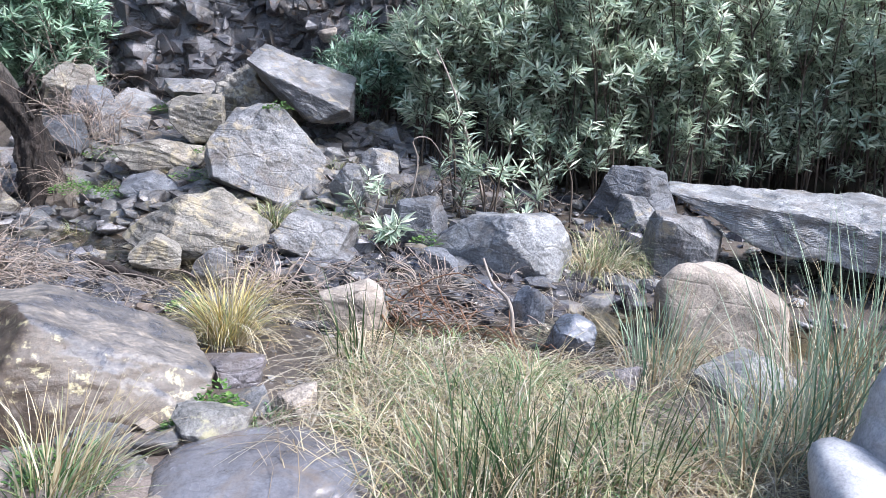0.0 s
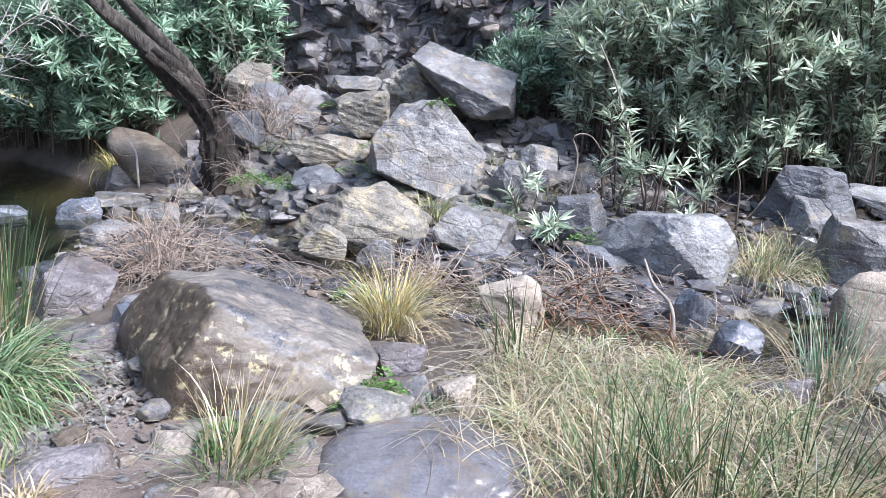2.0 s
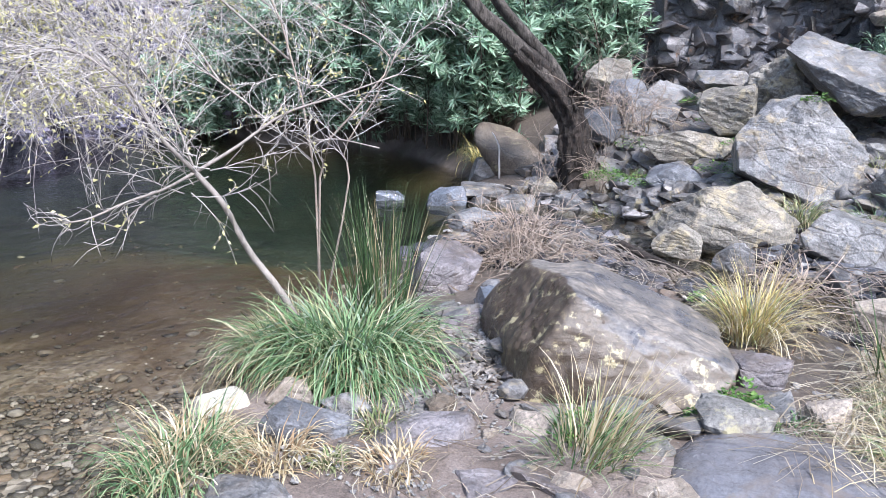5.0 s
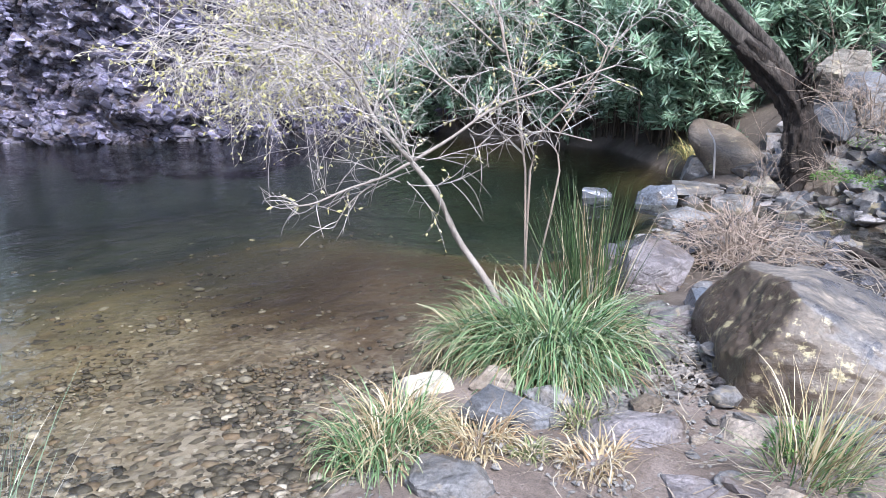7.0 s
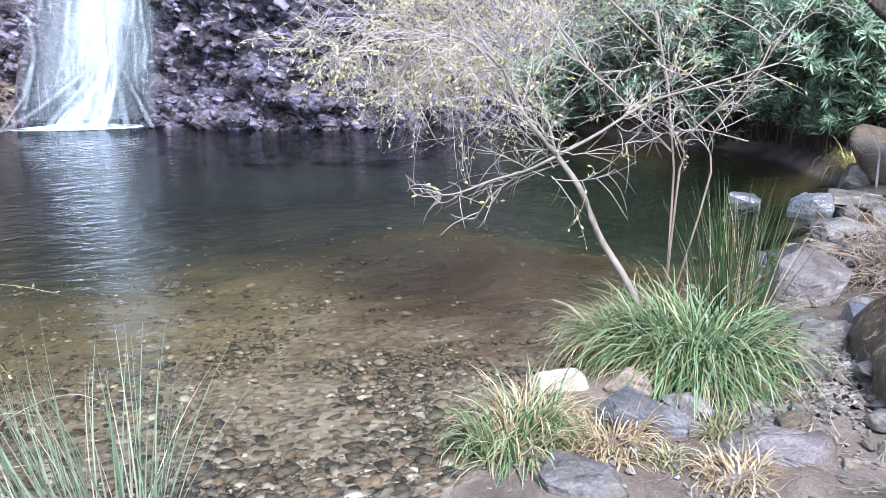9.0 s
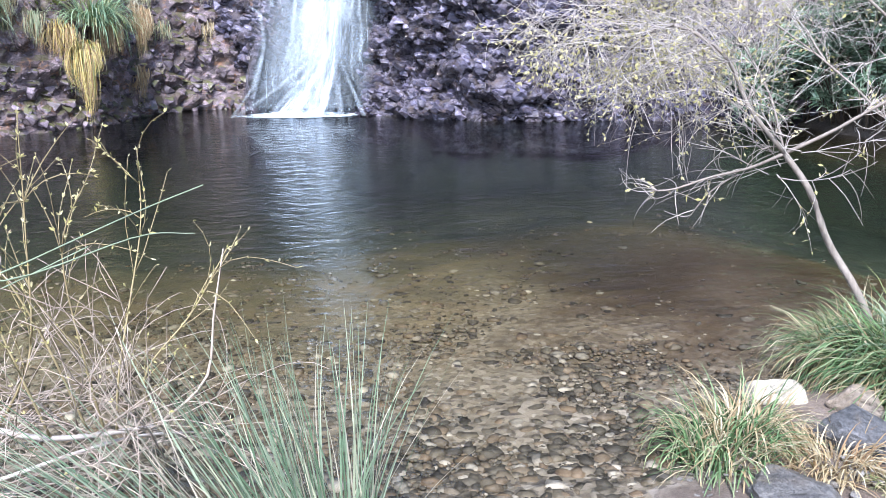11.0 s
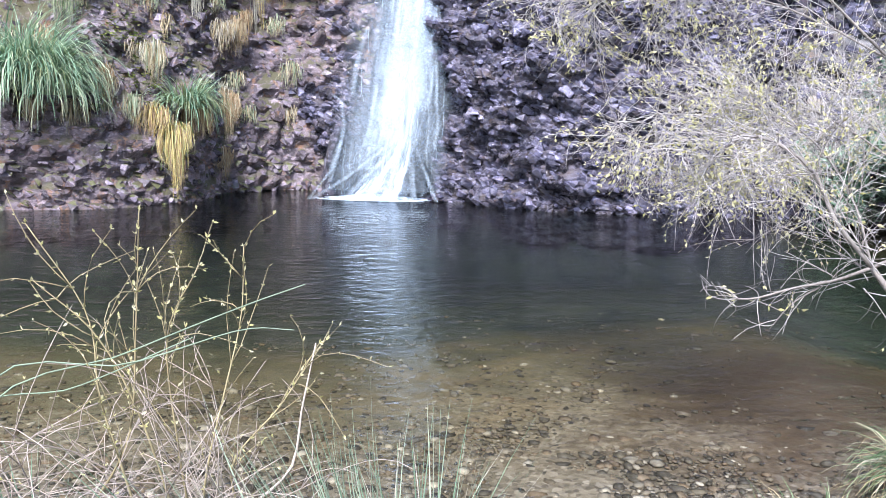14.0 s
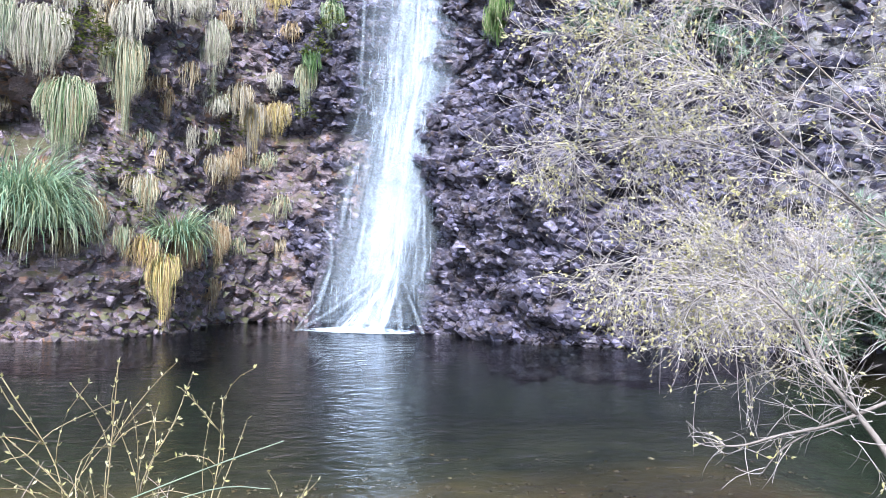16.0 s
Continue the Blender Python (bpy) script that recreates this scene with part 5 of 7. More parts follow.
# grass hanging on the cliff
def hanging(label, at, along, seed, materials, length, width, count, out=0.22, bend=1.0):
    """A beard of strands rooted on a ledge, gathered in locks that hang down the rock wall."""
    rng = np.random.default_rng(seed)
    ob = thing("hanging_grass", label, "grass", "hanging grass tufts", pose(*at))
    away = np.array([along[1], -along[0], 0.0])
    side = np.array([along[0], along[1], 0.0])
    if away[0] < 0:
        away = -away
    seg = 8
    s = np.linspace(0, 1, seg + 1)[None, :, None]
    per = [0.55, 0.3, 0.15][:len(materials)]
    for share, material in zip(per, materials):
        n = int(count * share / sum(per))
        locks = max(4, int(width / 0.10))
        lock = rng.integers(0, locks, n)
        centre = np.linspace(-0.5, 0.5, locks) * width
        drop = length * (1 - 0.55 * np.abs(np.linspace(-1, 1, locks)) ** 1.6) * rng.uniform(0.6, 1.1, locks)
        fan = np.abs(centre[lock] / width)
        root = (centre[lock] * 0.5 + rng.normal(0, 0.05, n))[:, None] * side + (rng.uniform(-0.05, 0.1, n) - 0.5 * width * fan ** 1.5)[:, None] * np.array([0, 0, 1.0]) + rng.uniform(-0.1, 0.1, n)[:, None] * away
        spread = (centre[lock] * 1.15 + rng.normal(0, 0.06, n))[:, None] * side
        tip_side = (centre[lock] * rng.uniform(0.6, 1.0) + rng.normal(0, 0.035, n))[:, None] * side
        ln = drop[lock] * (1 - 0.55 * rng.random(n) ** 1.7)
        swing = out * rng.uniform(0.3, 1.3, n)
        rise = 0.10 * bend * rng.uniform(0.2, 1.6, n)
        a, b = (1 - s) ** 2, 2 * s * (1 - s)
        p = root[:, None, :] * a + (spread + root * np.array([0, 0, 1.0]))[:, None, :] * b + tip_side[:, None, :] * s ** 2
        p = p + away * (swing[:, None, None] * (1 - np.exp(-4.5 * s)))
        p = p + np.array([0, 0, 1.0]) * (root[:, None, 2:3] * s ** 2 + rise[:, None, None] * np.sin(np.pi * np.minimum(s * 2.2, 1)) - ln[:, None, None] * s ** 1.35)
        w = (0.013 * rng.uniform(0.5, 1.2, n))[:, None, None] * (1 - 0.85 * s)
        face = (side + 0.5 * rng.normal(0, 1, (n, 1)) * away)[:, None, :]
        v = np.stack([p - face * w * 0.5, p + face * w * 0.5], 2).reshape(-1, 3)
        m = 2 * (seg + 1)
        g = Geo()
        g.add(v, [(b * m + 2 * k, b * m + 2 * k + 1, b * m + 2 * k + 3, b * m + 2 * k + 2) for b in range(n) for k in range(seg)])
        tagged(part("hanging_blade_mass", g.mesh("hanging_blade_mass", material, False), ob), kind="stuff")
    return ob


def cliff_stones(name, grid, count, size, material, seed, parent_name):
    """Broken blocks that stand proud of a rock wall."""
    rng = np.random.default_rng(seed)
    forms = []
    for k in range(10):
        v, f = rock_form((1, rng.uniform(0.5, 0.8), rng.uniform(0.45, 0.9)), seed + k, 3, cuts=7, crisp=60, rough=0.012)
        g = Geo()
        g.add(v, f)
        forms.append(g.mesh(name, material, False))
    wall = bpy.data.objects[parent_name]
    rows = int(np.searchsorted(grid[:, 0, 2], 6.8))
    for k in range(count):
        j = int(rows * rng.random() ** 1.4) + 2
        p = grid[min(j, len(grid) - 1), int(rng.integers(2, grid.shape[1] - 2))]
        s = size * (0.35 + rng.random() ** 2)
        ob = new(name, forms[k % 10])
        ob.parent = wall
        ob.matrix_world = pose(*p, rng.uniform(-40, 40), rng.uniform(-40, 40), rng.uniform(0, 360)) @ Matrix.Diagonal((s, s, s, 1))


cliff_stones("stone", CLIFF_F, 300, 0.30, CLIFF_FALL, 1100, "cliff_fall")
cliff_stones("stone", CLIFF_L, 220, 0.30, CLIFF_LEFT, 1200, "cliff_left")
cliff_stones("stone", CLIFF_B, 180, 0.6, CLIFF_BACK, 1300, "cliff_back")
cliff_stones("stone", CLIFF_B, 60, 0.6, TAN, 1400, "cliff_back")


def hull_form(rng, flat):
    """A small angular block with flat broken faces."""
    bm = bmesh.new()
    for q in rng.uniform(-1, 1, (15, 3)):
        bm.verts.new((np.sign(q) * np.abs(q) ** 0.5 * np.array([1, 0.75, flat])).tolist())
    made = bmesh.ops.convex_hull(bm, input=bm.verts)
    bmesh.ops.delete(bm, geom=list({v for v in made["geom_interior"] + made["geom_unused"] if isinstance(v, bmesh.types.BMVert)}), context="VERTS")
    bm.verts.index_update()
    form = np.array([v.co[:] for v in bm.verts]), [[v.index for v in f.verts] for f in bm.faces]
    bm.free()
    return form


def broken_face(grid, count, size, material, seed, parent_name, top=8.0, dip=(20, 25), span=(-99, 99), sink=0.0):
    """The mass of small angular blocks of which a rock wall is broken, lying in tilted layers."""
    rng = np.random.default_rng(seed)
    forms = [hull_form(rng, f) for f in rng.uniform(0.3, 0.8, 14)]
    rows = int(np.searchsorted(grid[:, 0, 2], top))
    cols = np.flatnonzero((grid[0, :, 0] > span[0]) & (grid[0, :, 0] < span[1]))
    g = Geo()
    for k in range(count):
        s = size * (0.3 + 1.2 * rng.random() ** 2.2)
        p = grid[int(rng.integers(3, rows)), int(cols[rng.integers(1, len(cols) - 1)])] + np.array([0, sink * s, 0])
        m = np.array(pose(0, 0, 0, rng.normal(dip[0], 10), rng.normal(dip[1], 10), rng.normal(80, 25)))[:3, :3]
        v, f = forms[int(rng.integers(14))]
        g.add(v * s @ m.T + p, f)
    tagged(part("broken_face", g.mesh("broken_face", material, False), bpy.data.objects[parent_name]), kind="stuff")


FACE_FALL = rock_material("wet_purple_blocks", (0.013, 0.012, 0.022), (0.057, 0.054, 0.092), (0.209, 0.215, 0.308), lichen=(0.114, 0.065, 0.045), amount=0.62, rough=0.34, wet=0.2, strata=2.6, spin=(20, 25, 0), shifted=False, bump=0.03, facet_light=0.5, island=0.85)
FACE_LEFT = rock_material("brown_wet_blocks", (0.026, 0.022, 0.031), (0.12, 0.098, 0.127), (0.329, 0.296, 0.378), lichen=(0.239, 0.133, 0.078), amount=0.6, rough=0.38, wet=0.2, strata=2, shifted=False, moss=(0.09, 0.097, 0.039), bump=0.03, facet_light=0.4, island=0.75)
FACE_BACK = rock_material("grey_ochre_blocks", (0.009, 0.009, 0.012), (0.046, 0.047, 0.055), (0.147, 0.144, 0.15), lichen=(0.141, 0.083, 0.046), amount=0.6, rough=0.4, wet=0.2, strata=1.0, shifted=False, bump=0.03, facet_light=0.4, island=0.4)
broken_face(CLIFF_F, 13000, 0.08, FACE_FALL, 1500, "cliff_fall")
broken_face(CLIFF_L, 9000, 0.075, FACE_LEFT, 1600, "cliff_left")
broken_face(CLIFF_B, 5200, 0.17, FACE_BACK, 1700, "cliff_back", 5.0, (10, 10), (-6.5, 2.5), 0.6)
broken_face(CLIFF_B, 3200, 0.13, FACE_FALL, 1750, "cliff_back", 7.4, (20, 25), (-13.5, -7.5), 0.2)


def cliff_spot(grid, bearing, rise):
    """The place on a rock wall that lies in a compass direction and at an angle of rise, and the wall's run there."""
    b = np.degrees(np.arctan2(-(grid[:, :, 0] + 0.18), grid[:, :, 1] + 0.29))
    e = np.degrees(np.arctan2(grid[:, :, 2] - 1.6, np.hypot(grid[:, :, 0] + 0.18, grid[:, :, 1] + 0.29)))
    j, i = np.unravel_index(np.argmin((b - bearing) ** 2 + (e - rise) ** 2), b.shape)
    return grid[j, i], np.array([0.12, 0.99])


# direction, rise, length, width, number of strands
BEARDS = (
    (103.6, 13.5, 1.25, 1.0, 620, "wide bleached grey-green grass curtain on the cliff", (HANG_GREY, HANG_GREEN, GRASS_GREY)),
    (101.9, 9.3, 1.35, 0.85, 560, "long green grass with a yellow fringe hanging over a hollow", (HANG_GREEN, GRASS_GREEN, GRASS_DRY)),
    (98.6, 11.9, 1.6, 0.7, 560, "long drooping green grass with straw-coloured tips", (HANG_GREEN, GRASS_DRY, HANG_GREEN)),
    (98.1, 14.2, 0.8, 0.6, 300, "bleached grass tuft high on the cliff", (GRASS_GREY, HANG_GREY)),
    (96.0, 15.2, 0.6, 0.8, 300, "bleached grass fringe high on the cliff", (HANG_GREY, GRASS_GREY)),
    (94.3, 15.7, 1.2, 0.55, 340, "grey grass curtain high on the cliff", (HANG_GREY, GRASS_GREY)),
    (93.5, 13.8, 1.5, 0.8, 640, "grey-green curtain of hanging grass on the cliff", (HANG_GREY, HANG_GREEN, GRASS_GREY)),
    (91.2, 9.8, 0.8, 0.45, 200, "straw-coloured grass hanging from the cliff", (GRASS_DRY, HANG_GREY)),
    (90.3, 8.6, 1.25, 0.4, 260, "long straw-coloured beard of grass on the cliff", (HANG_GREY, GRASS_DRY, GRASS_GOLD)),
    (88.7, 8.7, 0.8, 0.45, 220, "straw-orange grass tuft near the waterfall", (GRASS_DRY, GRASS_GOLD)),
    (87.1, 11.2, 0.9, 0.35, 180, "yellow-green grass tuft near the waterfall", (HANG_GREEN, GRASS_DRY)),
    (89.1, 16.2, 0.8, 0.7, 320, "orange-brown hanging grass high on the cliff", (GRASS_GOLD, GRASS_DRY, GRASS_RUST)),
    (90.9, 16.0, 0.75, 0.6, 260, "bleached grass high on the cliff", (HANG_GREY, GRASS_GREY)),
    (92.7, 4.9, 0.6, 0.35, 120, "short straw tuft on the mossy cliff", (GRASS_DRY, HANG_GREY)),
    (94.1, 6.7, 1.05, 0.08, 50, "narrow grey strand of dead grass on the cliff", (GRASS_GREY,)),
    (96.2, 5.0, 0.5, 0.08, 30, "thin straw strand on the cliff", (GRASS_DRY,)),
    (97.0, 3.1, 0.7, 0.3, 150, "straw tuft on the cliff ledge", (GRASS_DRY, HANG_GREEN)),
    (91.8, 5.0, 0.7, 0.3, 110, "rusty straw tuft on the brown rock", (GRASS_RUST, GRASS_DRY)),
    (105.6, 13.4, 1.1, 0.6, 360, "blue-green grass high on the cliff", (HANG_GREEN, RUSH, HANG_GREY)),
    (92.8, 0.6, 0.9, 0.65, 420, "rusty dry grass mass on the ledge", (GRASS_RUST, GRASS_DRY)),
    (94.3, -0.6, 0.5, 0.4, 180, "rusty dry grass on the brown rock", (GRASS_RUST, GRASS_DRY)),
    (97.2, -0.8, 0.5, 0.5, 200, "dry orange grass on the brown rock", (GRASS_RUST, GRASS_GOLD)),
    (95.8, -1.9, 1.05, 0.5, 360, "orange and yellow grass tuft above the pool", (GRASS_GOLD, GRASS_RUST, GRASS_FRESH)),
    (92.9, -3.5, 0.5, 0.3, 150, "straw tuft just above the pool", (GRASS_RUST, GRASS_DRY)),
    (85.4, 15.6, 0.8, 0.4, 160, "mossy green grass beside the waterfall", (GRASS_GREEN, HANG_GREEN)),
    (86.6, 12.2, 0.6, 0.3, 90, "mossy green plants beside the waterfall", (GRASS_GREEN, HERB)))
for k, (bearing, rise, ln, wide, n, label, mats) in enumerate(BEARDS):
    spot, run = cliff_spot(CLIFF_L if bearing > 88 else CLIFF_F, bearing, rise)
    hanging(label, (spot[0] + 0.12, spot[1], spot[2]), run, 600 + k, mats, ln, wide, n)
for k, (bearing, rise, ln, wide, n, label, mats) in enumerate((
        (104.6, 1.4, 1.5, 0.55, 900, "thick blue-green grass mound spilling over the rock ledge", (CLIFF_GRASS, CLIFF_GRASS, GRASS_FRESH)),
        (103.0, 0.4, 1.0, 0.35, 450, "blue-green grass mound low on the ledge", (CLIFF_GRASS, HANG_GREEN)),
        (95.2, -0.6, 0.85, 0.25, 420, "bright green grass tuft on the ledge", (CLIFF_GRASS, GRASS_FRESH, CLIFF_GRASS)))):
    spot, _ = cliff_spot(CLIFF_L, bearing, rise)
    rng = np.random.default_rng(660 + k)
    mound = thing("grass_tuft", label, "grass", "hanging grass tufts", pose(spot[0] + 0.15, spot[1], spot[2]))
    for share, material in zip((1.0, 0.6, 0.3), mats):
        g = Geo()
        blades(g, rng, int(n * share), wide, ln, 60, 190, 0.02, (0.15, 0.0), 8, 0.5)
        tagged(part("hanging_blade_mass", g.mesh("hanging_blade_mass", material, False), mound), kind="stuff")
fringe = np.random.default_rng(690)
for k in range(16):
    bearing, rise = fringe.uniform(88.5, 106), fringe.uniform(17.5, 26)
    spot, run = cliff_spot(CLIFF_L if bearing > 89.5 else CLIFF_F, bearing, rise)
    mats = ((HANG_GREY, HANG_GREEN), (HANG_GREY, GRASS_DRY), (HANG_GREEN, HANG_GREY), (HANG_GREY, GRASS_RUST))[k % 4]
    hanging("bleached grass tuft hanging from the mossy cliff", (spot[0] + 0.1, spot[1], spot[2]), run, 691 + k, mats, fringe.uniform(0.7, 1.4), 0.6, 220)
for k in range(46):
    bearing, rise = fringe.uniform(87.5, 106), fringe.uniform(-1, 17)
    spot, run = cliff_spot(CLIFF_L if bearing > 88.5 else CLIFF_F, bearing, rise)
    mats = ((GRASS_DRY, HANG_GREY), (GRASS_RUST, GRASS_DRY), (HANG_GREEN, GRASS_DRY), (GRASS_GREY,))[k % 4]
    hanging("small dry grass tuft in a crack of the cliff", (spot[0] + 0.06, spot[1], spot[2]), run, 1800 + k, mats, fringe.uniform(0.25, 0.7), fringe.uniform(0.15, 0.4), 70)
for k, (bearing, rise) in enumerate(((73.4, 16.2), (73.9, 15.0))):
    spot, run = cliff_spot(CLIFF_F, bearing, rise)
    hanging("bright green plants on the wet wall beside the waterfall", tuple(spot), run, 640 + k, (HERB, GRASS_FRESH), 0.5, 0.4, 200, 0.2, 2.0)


# ---- trees and bushes ----
def leaf_blades(g, places, dirs, normals, lengths, widths):
    """Narrow folded leaves."""
    places, dirs, normals = (np.asarray(a, float) for a in (places, dirs, normals))
    side = np.cross(dirs, normals)
    side /= np.linalg.norm(side, axis=1)[:, None] + 1e-9
    nrm = np.cross(side, dirs)
    ln, w = np.asarray(lengths)[:, None], np.asarray(widths)[:, None]
    a = places
    mid = places + dirs * ln * 0.5 - nrm * w * 0.25
    lft = places + dirs * ln * 0.45 + side * w * 0.5
    rgt = places + dirs * ln * 0.45 - side * w * 0.5
    tip = places + dirs * ln - nrm * ln * 0.06
    v = np.stack([a, lft, mid, rgt, tip], 1).reshape(-1, 3)
    f = []
    for k in range(len(a)):
        b = 5 * k
        f += [(b, b + 2, b + 1), (b, b + 3, b + 2), (b + 1, b + 2, b + 4), (b + 2, b + 3, b + 4)]
    g.add(v, f)


def unit(v):
    return v / (np.linalg.norm(v) + 1e-9)


def oleander(label, at, tall, wide, stems, seed, leaf, low=0.3, leaf_len=0.125, lean=(0, 0), shoots_each=(10, 16), z=None):
    """A many-stemmed bush with whorls of narrow leaves at the shoot ends."""
    rng = np.random.default_rng(seed)
    z = height(at[0], at[1]) if z is None else z
    bush = thing("oleander_bush", label, "bush", "oleander bushes", pose(at[0], at[1], z))
    wood, pl, di, no, ls = Geo(), [], [], [], []
    for _ in range(stems):
        az, out = rng.uniform(0, 2 * math.pi), wide * rng.uniform(0.1, 1) ** 0.7
        top = tall * rng.uniform(0.5, 1.0)
        end = np.array([out * math.cos(az) + lean[0] * top, out * math.sin(az) + lean[1] * top, top])
        foot = np.array([0.5 * wide * rng.uniform(0.2, 1) * math.cos(az + rng.normal(0, 0.6)), 0.5 * wide * rng.uniform(0.2, 1) * math.sin(az), -0.05])
        mid = foot * 0.5 + end * 0.5 - np.array([end[0] * 0.18, end[1] * 0.18, -0.12 * top]) + rng.normal(0, 0.05, 3)
        path = curve_through([foot, mid, end], 7)
        tube(wood, path, 0.010, 0.005, 4)
        shoots = [(path[6], unit(path[6] - path[5]))]
        for _ in range(rng.integers(*shoots_each)):
            k = rng.uniform(low, 0.98)
            i = int(k * 5)
            p = path[i] + (path[i + 1] - path[i]) * (k * 5 - i)
            d = unit(unit(path[i + 1] - path[i]) * 0.7 + rng.normal(0, 0.6, 3) + np.array([0, 0, 0.25]))
            ln = rng.uniform(0.15, 0.5)
            q = p + d * ln * 0.6
            e = q + unit(d + np.array([0, 0, 0.5])) * ln * 0.4
            tube(wood, [p, q, e], 0.005, 0.003, 3)
            shoots.append((e, unit(e - q)))
        for p, d in shoots:
            for _ in range(rng.integers(20, 32)):
                r = unit(rng.normal(0, 1, 3))
                out_dir = unit(np.cross(d, r))
                up = rng.uniform(0.15, 1.3)
                di.append(unit(out_dir + d * up + np.array([0, 0, -0.12])))
                no.append(unit(d + 0.3 * r))
                pl.append(p - d * rng.uniform(0, 0.16))
                ls.append(leaf_len * rng.uniform(0.6, 1.15))
    leaves = Geo()
    ls = np.array(ls)
    leaf_blades(leaves, pl, di, no, ls, ls * rng.uniform(0.14, 0.21, len(ls)))
    tagged(part("wood", wood.mesh("wood", STEM_OLEANDER), bush), kind="stuff")
    tagged(part("foliage", leaves.mesh("foliage", leaf, False), bush), kind="stuff")
    return bush


for k, (x, y, tall, wide, stems) in enumerate(((-0.25, 8.0, 2.0, 0.6, 18), (0.5, 7.9, 2.2, 0.7, 24), (1.2, 7.75, 2.4, 0.9, 30), (2.1, 7.8, 2.5, 0.95, 32), (3.0, 7.9, 2.6, 1.0, 32), (4.0, 7.8, 2.7, 1.05, 32), (5.0, 7.5, 2.8, 1.1, 32), (0.4, 8.8, 3.2, 1.0, 28), (1.9, 8.9, 3.2, 1.1, 30), (3.4, 9.0, 3.3, 1.2, 30), (4.9, 8.8, 3.3, 1.2, 28), (1.2, 9.5, 2.2, 1.1, 26), (2.7, 9.6, 2.2, 1.2, 26), (4.2, 9.6, 2.2, 1.2, 26), (6.0, 9.0, 3.0, 1.3, 26))):
    oleander("grey-green oleander bush with bare brown stems on the slope", (x, y), tall, wide, stems, 700 + k, OLEANDER, low=0.05 if y > 9.3 else 0.2 if x < 1 else 0.10, leaf_len=0.145)
for k, (x, y, tall, wide, stems, low) in enumerate(((-0.5, 6.05, 0.34, 0.14, 4, 0.6), (-0.1, 6.75, 0.5, 0.2, 3, 0.6), (0.3, 6.7, 0.75, 0.24, 6, 0.6), (0.05, 6.9, 0.95, 0.25, 4, 0.6), (0.5, 6.55, 0.5, 0.2, 3, 0.6), (-0.75, 6.6, 0.4, 0.15, 3, 0.6), (0.85, 7.0, 0.6, 0.3, 4, 0.6))):
    oleander("young oleander shoots growing between dark stones", (x, y), tall, wide, stems, 720 + k, OLEANDER, low=low, shoots_each=(0, 2), leaf_len=0.14)
for k, (x, y, tall, wide, stems) in enumerate(((-5.9, 8.3, 2.1, 0.9, 34), (-6.8, 8.75, 2.3, 1.0, 38), (-7.8, 8.75, 2.4, 1.0, 38), (-8.8, 8.55, 2.2, 1.0, 36), (-5.3, 8.2, 1.9, 0.6, 16), (-6.4, 9.3, 3.2, 1.0, 26), (-9.8, 8.5, 1.9, 0.9, 26), (-10.7, 8.1, 1.5, 0.7, 16), (-4.75, 8.75, 1.6, 0.6, 18), (-4.2, 8.9, 1.5, 0.45, 9))):
    oleander("dark green oleander bush overhanging the pool", (x, y), tall, wide, stems, 740 + k, OLEANDER_DARK, low=0.08, leaf_len=0.17, lean=(0.0, -0.2))
for k, (x, y, tall) in enumerate(((-1.25, 8.75, 0.8), (-0.75, 9.2, 1.0), (-0.9, 8.7, 1.1))):
    oleander("small oleander above the tilted slab", (x, y), tall, 0.4, 8, 760 + k, OLEANDER_DARK, low=0.3)


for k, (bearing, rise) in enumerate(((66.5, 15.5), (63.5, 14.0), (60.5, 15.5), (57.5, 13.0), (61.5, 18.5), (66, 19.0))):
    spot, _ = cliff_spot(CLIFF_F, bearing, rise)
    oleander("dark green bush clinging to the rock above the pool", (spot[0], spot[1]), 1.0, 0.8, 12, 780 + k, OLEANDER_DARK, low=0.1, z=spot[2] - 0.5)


def grow(wood, buds, rng, p, d, length, r, level, droop, bud):
    """A limb that forks into ever thinner twigs."""
    n = 5
    pts, q, e = [p], np.array(p, float), np.array(d, float)
    curl = rng.normal(0, 0.17, 3)
    for k in range(n):
        e = unit(e + curl + rng.normal(0, 0.06, 3) + np.array([0, 0, -droop * k / n]))
        q = q + e * length / n
        pts.append(q.copy())
    tube(wood, pts, r, r * 0.5, 4 if r > 0.006 else 3)
    if level == 0:
        if rng.random() < bud:
            for k in range(1, 6):
                for _ in range(rng.integers(1, 3)):
                    buds.append((pts[k], unit(unit(pts[k] - pts[k - 1]) + rng.normal(0, 0.6, 3))))
        return
    for _ in range(rng.integers(5, 9) if level == 1 else rng.integers(4, 8)):
        k = rng.integers(1, n + 1)
        side = unit(unit(pts[k] - pts[k - 1]) * 0.9 + rng.normal(0, 0.5, 3))
        grow(wood, buds, rng, pts[k], side, length * rng.uniform(0.42, 0.85), max(r * 0.55, 0.0015), level - 1, droop, bud)


def bud_mesh(buds, rng, size):
    g = Geo()
    if buds:
        ls = size * rng.uniform(0.6, 1.4, len(buds))
        leaf_blades(g, [b[0] for b in buds], [b[1] for b in buds], [unit(rng.normal(0, 1, 3)) for _ in buds], ls, ls * 0.45)
    return g


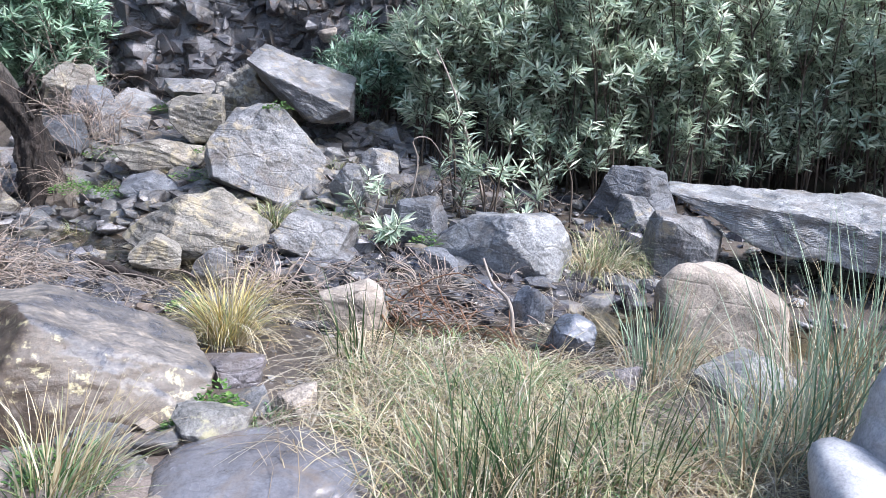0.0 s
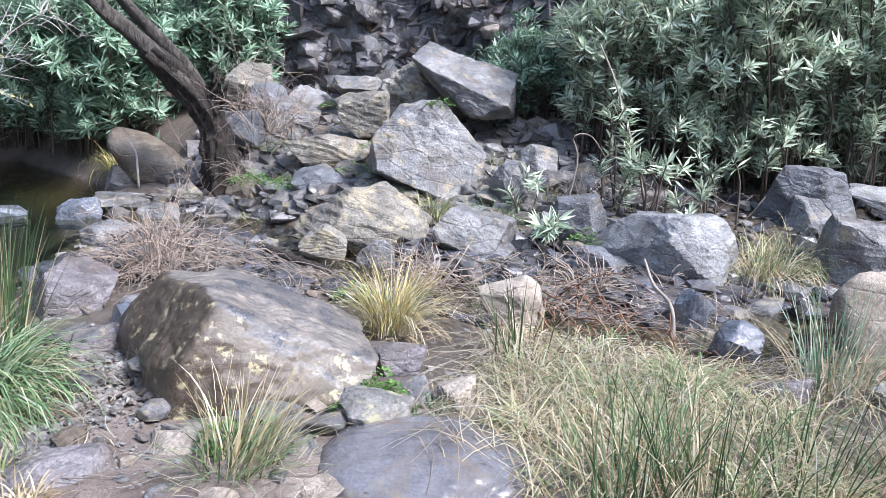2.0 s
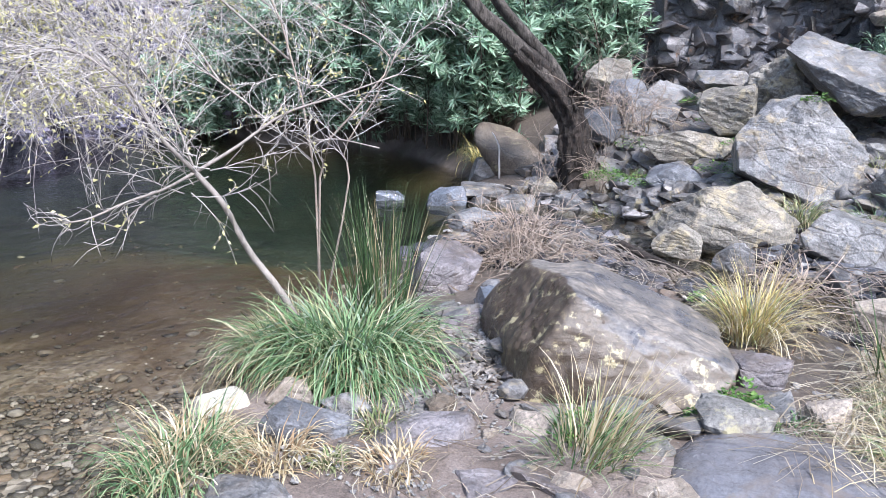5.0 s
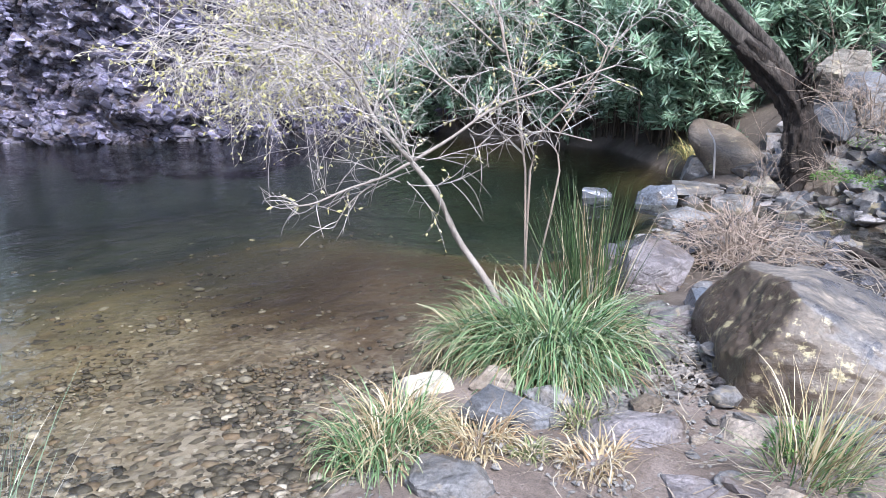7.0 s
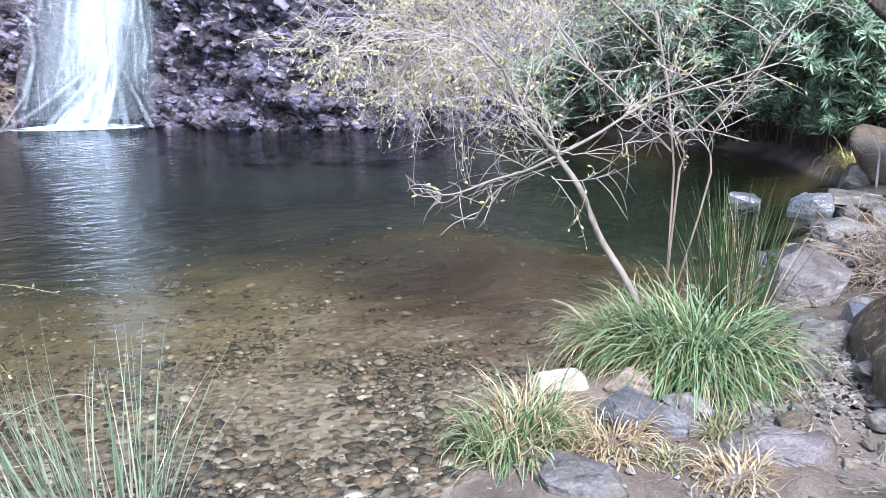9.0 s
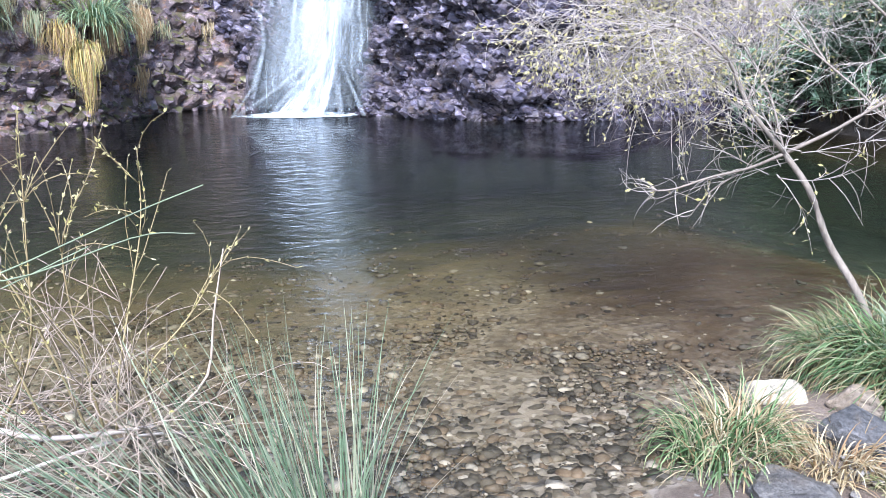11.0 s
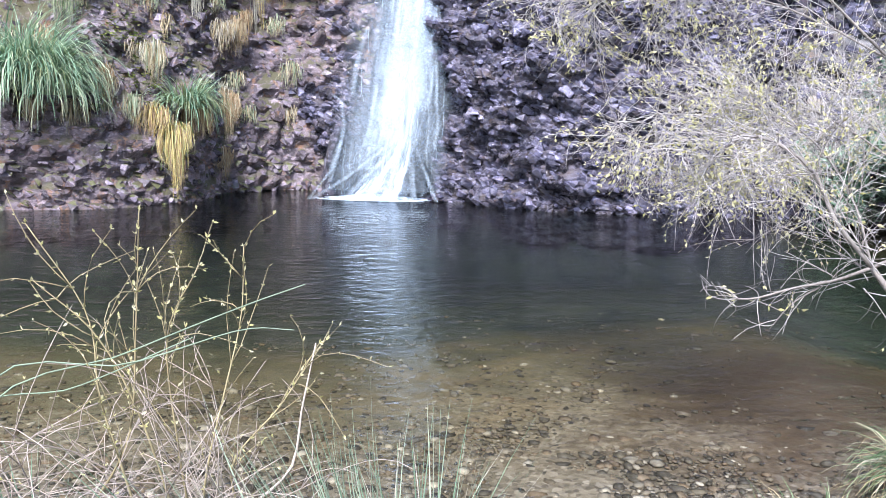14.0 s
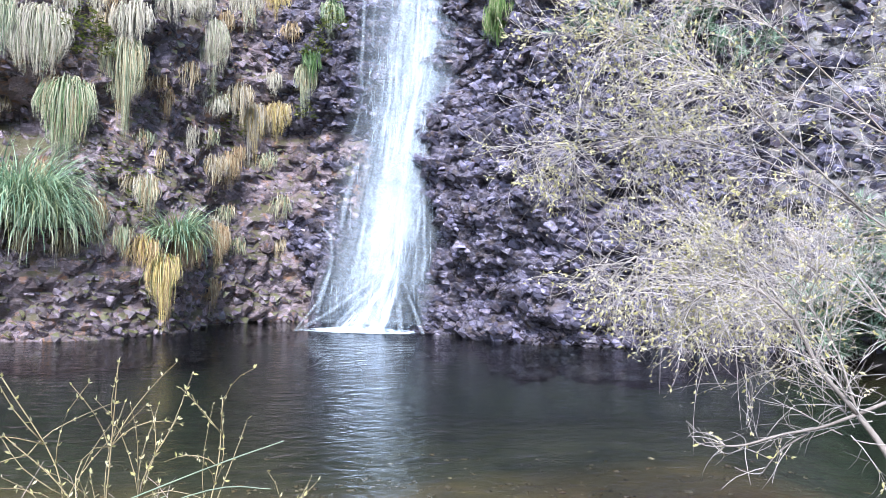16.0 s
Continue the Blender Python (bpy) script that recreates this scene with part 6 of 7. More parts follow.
def willow():
    rng = np.random.default_rng(81)
    tree = thing("willow_tree", "leafless pale-twigged willow with yellow-green buds leaning over the pool", "tree")
    trunk = Geo()
    z0 = 0.02
    tube(trunk, curve_through([(-2.86, 2.62, z0), (-2.94, 2.49, 0.33), (-3.02, 2.38, 0.54), (-3.04, 2.27, 0.77), (-3.1, 2.17, 0.93)], 14), 0.019, 0.012, 8)
    part("trunk", trunk.mesh("trunk", BARK_WILLOW), tree, "pale grey curved trunk")
    twigs, buds = Geo(), []
    lines = [
        ([(-3.1, 2.17, 0.93), (-3.18, 2.06, 0.86), (-3.23, 1.9, 0.82), (-3.27, 1.75, 0.77), (-3.32, 1.66, 0.76)], 0.008, 1, 0.4),
        ([(-3.21, 2.02, 0.83), (-3.27, 1.93, 0.74), (-3.31, 1.86, 0.62)], 0.005, 0, 0.3),
        ([(-2.94, 2.75, 0.05), (-2.92, 2.77, 0.9), (-2.8, 2.88, 1.16), (-2.7, 3.04, 1.39), (-2.88, 3.08, 1.51), (-3.17, 3.08, 1.61)], 0.007, 1, 0.1),
        ([(-2.91, 2.78, 0.91), (-3.04, 2.79, 1.05), (-3.2, 2.76, 1.11), (-3.39, 2.7, 1.07)], 0.004, 1, 0.2),
        ([(-2.8, 2.88, 1.16), (-3.01, 2.82, 1.3), (-3.19, 2.78, 1.32), (-3.38, 2.72, 1.27)], 0.004, 1, 0.2),
        ([(-2.7, 3.04, 1.39), (-2.64, 3.15, 1.52), (-2.5, 3.26, 1.64)], 0.004, 1, 0.1),
        ([(-2.65, 2.89, 1.0), (-2.84, 2.78, 1.04), (-3.0, 2.69, 1.01), (-3.2, 2.62, 1.01)], 0.004, 1, 0.1),
        ([(-2.9, 2.7, 0.05), (-2.79, 2.82, 0.81), (-2.8, 2.81, 0.99), (-2.72, 2.96, 1.24), (-2.64, 3.03, 1.47)], 0.006, 1, 0.1),
        ([(-3.1, 2.17, 0.93), (-3.19, 2.04, 1.12), (-3.30, 1.97, 1.34), (-3.47, 1.80, 1.46), (-3.7, 1.75, 1.35)], 0.011, 2, 0.7),
        ([(-3.1, 2.17, 0.93), (-3.02, 2.34, 1.03), (-2.91, 2.53, 1.17), (-2.81, 2.77, 1.24), (-2.64, 3.03, 1.34)], 0.009, 1, 0.3),
        ([(-2.95, 2.75, 0.0), (-3.05, 2.85, 0.9), (-3.3, 2.85, 1.7), (-3.64, 2.74, 2.19), (-3.87, 2.29, 2.71), (-4.07, 1.98, 2.95)], 0.0065, 2, 0.5),
        ([(-3.2, 2.85, 1.4), (-3.5, 2.5, 1.8), (-3.9, 2.1, 2.1), (-4.25, 1.7, 2.2), (-4.5, 1.45, 2.15)], 0.007, 2, 0.7),
        ([(-3.05, 2.85, 0.9), (-3.3, 2.5, 1.3), (-3.7, 2.2, 1.6), (-4.1, 1.9, 1.65), (-4.3, 1.75, 1.55)], 0.006, 2, 0.7),
        ([(-3.3, 2.85, 1.7), (-3.5, 3.1, 2.2), (-3.7, 3.3, 2.6), (-4.0, 3.4, 2.9)], 0.007, 2, 0.6),
        ([(-3.2, 2.85, 1.4), (-3.5, 3.1, 1.6), (-4.0, 3.3, 1.75), (-4.5, 3.3, 1.7)], 0.007, 2, 0.5),
        ([(-3.64, 2.74, 2.19), (-4.0, 2.6, 2.4), (-4.5, 2.3, 2.5), (-4.9, 2.1, 2.4)], 0.006, 2, 0.8),
        ([(-3.3, 2.5, 1.3), (-3.7, 2.6, 1.5), (-4.2, 2.5, 1.45), (-4.6, 2.4, 1.25)], 0.006, 2, 0.8),
        ([(-3.1, 2.17, 0.93), (-3.3, 2.2, 1.2), (-3.55, 2.15, 1.45), (-3.8, 2.0, 1.6)], 0.006, 2, 0.9),
        ([(-3.5, 2.5, 1.8), (-3.7, 2.0, 2.3), (-3.95, 1.7, 2.6), (-4.2, 1.5, 2.75)], 0.006, 2, 1.0)]
    for _ in range(16):
        d = unit(np.array([rng.normal(-0.35, 0.7), rng.normal(0, 0.7), rng.normal(0.35, 0.5)]))
        grow(twigs, buds, rng, np.array([-3.1, 2.17, 0.93]) + rng.normal(0, 0.05, 3), d, rng.uniform(0.2, 0.45), 0.0028, 1, 0.05, 0.1)
    for pts, r, level, bud in lines:
        path = curve_through(pts, 12)
        limb = Geo()
        tube(limb, path, r, r * 0.45, 6)
        part("limb", limb.mesh("limb", STICK if pts[0][2] < 0.1 else BARK_WILLOW), tree)
        for _ in range((48 if level == 2 else 16) if level else 4):
            k = int(rng.integers(3, 12))
            d = unit(unit(path[k] - path[k - 1]) * 0.8 + rng.normal(0, 0.55, 3))
            grow(twigs, buds, rng, path[k], d, rng.uniform(0.25, 0.55) * (0.45 if level < 2 else 1.0), 0.0024, min(level, 1) if level == 2 else int(rng.random() < 0.3), 0.05, bud * 0.42)
        if level == 2:
            for _ in range(6):
                grow(twigs, buds, rng, path[-1], unit(path[-1] - path[-2] + rng.normal(0, 0.35, 3)), rng.uniform(0.25, 0.5), 0.004, 2, 0.08, bud * 0.6)
    tagged(part("twig_mass", twigs.mesh("twig_mass", TWIG_WILLOW), tree), kind="stuff")
    tagged(part("bud_mass", bud_mesh(buds, rng, 0.023).mesh("bud_mass", BUD, False), tree, "yellow-green opening buds"), kind="stuff")


willow()


def gnarled(g, points, r0, r1, seed, ridges=5, deep=0.36, sides=34, n=90):
    """A twisted trunk with ridges, hollows and torn bark."""
    p = curve_through(points, n)
    d = np.gradient(p, axis=0)
    d /= np.linalg.norm(d, axis=1)[:, None]
    a = np.cross(d, np.array([[0.9, 0.3, 0.1]]))
    a /= np.linalg.norm(a, axis=1)[:, None]
    b = np.cross(d, a)
    v = []
    for i in range(n):
        s = i / (n - 1)
        for k in range(sides):
            w = 2 * math.pi * k / sides
            at = Vector((math.cos(w) * 1.3, math.sin(w) * 1.3, p[i][2] * 1.6 + seed))
            bump = deep * math.sin(ridges * w + 5 * s + 2.5 * noise.noise(at)) * 0.5 + deep * noise.fractal(at * 3.6, 0.7, 2.2, 6)
            r = (r0 + (r1 - r0) * s ** 0.7) * (1 + bump)
            v.append(p[i] + r * (math.cos(w) * a[i] + math.sin(w) * b[i]))
    f = [(i * sides + k, i * sides + (k + 1) % sides, (i + 1) * sides + (k + 1) % sides, (i + 1) * sides + k) for i in range(n - 1) for k in range(sides)]
    f += [tuple(range((n - 1) * sides, n * sides)), tuple(range(sides - 1, -1, -1))]
    g.add(v, f)


def leaning_tree():
    rng = np.random.default_rng(83)
    tree = thing("leaning_tree", "old leaning tree with a dark hollow stump and two grey stems", "tree")
    stump, stem, fork, twigs = Geo(), Geo(), Geo(), Geo()
    x0, y0 = -3.66, 7.09
    gnarled(stump, [(x0 + 0.03, y0 + 0.08, -0.15), (x0, y0, 0.12), (-3.72, 7.06, 0.5), (-3.76, 6.98, 0.84), (-3.93, 6.82, 1.14), (-4.1, 6.56, 1.42)], 0.20, 0.09, 3)
    gnarled(stump, [(-3.70, 7.02, 0.3), (-3.68, 6.98, 0.6), (-3.72, 6.98, 0.9), (-3.78, 6.98, 1.1)], 0.13, 0.07, 6)
    for a in np.linspace(0, 5.6, 7):
        e = np.array([x0 + 0.32 * math.cos(a), y0 + 0.26 * math.sin(a), -0.04])
        gnarled(stump, [(x0 - 0.02, y0, 0.34), (x0 + 0.15 * math.cos(a), y0 + 0.12 * math.sin(a), 0.12), e], 0.085, 0.025, a, 3, 0.2, 9, 12)
    gnarled(stem, [(-3.80, 6.98, 0.84), (-3.90, 6.84, 1.12), (-4.16, 6.44, 1.56), (-4.35, 6.18, 1.84), (-4.9, 5.7, 2.8), (-5.2, 5.4, 3.7)], 0.085, 0.055, 9, 4, 0.2, 16)
    gnarled(fork, [(-3.78, 7.0, 0.92), (-3.89, 6.98, 1.2), (-4.11, 6.73, 1.56), (-4.27, 6.51, 1.84), (-4.7, 6.2, 2.6), (-4.9, 6.1, 3.6)], 0.062, 0.048, 14, 3, 0.2, 14)
    for k in range(14):
        p = np.array([-3.70 + abs(rng.normal(0, 0.05)), 6.95 + rng.normal(0, 0.05), 0.98 + rng.uniform(-0.2, 0.25)])
        tube(stump, [p, p + np.array([rng.normal(0.03, 0.04), -0.04, 0.09]), p + np.array([rng.normal(0.05, 0.05), -0.05, rng.uniform(0.12, 0.24)])], 0.028, 0.004, 5)
    buds = []
    for k in range(26):
        grow(twigs, buds, rng, np.array([x0 + rng.uniform(-0.3, 0.5), y0 + rng.uniform(-0.3, 0.2), rng.uniform(0.02, 0.2)]), unit(np.array([rng.normal(0, 0.3), rng.normal(0, 0.3), 1])), rng.uniform(0.2, 0.5), 0.0035, 1, 0.1, 0)
    for k in range(14):
        grow(twigs, buds, rng, np.array([-3.45 + rng.uniform(-0.15, 0.25), 7.3, rng.uniform(0.5, 0.9)]), unit(np.array([rng.normal(0, 0.25), rng.normal(0, 0.2), 1])), rng.uniform(0.4, 0.8), 0.004, 1, 0.1, 0)
    part("stump", stump.mesh("stump", BARK_DARK), tree, "dark rotten stump with torn bark")
    part("stem", stem.mesh("stem", BARK_GREY), tree, "long bare grey stem")
    part("stem", fork.mesh("stem", BARK_GREY), tree, "second bare grey stem")
    tagged(part("sucker_growth", twigs.mesh("sucker_growth", DEAD_STEM), tree, "dry suckers round the foot"), kind="stuff")


leaning_tree()


def dead_plant(label, at, spread, tall, count, seed):
    """A matted heap of dry stalks."""
    rng = np.random.default_rng(seed)
    g, buds = Geo(), []
    ob = thing("dead_plant", label, "plant", "dead plants", pose(*at))
    for k in range(12):
        a, out = rng.uniform(0, 6.28), rng.uniform(0.3, 1.0) * spread
        stalk = Geo()
        tube(stalk, curve_through([(0.3 * out * math.cos(a), 0.3 * out * math.sin(a), 0), (0.6 * out * math.cos(a), 0.6 * out * math.sin(a), tall * 0.5), (out * math.cos(a + 0.3), out * math.sin(a + 0.3), tall * rng.uniform(0.5, 0.9))], 8), 0.006, 0.003, 5)
        part("stalk", stalk.mesh("stalk", DEAD_STEM), ob)
    for _ in range(count):
        p = np.array([rng.normal(0, spread * 0.5), rng.normal(0, spread * 0.5), rng.uniform(0, tall * 0.5)])
        d = unit(np.array([rng.normal(0, 0.8), rng.normal(0, 0.8), rng.uniform(-0.1, 0.9)]))
        grow(g, buds, rng, p, d, tall * rng.uniform(0.4, 0.8), 0.0042, 1, 0.3, 0)
    tagged(part("stalk_mass", g.mesh("stalk_mass", DEAD_STEM), ob), kind="stuff")
    return ob


dead_plant("heap of grey-brown dead stalks at the stream's mouth", (-2.8, 4.5, 0.02), 0.3, 0.5, 110, 961)
dead_plant("brown dead stalks hanging down the slope behind the tree", (-3.3, 7.75, 0.62), 0.34, 0.5, 60, 962)
dead_plant("dry stalks caught under the oleanders", (-0.15, 5.05, 0.0), 0.4, 0.3, 50, 963)
dead_plant("dry stalks behind the stones", (-1.2, 5.05, -0.02), 0.4, 0.28, 50, 964)
for k, (x, y, n, ln) in enumerate(((-2.05, 7.35, 90, 0.2), (-2.5, 7.3, 80, 0.16), (-3.05, 7.2, 90, 0.18), (-2.9, 7.75, 80, 0.2), (-2.2, 7.9, 80, 0.2), (-3.4, 7.7, 80, 0.2), (-1.95, 6.75, 110, 0.26), (-2.35, 6.5, 60, 0.14), (-3.1, 6.6, 70, 0.14), (-1.1, 7.5, 70, 0.24), (-1.05, 6.25, 110, 0.34), (-0.6, 6.9, 70, 0.26))):
    tuft("short fresh grass growing in a gap of the rocks", (x, y), [("fresh_grass", GRASS_FRESH, n, 0.12, ln, 60, 150, 0.006), ("dry_grass", GRASS_DRY, n // 2, 0.14, ln, 65, 160, 0.006)], 970 + k)


def shrub():
    rng = np.random.default_rng(87)
    ob = thing("willow_shrub", "low bare shrub with tangled grey twigs and budding upright shoots", "bush")
    limbs, shoots, twigs, buds = Geo(), Geo(), Geo(), []
    tube(limbs, curve_through([(-2.3, -1.45, 0.05), (-2.54, -1.22, 0.3), (-2.55, -1.05, 0.33), (-2.54, -0.89, 0.41), (-2.54, -0.68, 0.34), (-2.57, -0.40, 0.32)], 20), 0.013, 0.007, 7)
    tube(twigs, curve_through([(-2.57, -0.40, 0.32), (-2.52, -0.25, 0.47), (-2.52, -0.21, 0.67), (-2.52, -0.17, 0.86)], 12), 0.006, 0.002, 5)
    tube(limbs, curve_through([(-2.3, -1.3, 0.05), (-2.45, -1.1, 0.2), (-2.5, -0.8, 0.26), (-2.6, -0.5, 0.28), (-2.7, -0.3, 0.22)], 16), 0.010, 0.004, 5)
    for pts in ([(-2.56, -0.51, 0.32), (-2.51, -0.48, 0.52), (-2.51, -0.43, 0.73), (-2.52, -0.38, 0.95), (-2.52, -0.37, 1.15)],
                [(-2.54, -0.68, 0.34), (-2.48, -0.72, 0.57), (-2.47, -0.76, 0.76), (-2.47, -0.78, 0.98), (-2.44, -0.91, 1.23)],
                [(-2.56, -0.82, 0.37), (-2.48, -0.69, 0.62), (-2.49, -0.66, 0.94), (-2.49, -0.64, 1.26)],
                [(-2.55, -0.58, 0.33), (-2.49, -0.66, 0.68), (-2.47, -0.76, 0.92), (-2.44, -0.90, 1.08)],
                [(-2.56, -0.54, 0.32), (-2.50, -0.56, 0.57), (-2.50, -0.58, 0.90), (-2.51, -0.49, 1.10)],
                [(-2.57, -0.40, 0.32), (-2.52, -0.41, 0.51), (-2.52, -0.27, 0.68), (-2.52, -0.16, 0.86)]):
        path = curve_through(pts, 18)
        tube(shoots, path, 0.0042, 0.0013, 5)
        for k in range(5, 18):
            for _ in range(4):
                buds.append((path[k], unit(unit(path[k] - path[k - 1]) * 0.8 + rng.normal(0, 0.5, 3))))
        for _ in range(10):
            k = int(rng.integers(4, 16))
            d = unit(unit(path[k] - path[k - 1]) + rng.normal(0, 0.45, 3))
            grow(shoots, buds, rng, path[k], d, rng.uniform(0.14, 0.36), 0.0018, 0, -0.05, 1.0)
    for _ in range(60):
        p = np.array([-2.5 + rng.normal(0, 0.14), rng.uniform(-1.25, -0.3), rng.uniform(0.1, 0.36)])
        d = unit(np.array([rng.normal(0, 0.5), rng.normal(0.1, 0.9), rng.uniform(-0.1, 0.9)]))
        grow(twigs, buds, rng, p, d, rng.uniform(0.3, 0.7), 0.0032, 1, 0.1, 0.12)
    part("branch", limbs.mesh("branch", TWIG_WILLOW), ob, "pale crooked branches")
    tagged(part("shoot_growth", shoots.mesh("shoot_growth", TWIG_OLIVE), ob, "yellow-green upright shoots"), kind="stuff")
    tagged(part("twig_mass", twigs.mesh("twig_mass", TWIG_TAN), ob, "tangled dead grey twigs"), kind="stuff")
    tagged(part("bud_mass", bud_mesh(buds, rng, 0.014).mesh("bud_mass", BUD, False), ob, "yellow-green opening buds"), kind="stuff")
    for pts in ([(-2.38, -1.25, 0.05), (-2.40, -1.04, 0.73), (-2.39, -0.67, 0.89), (-2.32, -0.38, 1.02), (-2.27, -0.21, 1.09)],
                [(-2.36, -1.22, 0.05), (-2.40, -1.03, 0.80), (-2.39, -0.67, 0.86), (-2.32, -0.38, 0.96), (-2.27, -0.24, 0.97)],
                [(-2.36, -1.28, 0.05), (-2.42, -1.1, 0.7), (-2.4, -0.8, 0.8), (-2.38, -0.5, 0.93)]):
        g = Geo()
        tube(g, curve_through(pts, 20), 0.003, 0.0015, 5)
        thing("long_rush", "single long bent rush stem crossing the shrub", "rush", "long rush stems", mesh=g.mesh("long_rush", RUSH))


shrub()


# ---- driftwood, herbs and litter ----
def sticks(name, label, box, count, length, thick, material, seed, along=(1, 0), lift=0.12):
    """A tangle of dry sticks lying over the ground."""
    rng = np.random.default_rng(seed)
    ob = thing(name, label, "driftwood", "driftwood")
    (x0, y0), (x1, y1) = box
    for _ in range(count):
        s = rng.random()
        x, y = x0 + (x1 - x0) * s + rng.normal(0, 0.1), y0 + (y1 - y0) * s + rng.normal(0, 0.12)
        ln = length * rng.uniform(0.4, 1.2)
        a = math.atan2(along[1], along[0]) + rng.normal(0, 0.45)
        d = np.array([math.cos(a), math.sin(a), 0])
        pts = []
        for k in (-0.5, -0.2, 0.15, 0.5):
            q = np.array([x, y, 0]) + d * ln * k + np.array([0, 0, 1]) * rng.normal(0, 0.015)
            q[:2] += rng.normal(0, 0.015, 2)
            q[2] += height(q[0], q[1]) + lift * rng.random() + 0.02
            pts.append(q)
        g = Geo()
        tube(g, curve_through(pts, 8), thick * rng.uniform(0.5, 1.3), thick * 0.35, 5)
        part("stick", g.mesh("stick", material), ob)
    return ob


sticks("stick_heap", "tangle of grey dry sticks across the stream bed", ((-1.0, 5.2), (0.25, 4.55)), 100, 0.75, 0.0055, STICK, 901, (1, -0.35))
sticks("stick_heap", "reddish dry sticks and reeds in the hollow", ((-0.35, 4.75), (0.3, 4.35)), 46, 0.55, 0.006, STICK_RED, 902, (1, -0.6), 0.2)
sticks("stick_heap", "pale dry reeds lying behind the big boulder", ((-3.0, 4.9), (-1.5, 4.75)), 90, 0.6, 0.0045, STICK, 903, (1, -0.1))
sticks("stick_heap", "fine pale twigs and reeds on the bank", ((-0.2, 4.2), (0.9, 3.9)), 40, 0.5, 0.005, STICK, 905, (1, -0.2))
sticks("stick_heap", "dry grey twigs at the foot of the oleanders", ((-0.9, 6.9), (0.9, 6.9)), 46, 0.5, 0.005, STICK, 906, (1, 0.1), 0.3)
for label, pts, r, mat in (("upright pale bent stick on the far bank", [(-4.55, 7.05, 0.1), (-4.55, 7.04, 0.3), (-4.56, 7.04, 0.45), (-4.63, 7.02, 0.58)], 0.012, TWIG_WILLOW),
                           ("dark wet log lying in the hollow", [(-2.3, 5.0, 0.16), (-1.92, 4.86, 0.11), (-1.5, 4.72, 0.08)], 0.03, BARK_DARK),
                           ("bare pale stick leaning on the wet rocks", [(0.37, 4.49, -0.06), (0.34, 4.54, 0.16), (0.24, 4.69, 0.24), (0.18, 4.8, 0.36)], 0.013, STICK),
                           ("curved bare stem arching under the oleander", [(-0.42, 6.75, 0.2), (-0.34, 6.79, 0.67), (-0.39, 6.79, 0.86), (-0.25, 6.8, 0.88), (-0.11, 6.8, 0.70)], 0.008, STICK),
                           ("thin bare pole standing among the oleanders", [(0.25, 7.2, 0.3), (0.08, 7.3, 0.83), (-0.10, 7.3, 1.32), (-0.25, 7.3, 1.62)], 0.012, STICK)):
    g = Geo()
    tube(g, curve_through(pts, 14), r, r * 0.6, 7)
    thing("branch", label, "driftwood", "driftwood", mesh=g.mesh("branch", mat))


def herb(label, at, radius, tall, count, seed, material=HERB, size=0.022):
    rng = np.random.default_rng(seed)
    z = at[2] if len(at) > 2 else height(at[0], at[1])
    g = Geo()
    p, d, n = [], [], []
    for _ in range(count):
        r, a = radius * math.sqrt(rng.random()), rng.uniform(0, 6.283)
        p.append((r * math.cos(a), r * math.sin(a), tall * rng.random() * (1.1 - r / radius)))
        d.append(unit(np.array([math.cos(a) + rng.normal(0, 0.6), math.sin(a) + rng.normal(0, 0.6), rng.uniform(-0.2, 0.7)])))
        n.append(unit(np.array([rng.normal(0, 0.3), rng.normal(0, 0.3), 1])))
    ls = size * rng.uniform(0.6, 1.4, count)
    leaf_blades(g, p, d, n, ls, ls * 0.7)
    ob = thing("herb", label, "plant", "small herbs", pose(at[0], at[1], z))
    tagged(part("foliage", g.mesh("foliage", material, False), ob), kind="stuff")
    return ob


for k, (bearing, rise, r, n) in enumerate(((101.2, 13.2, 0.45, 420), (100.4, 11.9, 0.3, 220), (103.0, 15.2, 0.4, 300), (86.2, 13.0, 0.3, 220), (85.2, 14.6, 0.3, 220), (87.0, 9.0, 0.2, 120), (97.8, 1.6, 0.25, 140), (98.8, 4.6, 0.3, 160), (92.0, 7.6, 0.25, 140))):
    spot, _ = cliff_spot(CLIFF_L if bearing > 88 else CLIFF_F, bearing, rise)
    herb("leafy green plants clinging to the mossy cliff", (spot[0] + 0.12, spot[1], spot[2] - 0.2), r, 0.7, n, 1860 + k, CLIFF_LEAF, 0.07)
for k, (x, y, z, r, tall, n) in enumerate(((-0.90, 2.98, 0.06, 0.13, 0.2, 700), (-1.0, 2.86, 0.02, 0.13, 0.15, 520), (-3.2, 6.7, 0.3, 0.2, 0.14, 420), (-2.9, 6.75, 0.28, 0.16, 0.12, 300), (-2.3, 7.0, 0.42, 0.2, 0.1, 260), (-3.3, 7.5, 0.5, 0.2, 0.12, 260), (-2.6, 7.9, 0.75, 0.22, 0.12, 260), (-3.6, 8.0, 0.85, 0.2, 0.14, 240), (-2.9, 8.2, 0.9, 0.2, 0.12, 240), (-4.7, 7.6, 0.25, 0.25, 0.25, 400), (-2.25, 7.4, 0.6, 0.16, 0.1, 200), (-1.55, 6.95, 1.05, 0.12, 0.08, 160), (-1.35, 2.5, 0.08, 0.12, 0.1, 160), (-2.05, 4.05, 0.1, 0.12, 0.08, 160), (-1.45, 4.3, 0.1, 0.12, 0.1, 200), (-0.2, 5.9, 0.2, 0.12, 0.1, 140))):
    herb("fresh green herb growing between the rocks", (x, y, z), r, tall, n, 930 + k)


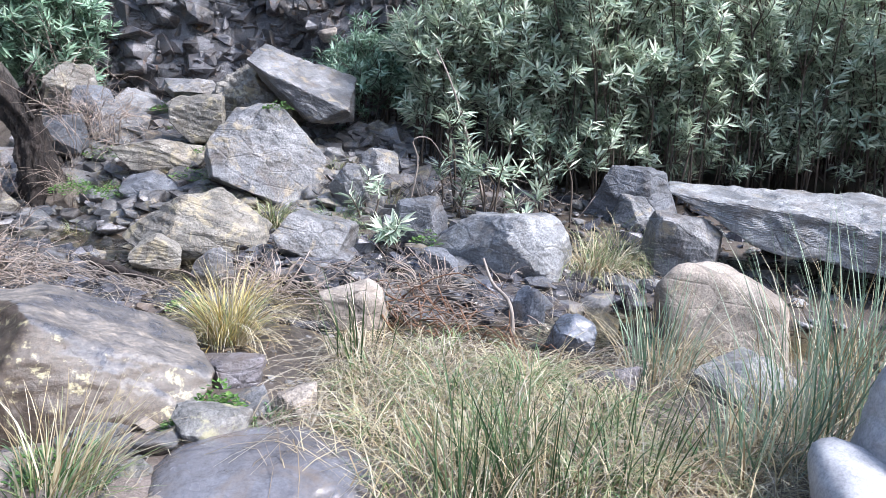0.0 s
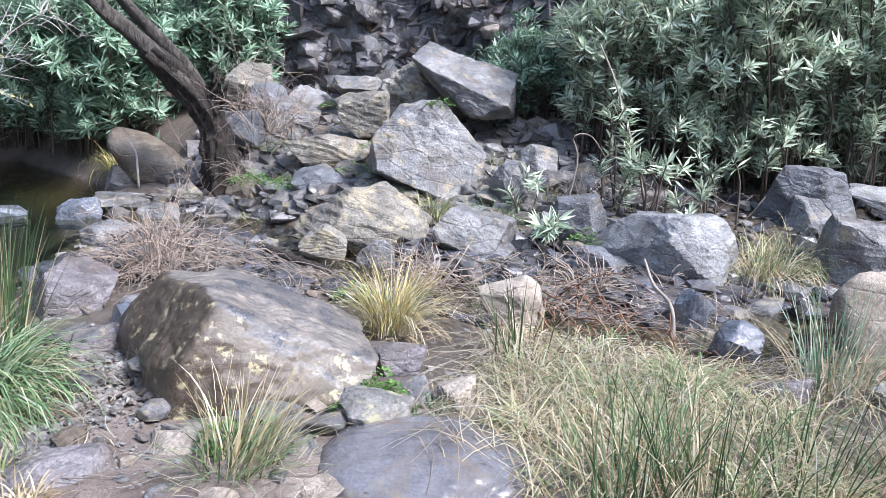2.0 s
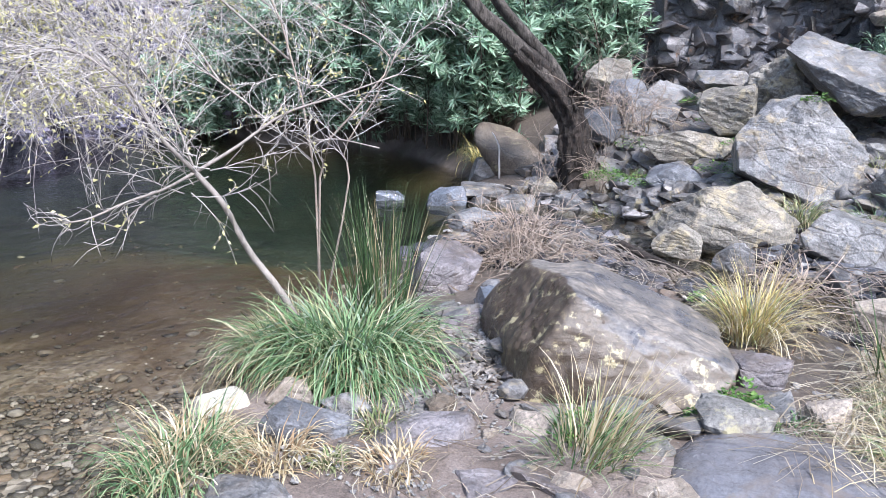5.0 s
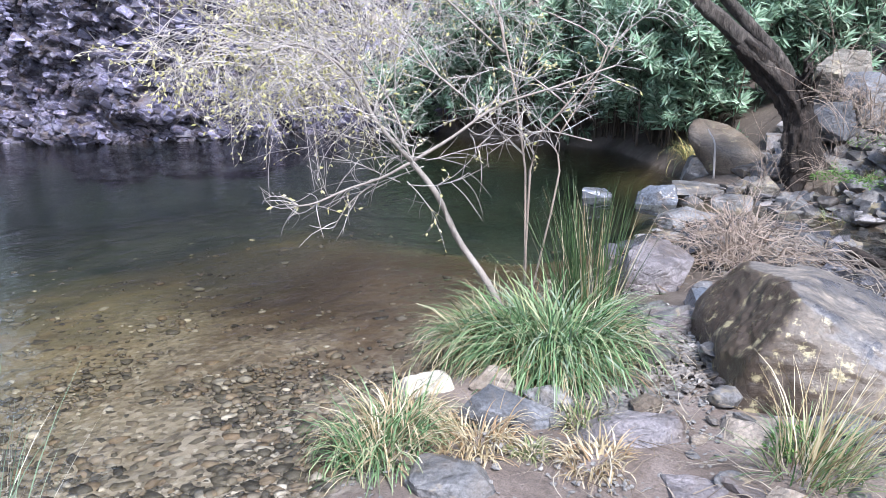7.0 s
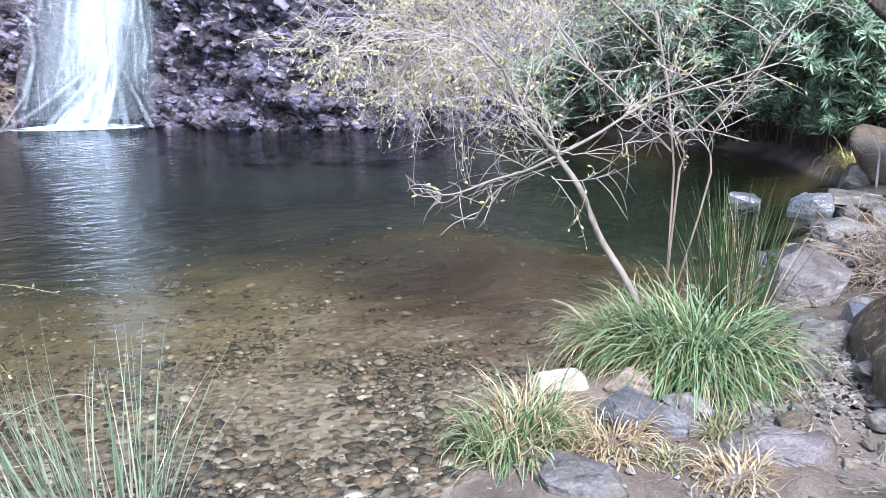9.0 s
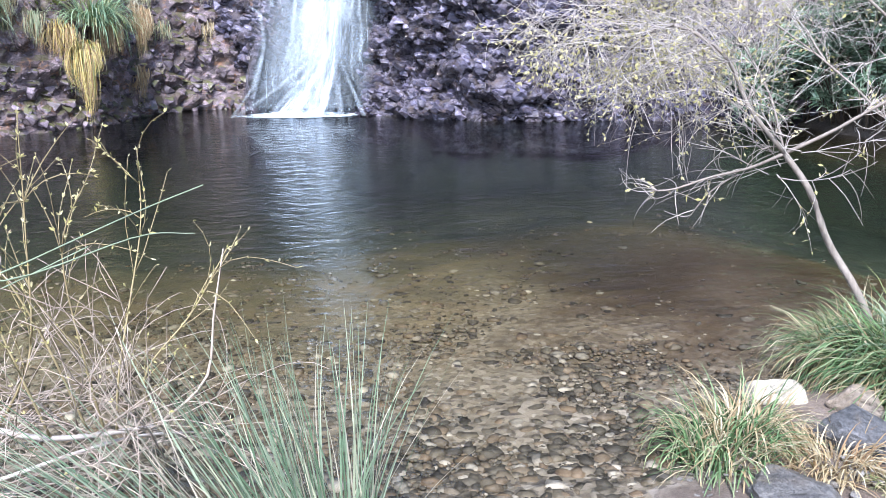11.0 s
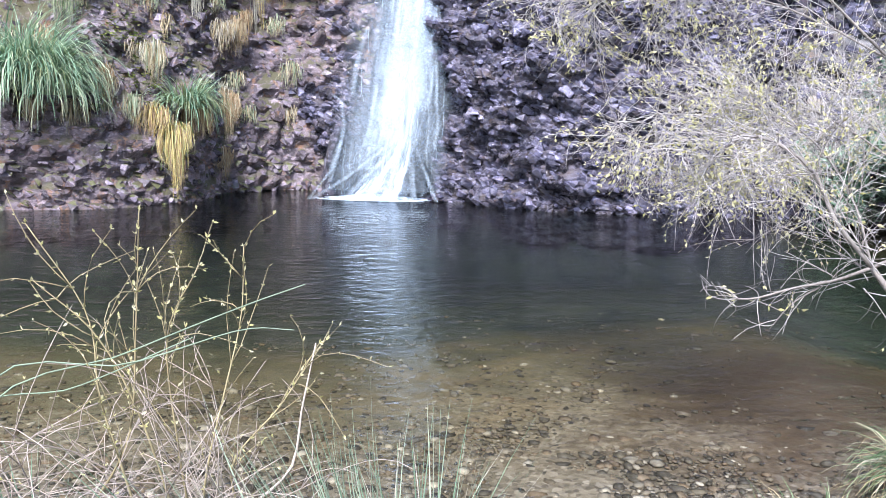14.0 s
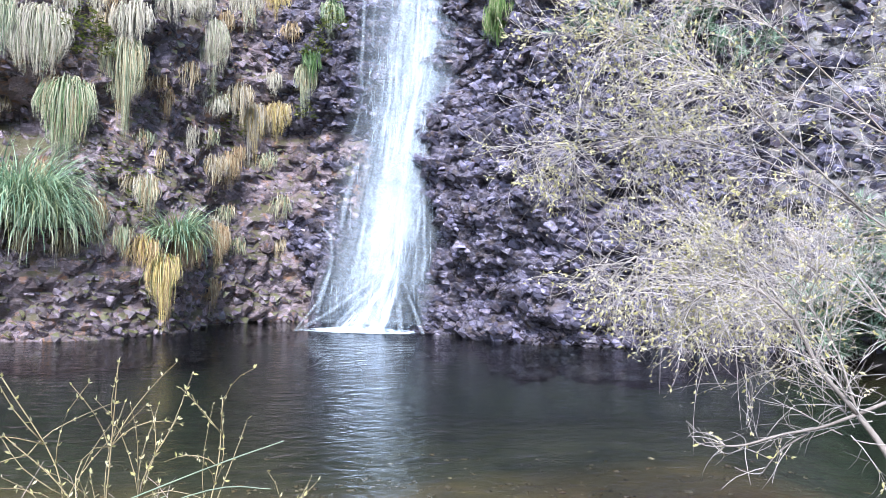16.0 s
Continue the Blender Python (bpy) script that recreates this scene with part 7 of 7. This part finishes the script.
def litter():
    rng = np.random.default_rng(950)
    g = Geo()
    p, d, n = [], [], []
    for _ in range(3800):
        x, y = rng.uniform(-4, 2.6), rng.uniform(3.6, 8.6)
        if inside(np.array([x]), np.array([y]), SHORE)[0]:
            continue
        p.append((x, y, height(x, y) + 0.02 + 0.03 * rng.random()))
        d.append(unit(np.array([rng.normal(), rng.normal(), rng.normal(0, 0.25)])))
        n.append(unit(np.array([rng.normal(0, 0.4), rng.normal(0, 0.4), 1])))
    ls = rng.uniform(0.03, 0.1, len(p))
    leaf_blades(g, p, d, n, ls, ls * 0.2)
    thing("leaf_litter", "brown dead leaves strewn over the stream bed", "leaves", mesh=g.mesh("leaf_litter", LITTER, False), kind="stuff")


litter()


def fallen_straw(label, box, count, length, material, seed, lift=0.1):
    """Dry blades and stalks lying criss-cross over the ground."""
    rng = np.random.default_rng(seed)
    (x0, x1), (y0, y1) = box
    x, y = rng.uniform(x0, x1, count), rng.uniform(y0, y1, count)
    keep = np.array([noise.noise((a * 1.6, b * 1.6, seed)) for a, b in zip(x, y)]) > -0.15
    x, y = x[keep], y[keep]
    n = len(x)
    a, turn, ln = rng.uniform(0, 6.283, n), rng.normal(0, 0.35, n), length * rng.uniform(0.4, 1.2, n)
    up, w = lift * rng.random(n) ** 1.5, rng.uniform(0.001, 0.003, n)
    rows = []
    for k in range(5):
        q = k / 4
        px, py = x + ln * (q - 0.5) * np.cos(a + turn * q), y + ln * (q - 0.5) * np.sin(a + turn * q)
        z = ground_height(px, py, False) + 0.015 + up * (0.3 + math.sin(math.pi * q)) + 0.02 * rng.random(n)
        ww = w * (1 - 0.7 * q)
        rows += [np.stack([px + ww * np.sin(a), py - ww * np.cos(a), z], 1), np.stack([px - ww * np.sin(a), py + ww * np.cos(a), z + 0.3 * ww], 1)]
    v = np.stack(rows, 1).reshape(-1, 3)
    g = Geo()
    g.add(v, [(10 * b + 2 * k, 10 * b + 2 * k + 1, 10 * b + 2 * k + 3, 10 * b + 2 * k + 2) for b in range(n) for k in range(4)])
    thing("fallen_straw", label, "straw", mesh=g.mesh("fallen_straw", material, False), kind="stuff")


fallen_straw("pale dry straw strewn criss-cross over the grassy bank", ((-0.55, 1.4), (2.5, 4.2)), 2600, 0.5, GRASS_DRY, 981, 0.10)
fallen_straw("bleached grey grass lying over the bank", ((-0.7, 1.6), (2.5, 4.6)), 2200, 0.55, STRAW_OLD, 982, 0.10)
fallen_straw("dead straw caught among the stones of the stream bed", ((-3.1, 1.0), (4.2, 5.4)), 1700, 0.5, STRAW_OLD, 983, 0.08)
fallen_straw("scraps of straw on the muddy bank", ((-2.5, -0.6), (1.6, 3.0)), 420, 0.22, STRAW_OLD, 984, 0.02)


def sharp_rubble(label, box, count, size, material, seed):
    """Angular stones packed between the larger rocks."""
    rng = np.random.default_rng(seed)
    forms = [hull_form(rng, f) for f in rng.uniform(0.25, 0.6, 12)]
    (x0, x1), (y0, y1) = box
    x, y = rng.uniform(x0, x1, count), rng.uniform(y0, y1, count)
    land = ~inside(x, y, SHORE)
    x, y = x[land], y[land]
    z = ground_height(x, y, False)
    g = Geo()
    for k in range(len(x)):
        s = size[0] + (size[1] - size[0]) * rng.random() ** 2.5
        m = np.array(pose(0, 0, 0, rng.normal(0, 14), rng.normal(8, 14), rng.uniform(0, 360)))[:3, :3]
        v, f = forms[int(rng.integers(12))]
        g.add(v * s @ m.T + np.array([x[k], y[k], z[k] + 0.1 * s]), f)
    thing("rubble", label, "rubble", mesh=g.mesh("rubble", material, False), kind="stuff")


SLOPE_CHIP = rock_material("slope_chips", (0.024, 0.024, 0.027), (0.088, 0.09, 0.098), (0.224, 0.22, 0.22), lichen=(0.2, 0.168, 0.104), amount=0.58, rough=0.5, wet=0.2, bump=0.012, island=0.6)
WET_CHIP = rock_material("wet_stream_chips", (0.012, 0.012, 0.014), (0.045, 0.046, 0.053), (0.15, 0.155, 0.175), rough=0.26, wet=0.18, bump=0.01, island=0.7)
MUD_CHIP = rock_material("bank_chips", (0.035, 0.033, 0.032), (0.11, 0.105, 0.102), (0.24, 0.23, 0.22), rough=0.5, wet=0.2, bump=0.008, island=0.6)
sharp_rubble("broken grey plates of rock packed over the slope", ((-4.3, 0.4), (6.5, 9.0)), 2400, (0.025, 0.15), SLOPE_CHIP, 1901)
sharp_rubble("black wet stones glinting in the stream bed", ((-3.6, 1.4), (4.3, 6.4)), 3000, (0.02, 0.12), WET_CHIP, 1902)
sharp_rubble("dark stones under the oleanders", ((-0.5, 5.5), (5.4, 7.8)), 900, (0.03, 0.13), WET_CHIP, 1903)
sharp_rubble("dark grit and chips between the grass clump and the boulder", ((-2.35, -1.9), (2.2, 3.6)), 1500, (0.008, 0.03), MUD_CHIP, 1904)
scatter_stones()
